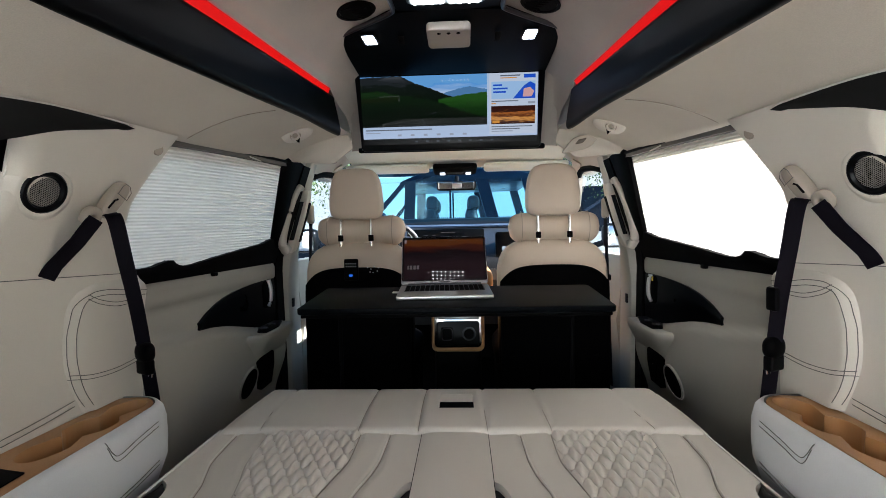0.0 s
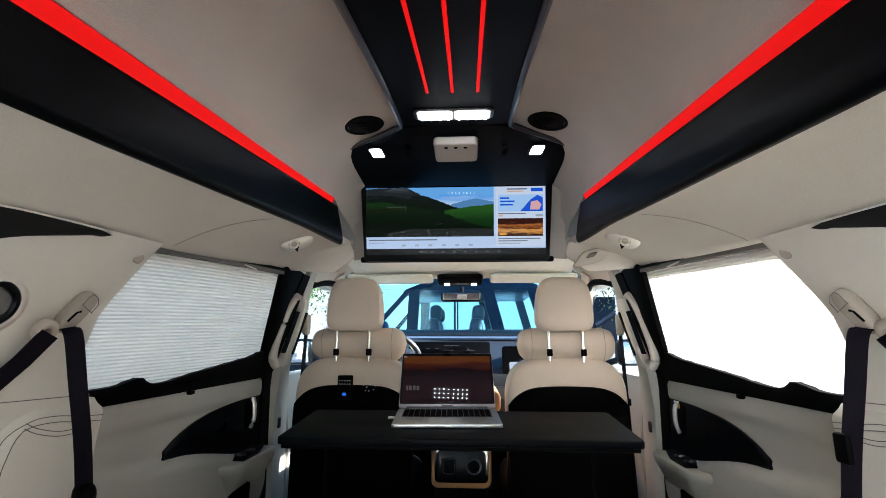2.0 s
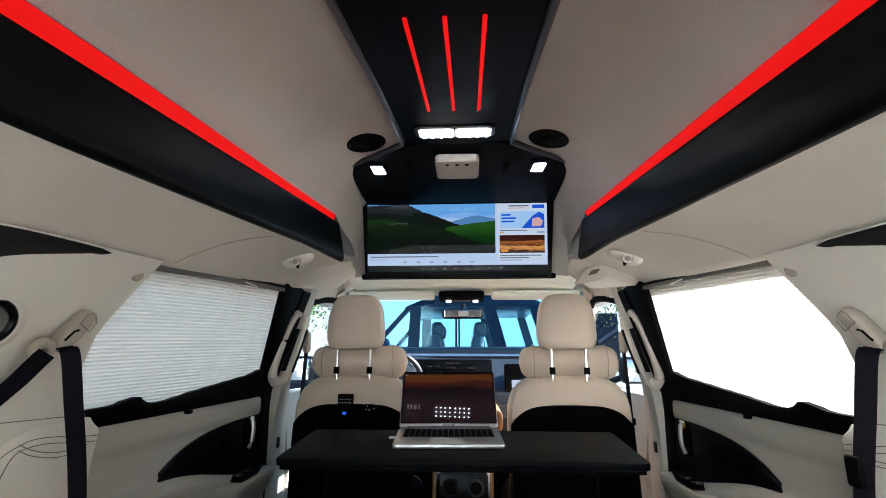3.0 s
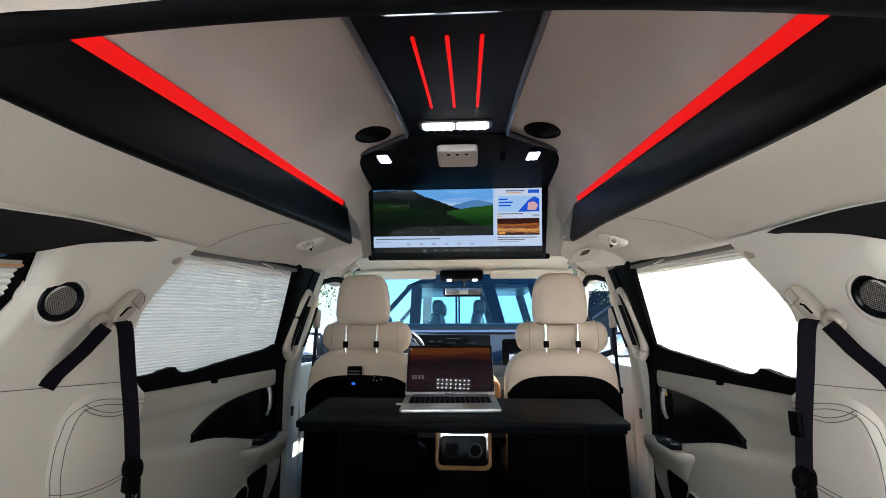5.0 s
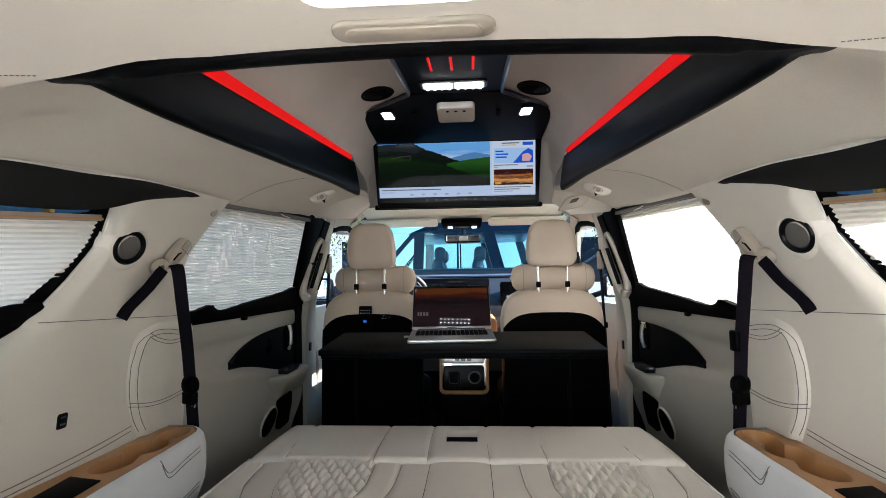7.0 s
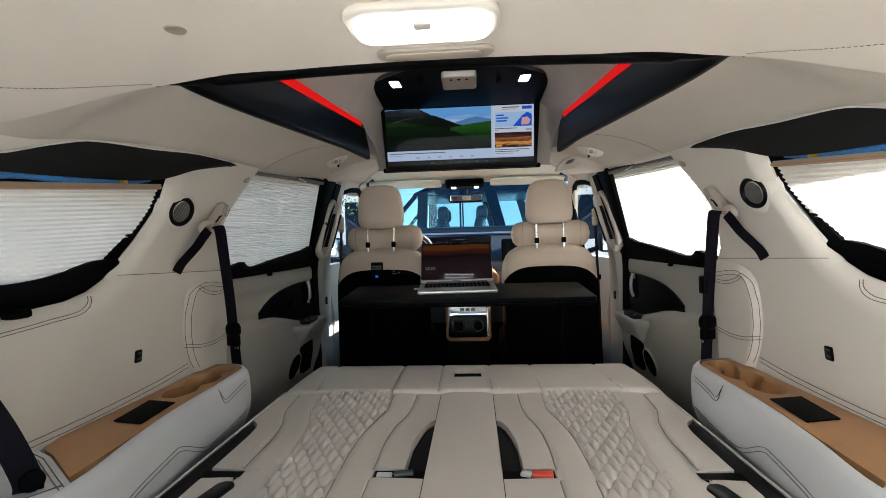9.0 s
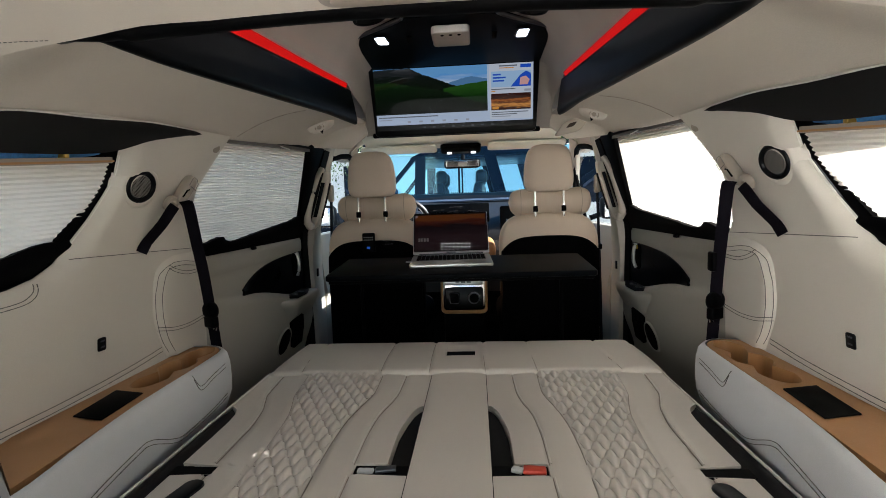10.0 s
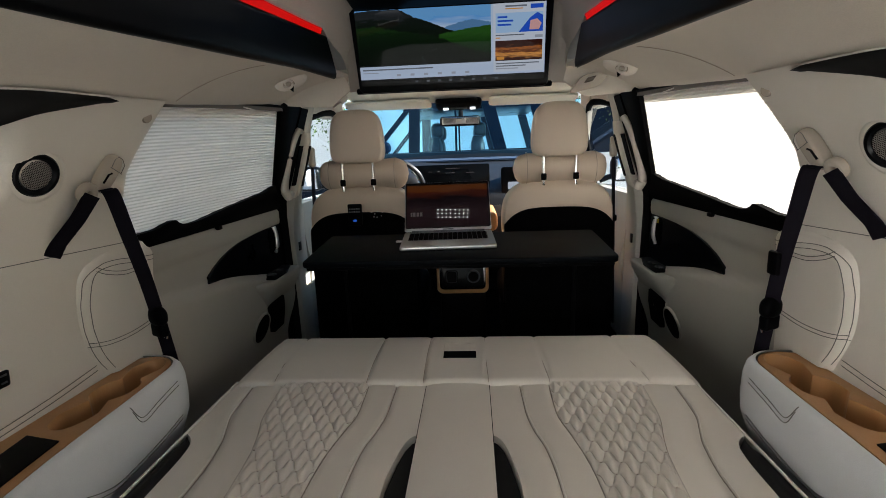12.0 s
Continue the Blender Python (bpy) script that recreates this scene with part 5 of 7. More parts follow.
# ---- shoulder belts of the rear seats ----
for s in (-1, 1):
    bl = thing("rear_seat_belt", (s * 0.77, 1.22, 0.56), "dark shoulder belt hanging from a cream pillar anchor", "seat belt", "rear seat belts")
    along = Vector((0, 0.075, 0.120)).normalized()
    across = Vector((0, along.z, -along.y))
    tilt = Matrix.Translation((s * 0.736, 1.081, 1.077)) @ Matrix.Rotation(radians(-30), 4, "X") @ Matrix.Rotation(radians(s * -17), 4, "Y")
    cover = part("anchor_cover", turned(puff(0, 0, 0, 0.017, 0.0165, 0.046, 3.6, 3.2, nu=32, nv=22), tilt), ANCHOR, bl, "grey-beige anchor cover", sharp=70)
    part("cover_seam", turned(tube([(s * -0.0183, -0.016, 0.012), (s * -0.0183, 0.016, 0.012)], 0.0008, 5), tilt), THREAD, cover)
    part("cover_seam", turned(tube([(s * -0.0183, -0.014, 0.012), (s * -0.0168, -0.014, 0.032), (s * -0.013, -0.006, 0.042), (s * -0.013, 0.006, 0.042), (s * -0.0168, 0.014, 0.032), (s * -0.0183, 0.014, 0.012)], 0.0007, 5), tilt), THREAD, cover)
    part("cover_slot", turned(tube([(s * -0.0182, -0.006, 0.002), (s * -0.0182, -0.011, -0.004), (s * -0.0180, -0.012, -0.026)], 0.0022, 6), tilt), BLACK, cover)
    ring_c, ring_n = Vector((s * 0.740, 1.033, 1.036)), Vector((-s * 0.90, -0.10, -0.36))
    part("guide_ring", disc(ring_c, ring_n, 0.006, 0.022, 0.016), ANCHOR, bl, "grey-beige guide ring", sharp=70)
    part("webbing", ribbon(smooth_path([(s * 0.722, 1.052, 1.044), (s * 0.724, 1.072, 1.030), (s * 0.736, 1.112, 0.94), (s * 0.752, 1.165, 0.82), (s * 0.768, 1.212, 0.69), (s * 0.784, 1.262, 0.53)], 6), (s * -0.0128, 0.0085, 0), 0.003), WEBBING, bl)
    part("webbing", ribbon([(s * 0.740, 1.036, 1.034), (s * 0.764, 1.014, 0.985), (s * (quarter_x(0.935) - 0.006), 0.999, 0.937), (s * (quarter_x(0.912) - 0.0005), 0.989, 0.912)], (s * -0.003, 0.0195, 0.0), 0.003), WEBBING, bl)
    tong = Matrix.Translation((s * 0.765, 1.205, 0.705)) @ Matrix.Rotation(radians(s * -62), 4, "Z")
    part("belt_stopper", turned(puff(0, 0, 0, 0.017, 0.031, 0.027, 2.6, 2.4, nu=28, nv=16), tong), BLACK, bl, "black belt stopper")
    part("tongue_grip", turned(box(-0.012, 0.012, -0.024, 0.024, -0.055, -0.018, 0.006, 3), tong), BLACK, bl)
    tri = [tong @ Vector((s * -0.012, y, z)) for y, z in ((-0.014, -0.03), (0.012, -0.03), (0.008, -0.066), (-0.004, -0.066), (-0.014, -0.03))]
    part("tongue", tube(tri, 0.0022, 6), CHROME, bl, "metal belt tongue")
    if s > 0:
        part("belt_clip", box(0.722, 0.735, 1.135, 1.170, 0.80, 0.855, 0.006), BLACK, bl)


# belt of the hindmost seat, at the rear end of the left console
hb = thing("loose_seat_belt", (-0.70, 0.42, 0.586), "black seat belt with a round stopper at the console's rear end", "seat belt")
part("webbing", ribbon(smooth_path([(-0.775, 0.34, 0.86), (-0.750, 0.375, 0.77), (-0.727, 0.400, 0.69), (-0.705, 0.415, 0.61), (-0.700, 0.412, 0.588)], 6), (0.016, 0.012, 0), 0.003), WEBBING, hb)
part("belt_stopper", disc((-0.692, 0.412, 0.606), (0.75, -0.62, 0.25), 0, 0.018, 0.022, 24), BLACK, hb, "round black stopper")
part("tongue_grip", turned(box(-0.016, 0.016, -0.008, 0.008, -0.012, 0.008, 0.004, 3), Matrix.Translation((-0.702, 0.420, 0.600)) @ Matrix.Rotation(radians(35), 4, "Z")), BLACK, hb)
# ---- folded third row: a flat bed of quilted leather ----
XC, BEDZ = 0.006, 0.450
u_line1 = curve([(0.4, 0.21), (0.63, 0.211), (0.76, 0.212), (0.87, 0.213), (0.95, 0.210), (1.02, 0.203), (1.10, 0.184), (1.17, 0.175), (1.35, 0.172)])
u_qin = curve([(0.4, 0.286), (0.63, 0.287), (0.83, 0.291), (0.93, 0.288), (1.0, 0.281), (1.07, 0.268), (1.17, 0.250), (1.35, 0.255)])
u_qout = curve([(0.4, 0.444), (0.63, 0.441), (0.70, 0.439), (0.80, 0.440), (0.92, 0.448), (1.0, 0.456), (1.06, 0.469), (1.15, 0.493), (1.35, 0.512)])
u_line3 = curve([(0.4, 0.51), (0.73, 0.525), (0.82, 0.529), (0.92, 0.530), (1.04, 0.545), (1.10, 0.564), (1.16, 0.582), (1.30, 0.594), (1.35, 0.598)])
slot_edge = curve([(0.772, 0.138), (0.80, 0.138), (0.90, 0.137), (0.98, 0.126), (1.03, 0.115), (1.06, 0.102), (1.072, 0.089)])
rim_edge = curve([(0.3, 0.604), (0.76, 0.604), (0.95, 0.606), (1.01, 0.611), (1.045, 0.622), (1.065, 0.638), (1.074, 0.650)])


def inner_edge(y, below):
    if y > 1.072 or y < 0.729 or (y < 0.7291 and below):
        return 0.089
    if y > 0.772 or (y > 0.7719 and not below):
        return slot_edge(y)
    return 0.207


def outer_edge(y, below):
    if y > 1.074:
        return 0.650
    if 0.7251 < y < 0.7569 or (abs(y - 0.757) < 1e-4 and below) or (abs(y - 0.725) < 1e-4 and not below):
        return 0.512
    return rim_edge(y)


def groove(d, w=0.0045):
    return math.exp(-(d / w) ** 2)


def bed_height(u, y):
    z = BEDZ + 0.006 * math.sin(math.pi * min(1, max(0, (u - 0.08) / 0.57)))
    a, b = u_qin(y), u_qout(y)
    d = min(abs(u - u_line1(y)), abs(u - a), abs(u - b), abs(u - u_line3(y)))
    z -= 0.006 * groove(d, 0.0035)
    if a < u < b and 0.30 < y < 1.338:
        z -= 0.005 * max(0.0, min(1.0, (u - a) / 0.006, (b - u) / 0.006))
    z -= 0.006 * groove(1.345 - y, 0.010)
    return z


QU, QY = 0.041, 0.072


def seam_place(p, q):
    """From the quilt's lattice to the bed: both families of seams run in soft waves."""
    pp, qq = p + 0.12 * math.sin(2 * math.pi * q), q + 0.035 * math.sin(2 * math.pi * p)
    return QU * (pp + qq) / 2, QY * (pp - qq) / 2


def quilt_base(u):
    return BEDZ + 0.006 * math.sin(math.pi * min(1, max(0, (u - 0.08) / 0.57))) - 0.003


def quilted(s):
    """Diamond pillows on a lattice that runs along the seams."""
    bm = bmesh.new()
    step, verts = 10, {}

    def vert(i, j):
        if (i, j) not in verts:
            p, q = i / step, j / step
            u, y = seam_place(p, q)
            f = abs(math.sin(math.pi * p)) ** 0.55 * (0.12 + 0.88 * abs(math.sin(math.pi * q)) ** 0.6)
            y2 = min(1.336, max(0.302, y))
            a, b = u_qin(y2) + 0.001, u_qout(y2) - 0.001
            u2 = min(b, max(a, u))
            rim = max(0.0, min(1.0, (u2 - a) / 0.010, (b - u2) / 0.010, (1.336 - y2) / 0.010))
            z = quilt_base(u2) + 0.0115 * f * (0.25 + 0.75 * rim) * min(1, rim * 3 + 0.1)
            verts[(i, j)] = (bm.verts.new((XC + s * u2, y2, z)), u2 == u and y2 == y)
        return verts[(i, j)]
    for i in range(9 * step, 34 * step):
        for j in range(-14 * step, 11 * step):
            u, y = seam_place(i / step, j / step)
            if not (0.29 < y < 1.35 and 0.22 < u < 0.55):
                continue
            c = [vert(i, j), vert(i + 1, j), vert(i + 1, j + 1), vert(i, j + 1)]
            if any(k[1] for k in c):
                bm.faces.new([k[0] for k in c])
    bmesh.ops.delete(bm, geom=[v for v in bm.verts if not v.link_faces], context="VERTS")
    bmesh.ops.dissolve_degenerate(bm, dist=1e-5, edges=bm.edges[:])
    return bm


ys = [(y, False) for y in span(-0.45, 0.25, 6)[:-1]] + [(y, False) for y in span(0.25, 0.725, 90)[:-1]]
ys += [(0.725, True), (0.725, False), (0.729, True), (0.7292, False)] + [(y, False) for y in span(0.735, 0.755, 3)] + [(0.757, False), (0.757, True), (0.772, True), (0.7721, False)]
ys += [(y, False) for y in span(0.778, 1.07, 50)] + [(1.072, False), (1.0745, False)] + [(y, False) for y in span(1.08, 1.345, 50)]
for s, side in ((-1, "left"), (1, "right")):
    seat = thing("folded_seat", (XC + s * 0.37, 0.9, 0.30), "cream leather rear seat folded flat, quilted with diamond stitching", "seat", "folded rear seats")
    rows = []
    for y, below in ys:
        stops = [inner_edge(y, below), u_line1(y), u_qin(y), u_qout(y), u_line3(y), outer_edge(y, below)]
        if stops[0] > stops[1] - 0.002:
            stops[1] = stops[0] + 0.003
        stops[4] = min(stops[4], stops[5] - 0.003)
        stops[3] = min(stops[3], stops[4] - 0.003)
        r = []
        for (a, b), n in zip(zip(stops, stops[1:]), (8, 8, 30, 8, 7)):
            r += [a + (b - a) * k / n for k in range(n)]
        r.append(stops[-1])
        rows.append([(XC + s * u, y, bed_height(u, y)) for u in r])
    drop = [[(p[0], p[1], p[2] - 0.05) for p in (r[0], r[-1])] for r in rows]
    bm = bmesh.new()
    top = [[bm.verts.new(p) for p in r] for r in rows]
    low = [[bm.verts.new(p) for p in r] for r in drop]
    for i in range(len(top) - 1):
        a, b = top[i], top[i + 1]
        for k in range(len(a) - 1):
            bm.faces.new((a[k], a[k + 1], b[k + 1], b[k]))
        bm.faces.new((a[0], b[0], low[i + 1][0], low[i][0]))
        bm.faces.new((a[-1], b[-1], low[i + 1][1], low[i][1]))
    part("upholstery", bm, BEDLEATHER, seat, sharp=50)
    part("quilting", quilted(s), BEDLEATHER, seat, "diamond-quilted leather panel", sharp=60)
    part("underside", box(XC + s * 0.085, XC + s * 0.655, -0.45, 1.34, 0.30, 0.405, 0.01), BLACK, seat, "black plastic seat back")
    # dark bolster along the outer edge, with pale piping
    rows = [[(XC + s * u, y, 0.446 + 0.010 * math.sin(math.pi * (u - rim_edge(y)) / max(0.004, 0.652 - rim_edge(y))) - 0.012 * ease(1.0, 1.075, y)) for u in span(rim_edge(y) - 0.001, 0.652, 6)] for y in span(-0.45, 1.072, 50)]
    part("dark_bolster", slab(rows, (0, 0, -0.10)), CHARCOAL, seat, "dark cloth edge bolster")
    part("piping", tube([(XC + s * 0.6545, y, 0.449) for y in span(-0.45, 1.335, 30)], 0.0035, 6), PIPING, seat, "pale edge piping")
    part("latch", turned(prism(rounded(-0.022, 0.022, -0.075, 0.075, 0.02), lambda u, v: (u, v, 0), (0, 0, 0.012), 0.004), Matrix.Translation((XC + s * 0.535, 0.625, 0.448)) @ Matrix.Rotation(radians(s * 12), 4, "Z")), GLOSSBLACK, seat, "black release latch")
    for line, off in ((u_line1, 0.0), (u_line1, 0.0035), (u_line3, 0.0), (u_line3, 0.0035), (u_qin, 0.0), (u_qout, 0.0)):
        for y0, y1 in ((0.0, 0.724), (0.774, 1.340)):
            pts = [(XC + s * (line(y) + off), y, bed_height(line(y) + off, y) + 0.0012) for y in span(y0, y1, 60)]
            part("stitch_line", tube(pts, 0.0015 if off else 0.0010, 5), PIPING if off else SEAM, seat)
    # thread sunk in the quilting seams
    bm = bmesh.new()
    for family in (0, 1):
        for n in range(-14, 34):
            run = []
            for k in range(-14 * 12, 34 * 12 + 1):
                u, y = seam_place(n, k / 12) if family else seam_place(k / 12, n)
                inside = 0.304 < y < 1.334 and u_qin(y) + 0.002 < u < u_qout(y) - 0.002
                if inside:
                    run.append((XC + s * u, y, quilt_base(u) + 0.0003))
                elif run:
                    if len(run) > 2:
                        tube(run, 0.0008 if family else 0.0005, 4, bm)
                    run = []
    quilt = part("quilt_thread", bm, SEAM, seat, "thin thread in the quilted seams")
    quilt["kind"] = "stuff"
    part("slot_filler", box(XC + s * 0.508, XC + s * 0.61, 0.7245, 0.7575, 0.40, 0.4525, 0.0), BLACK, seat, "black slot in the cushion's edge")
    it = thing("buckle_pocket", (XC + s * 0.15, 0.75, 0.42), "dark buckle pocket with a bagged belt buckle in it", "buckle pocket", "buckle pockets")
    part("pocket_floor", box(XC + s * 0.08, XC + s * 0.21, 0.60, 1.08, 0.406, 0.418, 0.002, 1), CHARCOAL, it)
    part("pocket_slot", box(XC + s * 0.089, XC + s * 0.2075, 0.7285, 0.7725, 0.40, 0.447, 0.0), BLACK, it, "black slot")
    part("pocket_lining", prism([(0.09, 0.774), (0.136, 0.774), (0.135, 0.90), (0.124, 0.98), (0.113, 1.03), (0.10, 1.058), (0.09, 1.068)], lambda u, v, s=s: (XC + s * u, v, 0.436), (0, 0, -0.02), 0.002), CHARCOAL, it, "dark cloth lining")
    if s < 0:
        part("buckle", turned(box(-0.018, 0.018, -0.008, 0.008, -0.008, 0.006, 0.003), Matrix.Translation((XC - 0.182, 0.750, 0.446))), PALEGREY, it, "pale belt buckle in clear film")
        part("tag", turned(box(-0.024, 0.020, -0.010, 0.010, -0.002, 0.006, 0.003), Matrix.Translation((XC - 0.136, 0.752, 0.449)) @ Matrix.Rotation(0.2, 4, "Z")), GREYTRIM, it, "crumpled dark film")
    else:
        part("buckle", turned(box(-0.024, 0.024, -0.012, 0.012, -0.008, 0.010, 0.004), Matrix.Translation((XC + 0.178, 0.752, 0.446)) @ Matrix.Rotation(-0.1, 4, "Z")), REDPLASTIC, it, "red belt buckle button")
        part("tag", turned(box(-0.012, 0.012, -0.009, 0.009, -0.002, 0.006, 0.002), Matrix.Translation((XC + 0.142, 0.752, 0.449)) @ Matrix.Rotation(-0.4, 4, "Z")), PALEGREY, it)

# middle strip between the two seats
rows = []
for y in span(-0.45, 1.345, 90):
    rows.append([(XC + u, y, 0.452 + 0.006 * (1 - (u / 0.088) ** 4) - 0.006 * groove(1.345 - y, 0.010)) for u in span(-0.088, 0.088, 14)])
solo("centre_cushion", slab(rows, (0, 0, -0.06)), BEDLEATHER, "plain cream leather strip between the folded seats", "cushion")
for s in (-1, 1):
    solo("trim_bed_gap", box(XC + s * 0.0885 - 0.0012, XC + s * 0.0885 + 0.0012, -0.44, 1.34, 0.40, 0.4515, 0), BLACK, "thin dark gap beside the middle cushion", "gap", kind="structure")

# front flap with its pull handle
def flap_round(y):
    """How far the flap's rear edge rolls down."""
    return 0.016 * (1 - math.sqrt(max(0.0, 1 - (max(0.0, 1.325 - y) / 0.02) ** 2)))


flap = thing("bed_flap", (XC, 1.50, 0.30), "cream leather flap at the bed's front edge, sewn in panels", "seat flap")
xs_f = [-0.648, -0.530, -0.256, -0.093, 0.092, 0.262, 0.530, 0.672]
cols = sorted(set(span(-0.648, 0.672, 132) + [-0.045, 0.060] + xs_f))
rws = sorted(set(span(1.305, 1.330, 8) + span(1.33, 1.650, 40) + [1.447, 1.562]))
bm = bmesh.new()
grid = []
for y in rws:
    r = []
    inset = 0.012 * ease(1.345, 1.65, y)
    for x in cols:
        d = min(abs(x + 0.015 * math.sin((y - 1.345) * 9) * (1 if 0.3 < abs(x) < 0.6 else 0.2) - q) for q in xs_f[1:-1])
        z = 0.466 - 0.006 * groove(d, 0.004) + 0.004 * math.sin(math.pi * (y - 1.305) / 0.35) - flap_round(y)
        z -= 0.03 * ease(1.615, 1.652, y) ** 2 + 0.02 * ease(0.625, 0.672, x) ** 2 + 0.02 * ease(-0.605, -0.648, x) ** 2
        r.append(bm.verts.new((x * (1 - inset), y, z)))
    grid.append(r)
for i in range(len(rws) - 1):
    for k in range(len(cols) - 1):
        if -0.0451 <= cols[k] and cols[k + 1] <= 0.0601 and 1.4469 <= rws[i] and rws[i + 1] <= 1.5621:
            continue
        bm.faces.new((grid[i][k], grid[i][k + 1], grid[i + 1][k + 1], grid[i + 1][k]))
rim = [e for e in bm.edges if len(e.link_faces) == 1]
ex = bmesh.ops.extrude_edge_only(bm, edges=rim)
bmesh.ops.translate(bm, vec=(0, 0, -0.07), verts=[g for g in ex["geom"] if isinstance(g, bmesh.types.BMVert)])
part("flap_upholstery", bm, BEDLEATHER, flap, sharp=60)
part("handle_cup", slab([[(x, y, z) for x in (-0.047, 0.062)] for y, z in ((1.568, 0.470), (1.556, 0.466), (1.540, 0.4635), (1.518, 0.4620))], (0, 0, -0.006)), BEDLEATHER, flap, "sloping leather handle recess")
part("handle_slot", slab([[(x, y, z) for x in (-0.047, 0.062)] for y, z in ((1.519, 0.4615), (1.485, 0.4570), (1.44, 0.452))], (0, 0, -0.006)), BLACK, flap, "black slot of the pull handle")
for q in xs_f[1:-1]:
    pts = []
    for y in span(1.312, 1.640, 28):
        x = q - 0.015 * math.sin((y - 1.345) * 9) * (1 if 0.3 < abs(q) < 0.6 else 0.2)
        z = 0.466 - 0.0052 + 0.004 * math.sin(math.pi * (y - 1.305) / 0.35) - flap_round(y) - 0.03 * ease(1.615, 1.652, y) ** 2
        pts.append((x * (1 - 0.012 * ease(1.345, 1.65, y)), y, z + 0.0012))
    part("seam_thread", tube(pts, 0.0009, 5), SEAM, flap)
part("flap_base", box(-0.63, 0.65, 1.35, 1.63, 0.30, 0.39, 0.01), BLACK, flap, "black plastic flap base")
solo("seat_frame", box(-0.60, 0.61, -0.40, 1.55, 0.002, 0.298, 0.02), CARPET, "black carpeted box under the folded seats", "seat base")

# ---- side consoles with tan tops ----
in_x = curve([(-0.5, 0.640), (0.45, 0.655), (0.62, 0.683), (0.80, 0.703), (1.05, 0.712), (1.20, 0.722)])
for s, side in ((-1, "left"), (1, "right")):
    cn = thing("side_console", (s * 0.77, 0.8, 0.05), "cream leather side console with a tan top and cup holders", "console", "side consoles")

    def ring_at(z, grow, s=s):
        pts = []
        for y in span(0.10, 1.14, 22):
            pts.append((s * (in_x(y) - grow), y, z))
        for k in range(1, 9):
            a = math.pi / 2 * k / 9
            pts.append((s * (0.800 - (0.800 - in_x(1.14) + grow) * math.cos(a)), 1.14 + (0.085 + grow) * math.sin(a), z))
        pts.append((s * 0.86, 1.225 + grow, z))
        return pts
    prof = [(0.10, -0.050), (0.30, -0.030), (0.385, -0.004), (0.42, 0.010), (0.455, 0.022), (0.50, 0.025), (0.545, 0.024), (0.572, 0.018), (0.584, 0.008), (0.586, 0.0)]
    part("console_body", sheet([ring_at(z, g) for z, g in prof]), CONSOLE, cn, sharp=70)
    # tan tray: outer rim and the cup recess
    n = 144
    rim_poly = [(0.790, 0.553), (0.658, 0.450)] + [(in_x(y) + 0.004, y) for y in span(0.47, 1.14, 14)]
    rim_poly += [(0.800 - (0.800 - in_x(1.14) - 0.004) * math.cos(math.pi / 2 * k / 8), 1.14 + 0.080 * math.sin(math.pi / 2 * k / 8)) for k in range(1, 9)]
    rim_poly += [(0.838, 1.212), (0.850, 1.15), (0.850, 0.62), (0.835, 0.575)]
    cup = []
    cx, cy = 0.778, 1.042
    for k in range(n):
        a = 2 * math.pi * k / n
        ca, sa = math.cos(a), math.sin(a)
        y = cy + 0.163 * math.copysign(abs(ca) ** 0.75, ca)
        pinch = 0.026 * (math.exp(-((y - 0.985) / 0.024) ** 2) + math.exp(-((y - 1.105) / 0.024) ** 2))
        cup.append((cx + (0.047 * abs(sa) ** 0.75 - pinch) * math.copysign(1, sa) if abs(sa) > 0.05 else cx, y))
    angles = [2 * math.pi * k / 144 for k in range(144)]
    rows = []
    for t in span(0, 1, 10):
        rows.append([(s * (p[0] + (q[0] - p[0]) * t), p[1] + (q[1] - p[1]) * t, 0.585 - 0.0 * t) for p, q in ((polar(rim_poly, (cx, cy), a), polar(cup, (cx, cy), a)) for a in angles)])
    for dz, sc in ((-0.003, 0.988), (-0.009, 0.975), (-0.055, 0.955), (-0.084, 0.93), (-0.092, 0.87), (-0.092, 0.4), (-0.092, 0.02)):
        rows.append([(s * (cx + (q[0] - cx) * sc), cy + (q[1] - cy) * sc, 0.585 + dz) for q in (polar(cup, (cx, cy), a) for a in angles)])
    first = [(x, y, z - 0.02) for x, y, z in rows[0]]
    part("tan_top", sheet([first] + rows, loop=True), TAN, cn, "tan leather-look top with cup recesses", sharp=50)
    part("mat", prism([(0.718, 0.699), (0.730, 0.840), (0.812, 0.857), (0.797, 0.716)], lambda u, v, s=s: (s * u, v, 0.586), (0, 0, 0.003), 0.001), PADBLACK, cn, "black rubber mat")
    # cream shoulder behind the tan top, with its own double stitching
    back = [(in_x(y) + 0.002, y) for y in (0.10, 0.25, 0.40, 0.447)] + [(0.792, 0.549), (0.836, 0.571), (0.850, 0.60), (0.856, 0.60), (0.856, 0.10)]
    part("shoulder", prism(back, lambda u, v, s=s: (s * u, v, 0.5835), (0, 0, -0.02), 0.001), CONSOLE, cn, "cream leather shoulder")
    for d in (0.0, 0.010):
        part("stitch_line", tube([(s * u, v, 0.5845) for u, v in ((0.655, 0.432 - d), (0.70, 0.465 - d), (0.795, 0.537 - d), (0.842, 0.560 - d))], 0.0010, 5), THREAD, cn)
        part("stitch_line", tube([(s * u, v, 0.5845) for u, v in ((0.665 + d * 0.3, 0.438), (0.720, 0.36 - d), (0.85, 0.345 - d))], 0.0010, 5), THREAD, cn)
    # stitching on the flank
    grow_at = curve([(z, g) for z, g in prof])
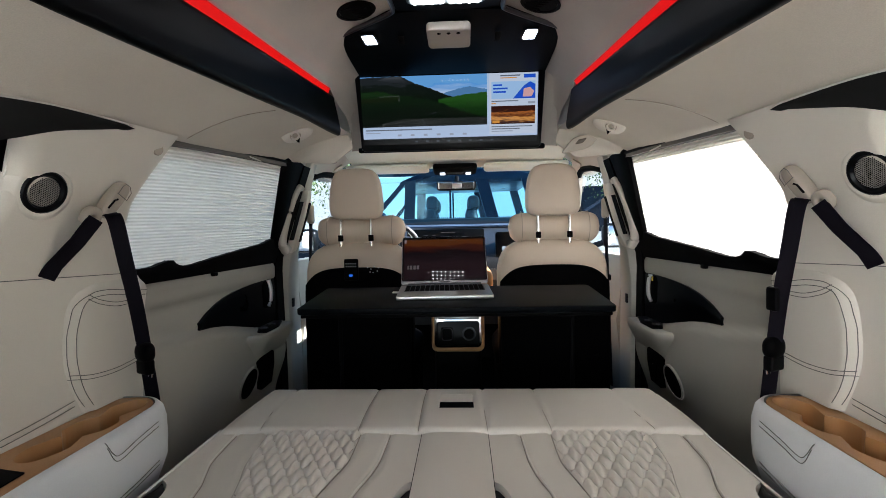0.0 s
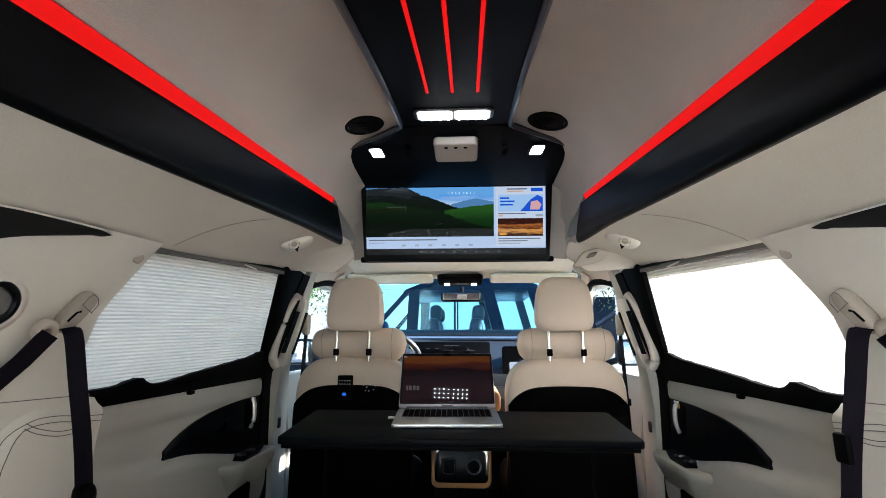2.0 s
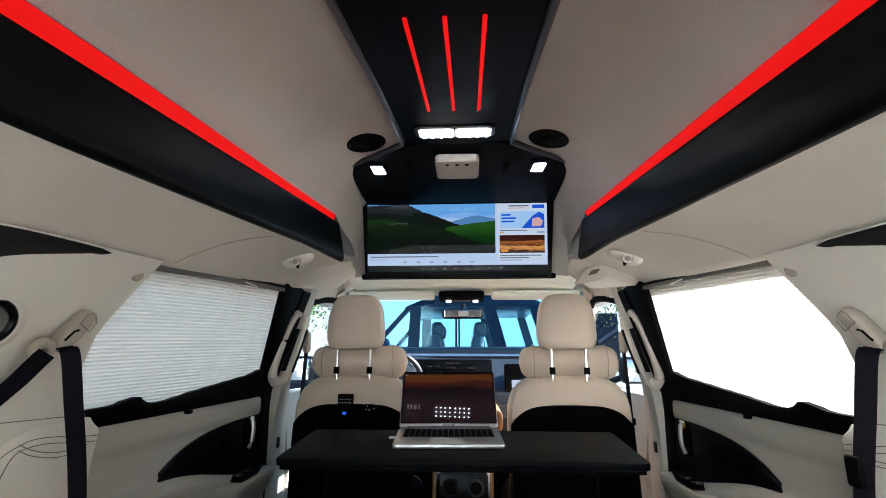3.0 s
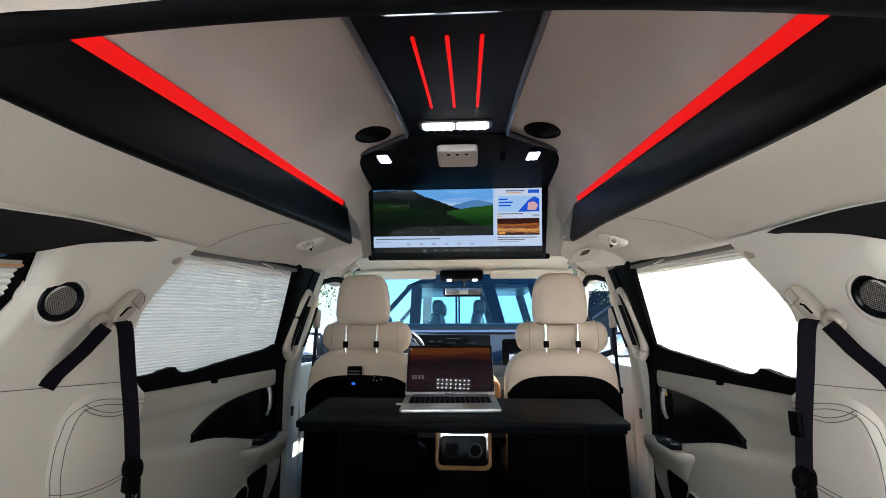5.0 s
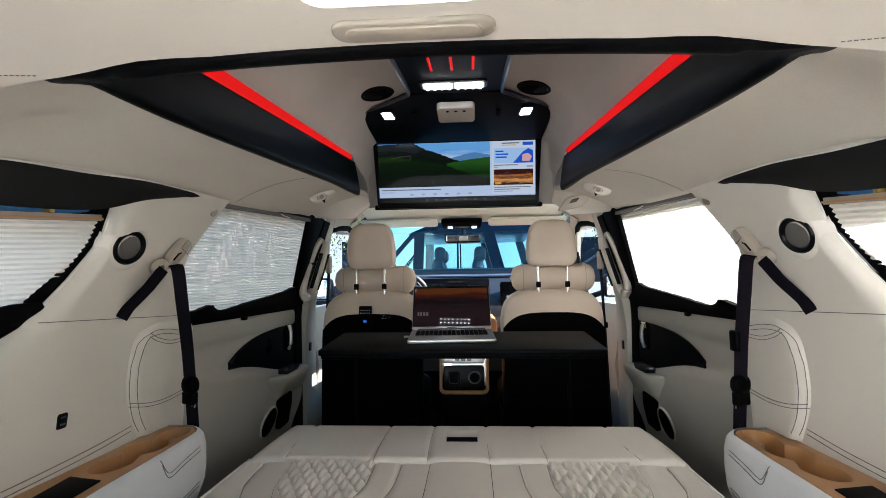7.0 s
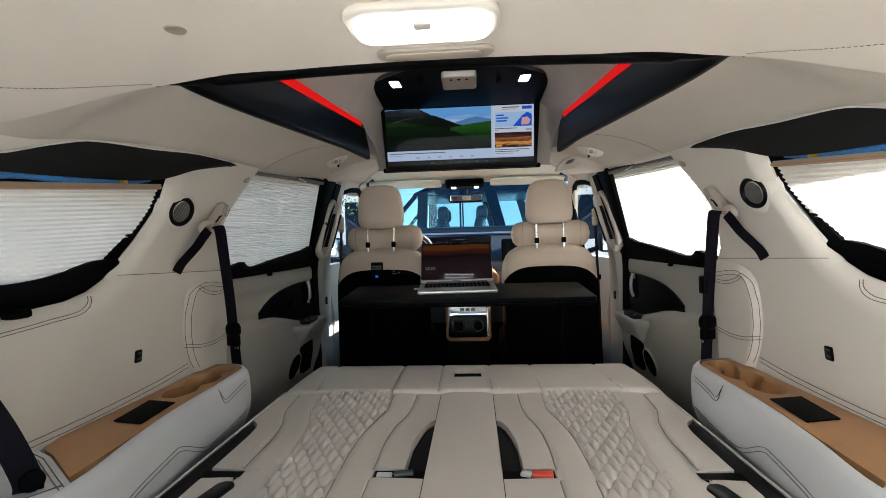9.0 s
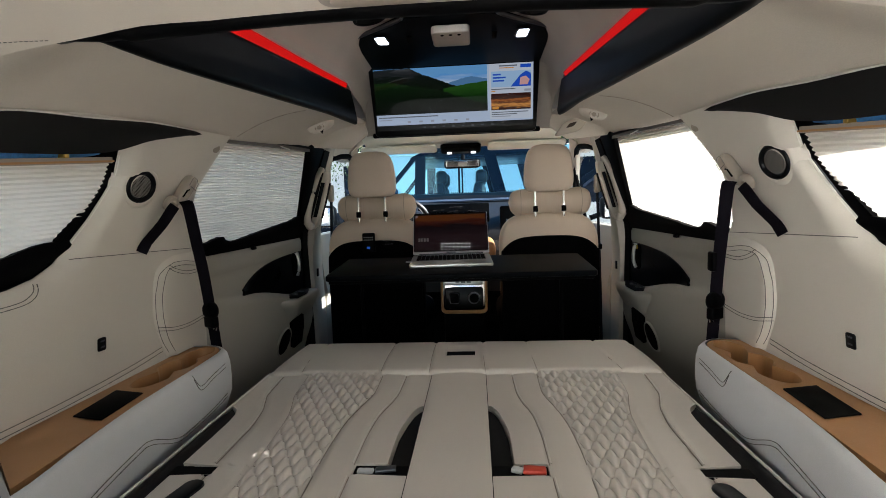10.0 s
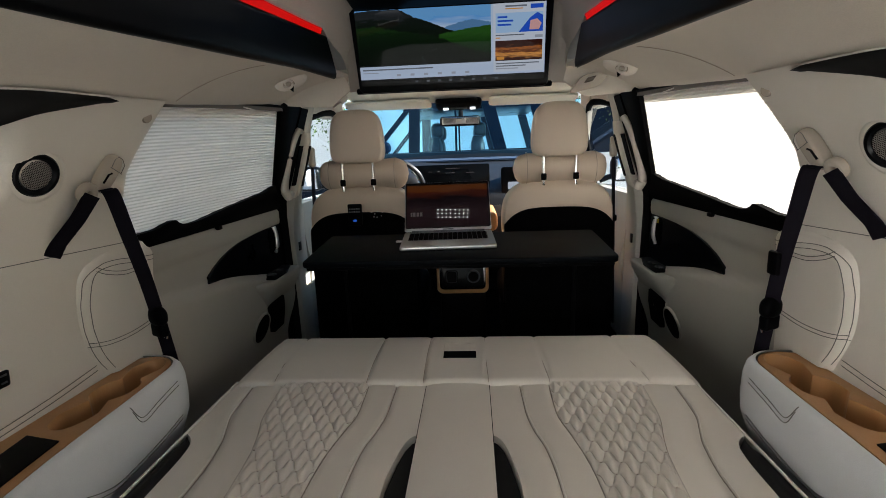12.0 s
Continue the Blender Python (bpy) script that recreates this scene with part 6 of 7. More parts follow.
    for d in (0.0, 0.011):
        pts = [(y, z - d) for y, z in ((0.14, 0.452), (0.50, 0.486), (0.72, 0.502), (0.78, 0.500), (0.86, 0.462), (0.92, 0.446), (1.05, 0.452), (1.14, 0.462))]
        path = smooth_path([(s * (in_x(y) - grow_at(z) - 0.0012), y, z) for y, z in pts], 8)
        part("stitch_line", tube([(s * (in_x(y) - grow_at(z) - 0.0012), y, z) for x, y, z in path], 0.0009, 5), THREAD, cn)
        pts = [(y, z - d) for y, z in ((1.14, 0.555), (1.06, 0.548), (1.005, 0.540), (0.985, 0.552), (0.975, 0.578))]
        path = smooth_path([(s * (in_x(y) - grow_at(z) - 0.0012), y, z) for y, z in pts], 8)
        part("stitch_line", tube([(s * (in_x(y) - grow_at(z) - 0.0012), y, z) for x, y, z in path], 0.0009, 5), THREAD, cn)
# ---- front seats ----
def pillow(cx, cy, cz):
    """A bolster lying across, with full round ends and soft dents."""
    rows = []
    for i in range(41):
        t = -1 + 2 * i / 40
        e = (1 - abs(t) ** 7) ** 0.5 if abs(t) < 1 else 0.0
        waist = 0.90 + 0.10 * abs(t) ** 1.5 + 0.02 * math.sin(11 * t)
        r = max(0.03, e) * waist
        rows.append([(cx + 0.220 * t, cy + 0.064 * r * math.cos(a), cz + 0.080 * r * math.sin(a) * (1 + 0.04 * math.sin(5 * t + a) + 0.015 * math.sin(23 * t + 3 * a))) for a in [2 * math.pi * k / 24 for k in range(24)]])
    return sheet(rows, loop=True, caps=True)


for s, px in ((-1, -0.477), (1, 0.462)):
    st = thing("car_seat", (px, 2.5, 0.05), "cream leather front seat with a black back panel, seen from behind", "seat", "front seats")
    part("backrest", puff(px, 2.40, 0.77, 0.262, 0.095, 0.182, 6, 4, shape=lambda x, y, z: (x * (1 - 0.16 * max(0.0, z) ** 2.0), y, z)), SEATLEATHER, st)
    part("lower_back", puff(px, 2.405, 0.46, 0.258, 0.09, 0.27, 6, 5), SEATBACK, st, "black lower backrest")
    rows = []
    for k in span(-1, 1, 32):
        hi = 0.829 - 0.012 * k * k - 0.070 * abs(k) ** 5
        rows.append([(px + 0.254 * k, 2.288 - 0.012 * (1 - k * k) + 0.008 * abs(k) ** 4 + 0.010 * v ** 12, 0.20 + (hi - 0.20) * v) for v in span(0, 1, 14)])
    part("back_panel", slab(rows, (0, 0.03, 0)), SEATBACK, st, "black back panel")
    part("seat_cushion", puff(px, 2.70, 0.34, 0.27, 0.28, 0.10, 5, 3), SEATBACK, st, "black seat cushion")
    part("seat_base", box(px - 0.25, px + 0.25, 2.36, 2.95, 0.02, 0.27, 0.03), BLACK, st)
    hr = part("headrest", puff(px, 2.335, 1.178, 0.127, 0.058, 0.120, 5.0, 5.5, shape=lambda x, y, z: (x * (1 - 0.20 * max(0.0, (z + 0.7) / 1.7) ** 2.4), y * (1 - 0.15 * z), z + 0.05 * (1 - x * x) * max(0.0, z))), SEATLEATHER, st, "cream leather headrest")
    for k in (-1, 1):
        x = px + k * 0.073
        part("post", tube([(x, 2.300, 0.93), (x, 2.304, 1.08)], 0.0065, 10), CHROME, st, "chrome headrest post")
        part("strap_clip", box(x - 0.012, x + 0.012, 2.288, 2.303, 0.955, 0.985, 0.003), BLACK, st, "black clip")
    pw = thing("neck_pillow", (px + 0.01 * s, 2.37, 1.0), "cream leather neck pillow strapped to the headrest posts", "pillow", "neck pillows")
    part("pillow_body", pillow(px + 0.012, 2.376, 1.006), SEATLEATHER, pw)
    for k in (-1, 1):
        seam = []
        for a in span(0, 2 * math.pi, 24):
            seam.append((px + 0.012 + k * 0.158, 2.372 + 0.0628 * math.cos(a), 1.006 + 0.0768 * math.sin(a)))
        part("seam", tube(seam, 0.0014, 5), GREIGE, pw)
    # thin cord and pocket edge on the black panel
    part("pocket_edge", tube([(px - 0.20, 2.289, 0.40), (px, 2.283, 0.395), (px + 0.20, 2.289, 0.40)], 0.006, 6), BLACK, st)

rm = thing("holder_remote", (-0.50, 2.27, 0.80), "small black remote with a blue light clipped to the seat back", "remote")
part("remote_body", box(-0.530, -0.464, 2.262, 2.284, 0.770, 0.872, 0.006, 3), BLACK, rm)
part("blue_key", prism(rounded(-0.507, -0.489, 0.788, 0.800, 0.005), lambda u, v: (u, 2.2605, v), (0, 0.003, 0), 0.001), BLUELED, rm, "lit blue key")
for i in range(5):
    for j in range(2):
        part("key", disc((-0.519 + i * 0.011, 2.2615, 0.836 + j * 0.014), (0, -1, 0), 0, 0.0028, 0.002, 10), PALEGREY, rm)
for k, (x, z) in enumerate(((-0.42, 0.830), (-0.405, 0.822), (-0.39, 0.833), (-0.375, 0.812), (-0.395, 0.806), (-0.41, 0.808), (-0.368, 0.828))):
    part("pin", disc((x, 2.279, z), (0, -1, 0), 0, 0.0028, 0.004, 10), PALEGREY, rm)

# ---- centre console between the seats ----
cc = thing("centre_console", (0, 2.6, 0.05), "tan centre console with a silver-framed socket panel at its back", "console")
bm = prism(rounded(-0.122, 0.128, 0.425, 0.70, 0.03), lambda u, v: (u, 2.262 + 0.05 * (v - 0.42), v), (0, 0.60, 0), 0.012)
part("console_body", bm, TAN, cc, "tan leather body")
part("armrest", box(-0.13, 0.185, 2.46, 2.86, 0.69, 0.79, 0.03, 4), TAN, cc, "tan leather armrest lid")
part("console_foot", box(-0.11, 0.115, 2.31, 3.25, 0.02, 0.44, 0.02), BLACK, cc)
bm = prism(rounded(-0.108, 0.114, 0.448, 0.640, 0.022), lambda u, v: (u, 2.256 + 0.05 * (v - 0.42), v), (0, 0.015, 0), 0.003)
part("silver_plate", bm, CHROME, cc, "silver frame")
bm = prism(rounded(-0.098, 0.104, 0.458, 0.572, 0.016), lambda u, v: (u, 2.252 + 0.05 * (v - 0.42), v), (0, 0.010, 0), 0.002)
part("socket_panel", bm, GLOSSBLACK, cc, "black socket panel")
bm = prism(rounded(-0.098, 0.104, 0.580, 0.628, 0.008), lambda u, v: (u, 2.2535 + 0.05 * (v - 0.42), v), (0, 0.010, 0), 0.002)
part("upper_plate", bm, ALU, cc, "brushed metal switch plate")
for x in (-0.03, 0.0, 0.03):
    part("switch", prism(rounded(x - 0.011, x + 0.011, 0.594, 0.610, 0.003), lambda u, v: (u, 2.2535 + 0.05 * (v - 0.42) - 0.003, v), (0, 0.004, 0), 0.001), GREYTRIM, cc)
part("mains_socket", prism(rounded(-0.078, -0.018, 0.478, 0.545, 0.014), lambda u, v: (u, 2.2505 + 0.05 * (v - 0.42), v), (0, 0.006, 0), 0.002), BLACK, cc, "square mains socket")
part("socket_lip", tube([(u, 2.2495 + 0.05 * (v - 0.42), v) for u, v in rounded(-0.072, -0.024, 0.484, 0.539, 0.012)] + [(-0.024, 2.2545, 0.527)], 0.002, 6), GREYTRIM, cc)
part("round_socket", disc((0.055, 2.2535, 0.512), (0, -1, 0), 0.024, 0.033, 0.008), GREYTRIM, cc, "round power socket ring")
part("socket_cap", disc((0.055, 2.2530, 0.512), (0, -1, 0), 0, 0.023, 0.006), BLACK, cc)

# ---- folding table across the cabin ----
tilt = Matrix.Translation((0, 1.66, 0.728)) @ Matrix.Rotation(radians(4.2), 4, "X")
tb = thing("folding_table", (0, 1.85, 0.10), "wide matt black folding table with thin legs", "table")
part("tabletop", turned(prism(rounded(-0.546, 0.549, 0.0, 0.385, 0.018), lambda u, v: (u, v, -0.016), (0, 0, 0.022), 0.004), tilt), TABLE, tb)
part("edge_frame", turned(box(-0.535, 0.538, 0.012, 0.030, -0.030, -0.014, 0.003), tilt), BLACK, tb)
for x in (-0.43, 0.43):
    part("leg", tube([(x, 1.80, 0.722), (x, 1.82, 0.03)], 0.0075, 10), BLACK, tb, "thin black metal leg")
    part("leg_bracket", box(x - 0.02, x + 0.02, 1.785, 1.835, 0.700, 0.722, 0.004), BLACK, tb)
    part("foot", box(x - 0.018, x + 0.018, 1.70, 1.94, 0.002, 0.022, 0.004), BLACK, tb)
part("stretcher", tube([(-0.43, 1.82, 0.12), (0.43, 1.82, 0.12)], 0.007, 8), BLACK, tb)

# ---- laptop ----
lm = tilt @ Matrix.Translation((-0.0343, 0.119, 0.0062)) @ Matrix.Rotation(radians(2.5), 4, "Z")
lp = thing("laptop", (-0.034, 1.80, 0.74), "open silver laptop on the table showing a dark sunset picture", "laptop")
bm = prism(rounded(-0.180, 0.180, 0.0, 0.233, 0.010), lambda u, v: (u, v, 0.001), (0, 0, 0.014), 0.003)
part("base", turned(bm, lm), ALU, lp, "silver aluminium base")
keys = bmesh.new()
deck = part("keyboard_deck", turned(prism(rounded(-0.156, 0.156, 0.095, 0.205, 0.004), lambda u, v: (u, v, 0.0152), (0, 0, 0.0012)), lm), GREYTRIM, lp, "dark keyboard well")
for j in range(6):
    for i in range(16):
        box(-0.153 + i * 0.0192, -0.153 + i * 0.0192 + 0.0165, 0.0985 + j * 0.0175, 0.0985 + j * 0.0175 + 0.0150, 0.0164, 0.0182, 0, bm=keys)
k_ob = part("keys", turned(keys, lm), BLACK, lp, "black keys")
k_ob["kind"] = "stuff"
part("touch_pad", turned(prism(rounded(-0.060, 0.045, 0.012, 0.084, 0.004), lambda u, v: (u, v, 0.0152), (0, 0, 0.0006)), lm), PALEGREY, lp, "grey touch pad")
part("hinge", turned(tube([(-0.150, 0.230, 0.016), (0.150, 0.230, 0.016)], 0.006, 10), lm), GREYTRIM, lp)
lid_m = lm @ Matrix.Translation((0, 0.230, 0.018)) @ Matrix.Rotation(radians(54.4), 4, "X")
lid = part("lid", turned(prism(rounded(-0.180, 0.180, 0.0, 0.226, 0.008), lambda u, v: (u, v, -0.006), (0, 0, 0.0060), 0.002), lid_m), ALU, lp, "silver lid")
part("bezel", turned(prism(rounded(-0.177, 0.177, 0.014, 0.224, 0.006), lambda u, v: (u, v, 0.0), (0, 0, 0.0012)), lid_m), GLOSSBLACK, lid, "black screen border")
part("screen", turned(prism([(-0.170, 0.020), (0.170, 0.020), (0.170, 0.212), (-0.170, 0.212)], lambda u, v: (u, v, 0.0013), (0, 0, 0.0006)), lid_m), LAPTOPSCREEN, lid, "dark sunset picture with a clock")
part("camera_dot", turned(box(-0.018, 0.018, 0.214, 0.222, 0.001, 0.006, 0.001, 1), lid_m), BLACK, lid)
part("name_bar", turned(box(-0.022, 0.022, 0.0055, 0.0105, 0.0, 0.0012, 0.0004, 1), lid_m), GREYTRIM, lid, "small grey maker mark")
for u0, u1 in ((-0.155, -0.148), (-0.145, -0.135), (-0.130, -0.120), (-0.116, -0.106)):
    part("clock_bar", turned(box(u0, u1, 0.068, 0.086, 0.0018, 0.0022, 0, 1), lid_m), DIMGREY, lid)
plug = turned(box(-0.205, -0.176, 0.120, 0.133, 0.003, 0.010, 0.002), lm)
part("plug", plug, PALEGREY, lp, "pale adapter in its side")

# ---- ceiling screen ----
scr = thing("ceiling_screen", (0, 2.13, 1.36), "wide black ceiling monitor showing a green mountain film page", "monitor")


def on_screen(u, v, w=0.0):
    """A place on the slanting display: u across, v up, w towards the viewer."""
    return Vector((-0.015 + u, 2.137 - 0.1925 * v - 0.981 * w, 1.398 + 0.981 * v - 0.1925 * w))


SW, SH = 0.757, 0.276
bm = prism([(-0.372, -0.048), (0.376, -0.048), (0.388, -0.044), (0.395, -0.034), (0.410, 0.300), (-0.403, 0.300), (-0.391, -0.034), (-0.384, -0.044)], lambda u, v: on_screen(u, v, 0.0), on_screen(0, 0, -0.035) - on_screen(0, 0, 0), 0.006)
part("housing", bm, GLOSSBLACK, scr, "glossy black housing")
bm = prism(rounded(-0.412, 0.418, -0.054, -0.030, 0.008), lambda u, v: on_screen(u, v, -0.034), on_screen(0, 0, -0.04) - on_screen(0, 0, 0), 0.004)
part("lower_strip", bm, PANELBLACK, scr, "black strip below the monitor")


def page(name, u0, u1, v0, v1, mat, w=0.0012, label=""):
    """A flat patch of the page on the display; u and v run from 0 to 1 over it."""
    a, b = (u0 - 0.5) * SW, (u1 - 0.5) * SW
    c, d = v0 * SH, v1 * SH
    bm = bmesh.new()
    vs = [bm.verts.new(on_screen(x, y, w)) for x, y in ((a, c), (b, c), (b, d), (a, d))]
    bm.faces.new(vs)
    return part(name, bm, mat, scr, label)


def page_poly(name, pts, mat, w):
    bm = bmesh.new()
    bm.faces.new([bm.verts.new(on_screen((u - 0.5) * SW, v * SH, w)) for u, v in pts])
    return part(name, bm, mat, scr)


page("page_background", 0, 1, 0.02, 0.955, PAGEBLUE, 0.0008, "pale blue web page")
page("film_picture", 0, 0.715, 0.20, 0.955, FILMSKY, 0.0014, "film of green mountains under a blue sky")
rnd = random.Random(4)


def ridge(name, pts, mat, w, rough):
    out = []
    for (a, b), (c, d) in zip(pts, pts[1:]):
        for k in range(8):
            t = k / 8
            out.append((a + (c - a) * t, b + (d - b) * t + rnd.uniform(-rough, rough)))
    out.append(pts[-1])
    page_poly(name, [(pts[-1][0], 0.20), (pts[0][0], 0.20)] + out, mat, w)


ridge("far_ridge", [(0.44, 0.66), (0.50, 0.71), (0.55, 0.745), (0.585, 0.762), (0.615, 0.777), (0.66, 0.755), (0.715, 0.73)], PICBLUE, 0.0017, 0.005)
ridge("dark_mountain", [(0.0, 0.94), (0.10, 0.953), (0.233, 0.952), (0.27, 0.90), (0.31, 0.84), (0.36, 0.80), (0.42, 0.74), (0.48, 0.67), (0.54, 0.62), (0.60, 0.58)], PICDARK, 0.0020, 0.006)
page_poly("rock_face", [(0.10, 0.90), (0.15, 0.945), (0.228, 0.945), (0.262, 0.87), (0.20, 0.85), (0.15, 0.88)], PICROCK, 0.0022)
ridge("green_ridge", [(0.44, 0.60), (0.50, 0.625), (0.58, 0.655), (0.64, 0.67), (0.715, 0.69)], PICGREEN, 0.0023, 0.005)
ridge("near_forest", [(0.0, 0.72), (0.10, 0.74), (0.20, 0.68), (0.30, 0.64), (0.40, 0.585), (0.48, 0.52), (0.56, 0.43), (0.64, 0.36), (0.715, 0.32)], PICFOREST, 0.0026, 0.012)
page_poly("film_road", [(0.345, 0.20), (0.372, 0.20), (0.362, 0.26), (0.350, 0.30), (0.356, 0.315), (0.345, 0.315), (0.340, 0.29), (0.350, 0.25)], PICROCK, 0.0029)
page_poly("film_road", [(0.39, 0.37), (0.43, 0.405), (0.425, 0.415), (0.385, 0.38)], PICROCK, 0.0029)
page("title_bar", 0.015, 0.40, 0.145, 0.163, PICGREY, 0.0014)
page("title_bar", 0.015, 0.10, 0.105, 0.117, PICPALE, 0.0014)
for k in range(6):
    page("page_icon", 0.20 + k * 0.075, 0.222 + k * 0.075, 0.055, 0.085, PICPALE, 0.0014)
page("navigation_strip", 0, 1, -0.07, 0.02, GLOSSBLACK, 0.0010, "black navigation strip")
for k in range(8):
    page("navigation_icon", 0.30 + k * 0.062, 0.316 + k * 0.062, -0.045, -0.018, PICGREY, 0.0016)
page("side_column", 0.728, 0.995, 0.05, 0.955, PAGEWHITE, 0.0012, "white side column")
page("advert", 0.74, 0.985, 0.575, 0.83, ADBLUE, 0.0016, "pale blue advert")
page_poly("advert_shape", [(0.86, 0.575), (0.985, 0.575), (0.985, 0.78), (0.955, 0.82), (0.92, 0.76)], ADDEEP, 0.0019)
page_poly("advert_shape", [(0.915, 0.60), (0.965, 0.60), (0.978, 0.68), (0.955, 0.74), (0.92, 0.72)], ADPINK, 0.0022)
for k, (a, b) in enumerate(((0.75, 0.80), (0.75, 0.83), (0.75, 0.82))):
    page("advert_bar", a, b, 0.765 - k * 0.05, 0.79 - k * 0.05, ADDEEP, 0.0019)
page("advert_button", 0.92, 0.985, 0.875, 0.93, ADDEEP, 0.0016, "blue button")
page("column_bar", 0.79, 0.90, 0.905, 0.925, PICGREY, 0.0016)
page("column_bar", 0.79, 0.88, 0.875, 0.888, ORANGE, 0.0016)
page("column_bar", 0.74, 0.89, 0.535, 0.55, PICGREY, 0.0016)
page("column_bar", 0.74, 0.765, 0.500, 0.515, ORANGE, 0.0016)
page("column_bar", 0.945, 0.985, 0.495, 0.53, PICPALE, 0.0016)
page("thumbnail", 0.738, 0.985, 0.20, 0.47, SUNSETPIC, 0.0016, "thumbnail of an orange sunset")
page("thumbnail_mark", 0.745, 0.785, 0.215, 0.255, ORANGE, 0.0019)
page("column_bar", 0.74, 0.97, 0.155, 0.170, PICGREY, 0.0016)
page("column_bar", 0.74, 0.90, 0.12, 0.135, PICGREY, 0.0016)
page("column_bar", 0.74, 0.86, 0.085, 0.10, PICPALE, 0.0016)
for k in range(3):
    page("status_dot", 0.01 + k * 0.024, 0.022 + k * 0.024, 0.975, 0.995, REDLED if k == 0 else PICPALE, 0.0012)
page("status_dot", 0.90, 0.91, 0.975, 0.995, PICGREY, 0.0012)
page("status_dot", 0.95, 0.985, 0.978, 0.992, PICGREY, 0.0012)

# ---- lamps in the overhead panel and roof ----
dm = thing("dome_lamp", (0, 1.475, 1.66), "lit white twin dome lamp with diodes in the black overhead panel", "ceiling lamp")


def tilted(cx, cy, cz, deg):
    return Matrix.Translation((cx, cy, cz)) @ Matrix.Rotation(radians(deg), 4, "X")


d0 = tilted(-0.002, 1.474, panel_z(1.474) - 0.006, 7)
part("lamp_frame", turned(prism(rounded(-0.118, 0.118, -0.044, 0.044, 0.022), lambda u, v: (u, v, 0), (0, 0, -0.006), 0.002), d0), GREYTRIM, dm)
for k in (-1, 1):
    lens = part("lens", turned(prism(rounded(k * 0.0545 - 0.053, k * 0.0545 + 0.053, -0.036, 0.036, 0.016), lambda u, v: (u, v, -0.004), (0, 0, -0.006), 0.002), d0), DIMLENS, dm, "lit lens over diodes")
    for i in range(4):
        for j in range(3):
            part("diode", turned(disc((k * 0.0545 + (i - 1.5) * 0.0262, (j - 1) * 0.026, -0.0115), (0, 0, -1), 0, 0.0040, 0.003, 12), d0), DIODE, lens, "bright white diode")
rd = thing("dome_lamp", (0, 0.70, 1.53), "lit white twin dome lamp with rows of diodes behind its lens", "ceiling lamp")
d1 = tilted(-0.004, 0.700, panel_z(0.700) - 0.006, 11)
part("lamp_frame", turned(prism(rounded(-0.112, 0.112, -0.058, 0.058, 0.024), lambda u, v: (u, v, 0), (0, 0, -0.006), 0.002), d1), GREYTRIM, rd)
for k in (-1, 1):
    lens = part("lens", turned(prism(rounded(k * 0.0535 - 0.0505, k * 0.0535 + 0.0505, -0.049, 0.049, 0.018), lambda u, v: (u, v, -0.004), (0, 0, -0.005), 0.002), d1), DIMLENS, rd, "lit lens over diodes")
    for i in range(4):
        for j in range(3):
            part("diode", turned(disc((k * 0.0535 + (i - 1.5) * 0.0255, (j - 1) * 0.034, -0.0105), (0, 0, -1), 0, 0.0046, 0.003, 12), d1), DIODE, lens, "bright white diode")
ml = thing("map_console", (0, 1.675, 1.65), "cream overhead switch block with three small buttons", "switch block")
m0 = tilted(-0.0, 1.678, 1.662, -4)
part("block", turned(prism(rounded(-0.073, 0.073, -0.056, 0.080, 0.016), lambda u, v: (u, v, 0.012), (0, 0, -0.030), 0.007, 3), m0), GREIGE2, ml)
for x in (-0.032, 0.0, 0.032):
    part("button", turned(disc((x, -0.030, -0.0195), (0, 0, -1), 0, 0.007, 0.004, 14), m0), BLACK, ml, "dark round button")
for s in (-1, 1):
    sp = thing("spot_lamp", (s * 0.278, 1.73, 1.662), "small lit cool-white spot lamp beside the monitor", "spot lamp", "spot lamps")
    t0 = tilted(s * 0.278, 1.726, 1.667, -10)
    sh_ = lambda u, v, s=s: (u + s * v * -0.15, v, 0)
    part("lens", turned(prism(rounded(-0.021, 0.021, -0.026, 0.026, 0.006), sh_, (0, 0, -0.004), 0.0015), t0), COOLLED, sp, "lit cool lens")
    part("rim", turned(prism(rounded(-0.026, 0.026, -0.031, 0.031, 0.008), sh_, (0, 0, 0.006), 0.001), t0), GLOSSBLACK, sp)
for s, ax_, ay_ in ((-1, 0.292, 1.578), (1, 0.292, 1.578), (-1, 0.268, 0.700), (1, 0.272, 0.700)):
    cx0, cy0 = s * ax_, ay_
    vt = thing("air_vent", (cx0, cy0, 1.60), "round black air vent in the cream ceiling", "air vent", "ceiling air vents")
    up = Vector(((raised_z(cx0 + 0.04, cy0) - raised_z(cx0 - 0.04, cy0)) / 0.08, (raised_z(cx0, cy0 + 0.04) - raised_z(cx0, cy0 - 0.04)) / 0.08, -1))
    c = Vector((cx0, cy0, raised_z(cx0, cy0))) + up.normalized() * 0.007
    part("vent_ring", disc(c, up, 0.050, 0.066, 0.03, 44), BLACK, vt, "black ring")
    part("vent_bowl", disc(c - up.normalized() * 0.002, up, 0, 0.052, 0.006, 36), PADBLACK, vt)
    for k in (-2, -1, 0, 1, 2):
        h = math.sqrt(0.05**2 - (k * 0.017) ** 2)
        part("vane", turned(box(-h, h, -0.001, 0.001, -0.003, 0.003, 0.0), Matrix.Translation(c + Vector((0, k * 0.017, 0.001 + 0.13 * k * 0.017))) @ Matrix.Rotation(radians(25), 4, "X")), BLACK, vt)
    part("vent_knob", disc(c + Vector((0, 0.046, 0.0)), up, 0, 0.006, 0.010, 12), BLACK, vt)
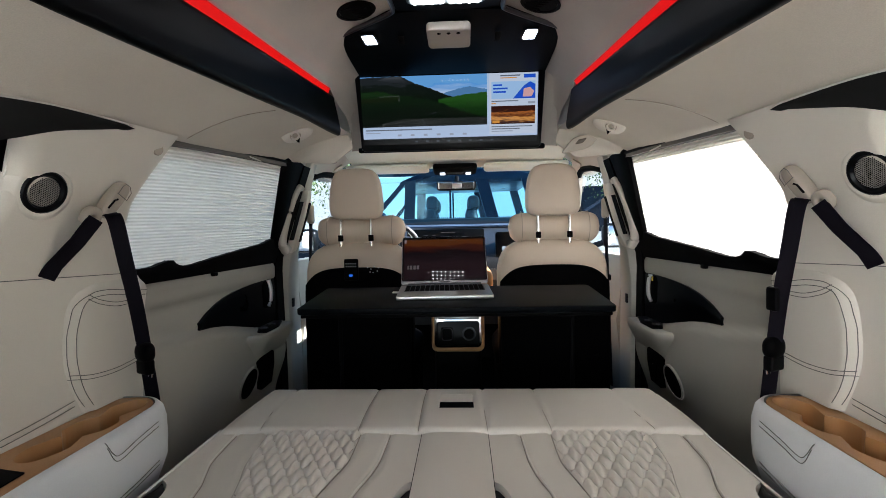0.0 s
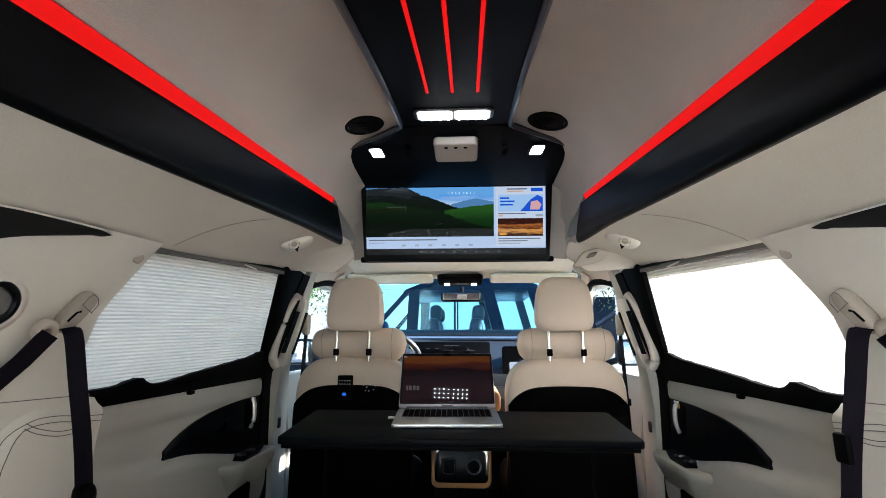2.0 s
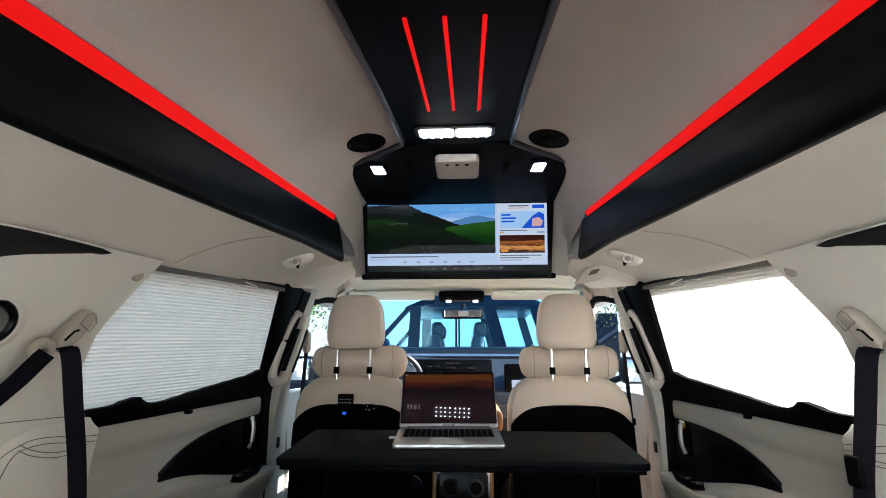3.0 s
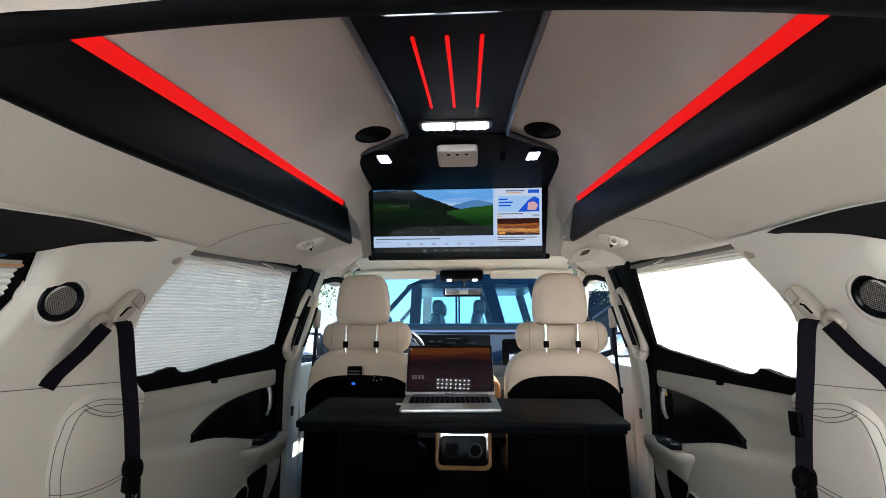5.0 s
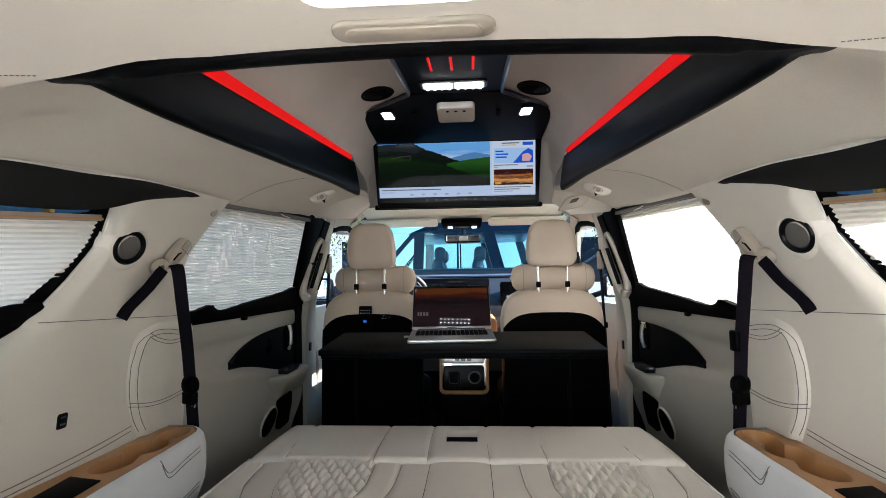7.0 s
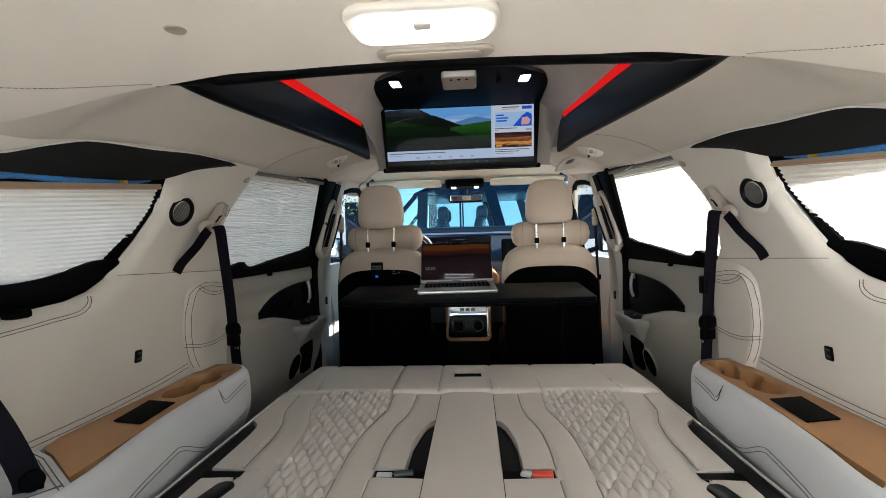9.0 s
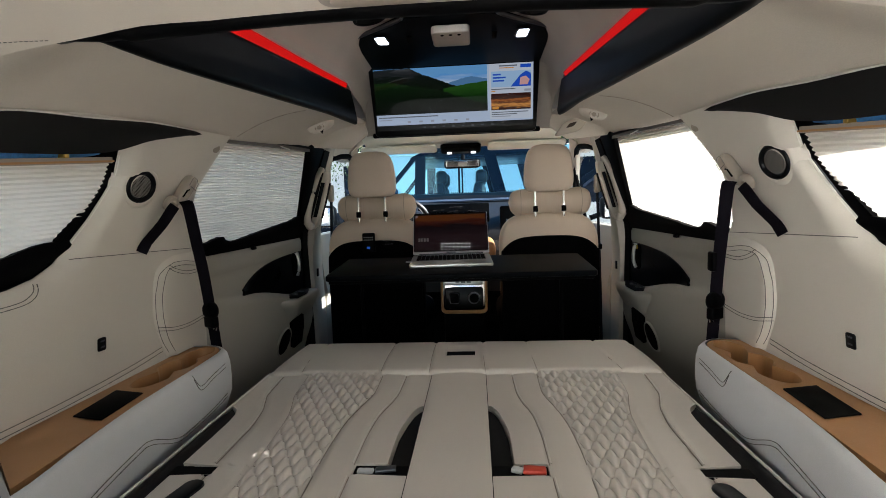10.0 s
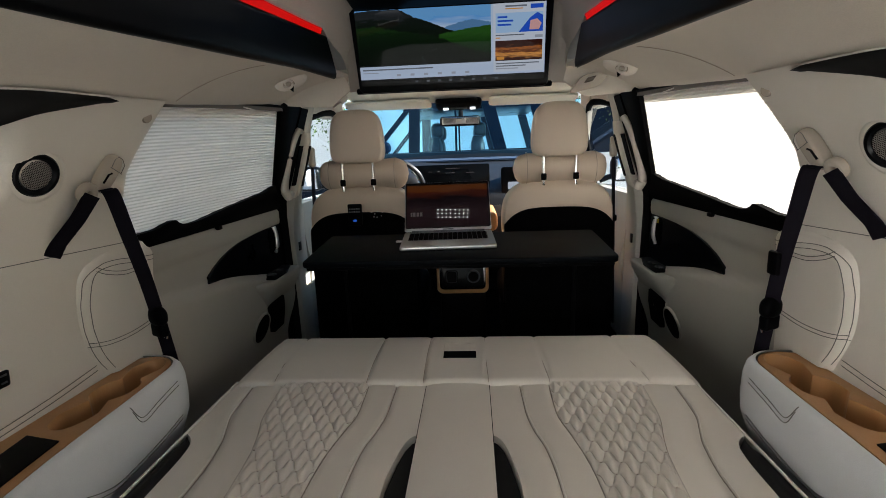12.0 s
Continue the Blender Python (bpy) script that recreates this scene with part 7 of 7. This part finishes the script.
for s in (-1, 1):
    solo("panel_grille", turned(prism(rounded(-0.010, 0.010, -0.028, 0.028, 0.004), lambda u, v: (u, v, 0), (0, 0, -0.004), 0.001), tilted(s * 0.168, 1.735, 1.669, -8)), PADBLACK, "narrow black grille in the overhead panel", "grille", "overhead grilles")

rl = thing("rear_dome_lamp", (0, 0.19, 1.20), "lit rear roof lamp with a white ribbed lens", "ceiling lamp")
part("lamp_rim", prism(rounded(-0.085, 0.076, 0.145, 0.224, 0.027), lambda u, v: (u, v, 1.2165), (0, 0, -0.010), 0.004, 3), PILLAR, rl)
part("lens", prism(rounded(-0.076, 0.067, 0.158, 0.216, 0.020), lambda u, v: (u, v, 1.209), (0, 0, -0.008), 0.003, 3), WHITELED, rl, "lit white lens")
part("switch", box(-0.012, 0.006, 0.160, 0.174, 1.197, 1.202, 0.002), PILLAR, rl)
# grip recess: its shadow is put into the darker rim and inset colours
rg = thing("roof_grip", (0.003, 0.27, 1.215), "shallow grip moulding under the roof lip, its shade painted grey-beige", "roof grip")
part("rim", prism(rounded(-0.070, 0.074, 0.254, 0.286, 0.015), lambda u, v: (u, v, 1.2165), (0, 0, -0.007), 0.003, 3), ANCHOR, rg)
part("inset", prism(rounded(-0.058, 0.062, 0.259, 0.280, 0.010), lambda u, v: (u, v, 1.2100), (0, 0, -0.003), 0.0015, 2), GREIGE, rg, "inset with its shade painted darker")
# flat grey disc stands for a dimple and the shadow in it
solo("roof_dimple", disc((-0.268, 0.178, 1.2135), (0, 0, -1), 0, 0.0125, 0.006), GREIGE, "grey disc painted as the shadowed dimple in the roof lining", "cap")

# ---- outside: paved ground, a dark parked car, trees and walls ----
gr = slab([[(x, y, -0.50 + 0.0) for x in (-300, -20, 0, 20, 300)] for y in (-300, -20, 0, 20, 300)], (0, 0, -0.2))
solo("ground", gr, PAVING, "pale sunlit concrete paving", "ground", kind="structure")

car = thing("parked_car", (0.4, 6.6, -0.5), "dark blue parked car standing crosswise ahead of the van", "car")
CY = 5.75
prof = [(-3.0, 0.35), (-2.95, 1.0), (-2.2, 1.40), (-1.6, 1.60), (0.80, 1.62), (0.92, 1.3), (0.92, 0.3), (-2.8, 0.22)]
bm = prism([(x + 0.35, z - 0.5) for x, z in prof], lambda u, v: (u, CY, v), (0, 1.8, 0), 0.06, 3)
part("body", bm, CARPAINT, car, "dark glossy body", sharp=45)
roof = [(-0.80, 2.12), (-0.5, 2.24), (0.0, 2.28), (0.6, 2.26), (0.85, 2.18), (0.85, 2.10), (-0.80, 2.08)]
part("roof", prism([(x + 0.05, z - 0.5) for x, z in roof], lambda u, v: (u, CY + 0.14, v), (0, 1.5, 0), 0.03, 2), CARPAINT, car, "dark roof", sharp=45)
for side in (0, 1):
    yy = CY + 0.05 + side * 1.66
    for pts, w in ((((-1.20, 1.58), (-0.72, 2.13)), 0.035), (((-0.68, 1.58), (-0.66, 2.13)), 0.065), (((-0.17, 1.58), (-0.17, 2.13)), 0.012), (((0.36, 1.58), (0.22, 2.13)), 0.075), (((0.92, 1.58), (0.76, 2.13)), 0.06)):
        (x0, z0), (x1, z1) = pts
        part("pillar", sheet([[(x0 + 0.05 - w, yy, z0 - 0.5), (x0 + 0.05 + w, yy, z0 - 0.5), (x0 + 0.05 + w, yy + 0.06, z0 - 0.5), (x0 + 0.05 - w, yy + 0.06, z0 - 0.5)], [(x1 + 0.05 - w, yy + 0.08 * (1 - 2 * side), z1 - 0.5), (x1 + 0.05 + w, yy + 0.08 * (1 - 2 * side), z1 - 0.5), (x1 + 0.05 + w, yy + 0.06 + 0.08 * (1 - 2 * side), z1 - 0.5), (x1 + 0.05 - w, yy + 0.06 + 0.08 * (1 - 2 * side), z1 - 0.5)]], loop=True, caps=True), CARPAINT, car)
    rows = [[(-1.15, yy + 0.03, 1.08), (0.90, yy + 0.03, 1.10)], [(-0.65, yy + 0.09, 1.62), (0.80, yy + 0.09, 1.62)]]
    g = part("side_glass", sheet(rows), CARGLASS, car, "tinted side glass")
    g.visible_shadow = False
part("door_mirror", puff(-0.98, CY - 0.10, 1.17, 0.10, 0.06, 0.07, 3, 3, nu=18, nv=12), CARPAINT, car, "dark door mirror")
for x in (-2.1, 0.45):
    for y in (CY + 0.02, CY + 1.60):
        w = part("wheel", disc((x + 0.05, y, -0.17), (0, -1, 0), 0.20, 0.33, 0.22, 32), BLACK, car)
        part("rim", disc((x + 0.05, y + 0.02, -0.17), (0, -1, 0), 0, 0.205, 0.10, 24), ALU, w, "metal wheel rim")
for x in (-0.52, 0.02):
    for y in (CY + 0.5, CY + 1.2):
        part("headrest", puff(x + 0.15, y, 1.36, 0.08, 0.13, 0.10, 3, 3, nu=16, nv=10), DASHM, car)
        part("seat_back", puff(x + 0.12, y, 0.98, 0.09, 0.25, 0.32, 4, 4, nu=16, nv=10), DASHM, car)

# unseen walls added beside and behind the van to shape its rear light
solo("wall_bounce", box(-2.4, -2.2, -16, -1.4, -0.5, 9.0, 0.02, 1), BOUNCEWALL, "unseen pale wall added to bounce sunlight into the van's rear", "wall", kind="structure")
solo("wall_unseen_back", box(4.0, 4.2, -16, -1.6, -0.5, 0.6, 0.02, 1), UNSEENWALL, "unseen low brown wall added to limit light at the rear", "wall", kind="structure")
solo("wall_unseen_low", box(4.0, 4.2, -1.59, 3.0, -0.5, 1.1, 0.02, 1), UNSEENWALL, "unseen low brown wall added to limit light from the right", "wall", kind="structure")

# white building beyond, with window openings
bd = thing("white_building", (0, 18, -0.5), "pale sunlit building beyond the parked car", "building")
part("wall", box(-16, 7, 18, 19, -0.5, 2.9, 0.02, 1), WHITEWALL, bd)
part("roof_edge", box(-16.2, 7.2, 17.8, 19.2, 2.9, 3.1, 0.02, 1), WHITEWALL, bd)
for i in (0, 1, 2, 3, 6):
    wx = -14 + i * 3.0
    w = part("window", box(wx, wx + 1.5, 17.97, 18.0, 0.9, 2.6, 0.01, 1), CARPAINT, bd, "dark window")
    part("sill", box(wx - 0.1, wx + 1.6, 17.9, 17.98, 0.82, 0.9, 0.01, 1), WHITEWALL, w)

# tall dark block behind it
tb_ = thing("tower_block", (-4, 28, -0.5), "tall dark glass building behind the pale one", "building")
part("wall", box(-24, 10, 28, 34, -0.5, 17, 0.05, 1), DARKFACADE, tb_)
for i in range(12):
    for j in range(4):
        part("window", box(-23 + i * 2.7, -21.4 + i * 2.7, 27.95, 28.0, 4.0 + j * 3.2, 5.8 + j * 3.2, 0.0, 1), CARPAINT, tb_, "dark window")

leaf_rnd = random.Random(11)


def tree(at, height, spread, n, leaf=0.036):
    tr_ = thing("tree", at, "leafy green tree with branching limbs beyond the van", "tree", "trees")
    at = Vector(at)
    bm = bmesh.new()
    trunk_top = at + Vector((0.1, 0, height * 0.45))
    tube(smooth_path([at, at + Vector((0.05, 0.05, height * 0.2)), trunk_top], 5), 0.14, 8, bm, taper=lambda t: 1 - 0.5 * t)
    tips = []
    for k in range(9):
        a = k * 2.4
        tip = trunk_top + Vector((math.cos(a) * spread * leaf_rnd.uniform(0.5, 1), math.sin(a) * spread * leaf_rnd.uniform(0.5, 1), height * leaf_rnd.uniform(0.05, 0.5)))
        mid = (trunk_top + tip) / 2 + Vector((0, 0, 0.25))
        tube(smooth_path([trunk_top - Vector((0, 0, 0.3 * (k % 3))), mid, tip], 4), 0.055, 6, bm, taper=lambda t: 1 - 0.8 * t)
        tips += [tip, mid]
        for j in range(3):
            t2 = tip + Vector((leaf_rnd.uniform(-1, 1), leaf_rnd.uniform(-1, 1), leaf_rnd.uniform(-0.6, 0.6))) * spread * 0.4
            tube([mid, (mid + t2) / 2 + Vector((0, 0, 0.1)), t2], 0.02, 5, bm, taper=lambda t: 1 - 0.7 * t)
            tips.append(t2)
    part("trunk", bm, BARK, tr_, "rough brown trunk and limbs")
    vs, fs = [], []
    for k in range(3 * n):
        c = leaf_rnd.choice(tips) + Vector((leaf_rnd.gauss(0, 1), leaf_rnd.gauss(0, 1), leaf_rnd.gauss(0, 0.8))) * spread * 0.22
        q = Euler((leaf_rnd.uniform(0, 6), leaf_rnd.uniform(0, 6), leaf_rnd.uniform(0, 6))).to_matrix()
        w = leaf * leaf_rnd.uniform(0.6, 1.4)
        b0 = len(vs)
        vs += [c + q @ Vector(p) * w for p in ((-1, 0, 0), (0, -0.5, 0.1), (1, 0, 0), (0, 0.5, 0.1))]
        fs.append((b0, b0 + 1, b0 + 2, b0 + 3))
    me = bpy.data.meshes.new("leaves")
    me.from_pydata([v - at for v in vs], [], fs)
    me.materials.append(LEAF)
    ob = new("crown", me)
    ob.parent = tr_
    return tr_


tree((-4.6, 8.4, -0.5), 4.6, 1.8, 5000)
tree((-8.5, 13.0, -0.5), 5.5, 2.2, 4000)
tree((4.6, 12.5, -0.5), 4.6, 1.9, 4000)
tree((10.0, 14.5, -0.5), 5.2, 2.2, 3000)

tree((-3.5, 6.4, -0.5), 4.0, 1.5, 14000, 0.022)
tree((3.9, 7.4, -0.5), 4.2, 1.6, 14000, 0.022)
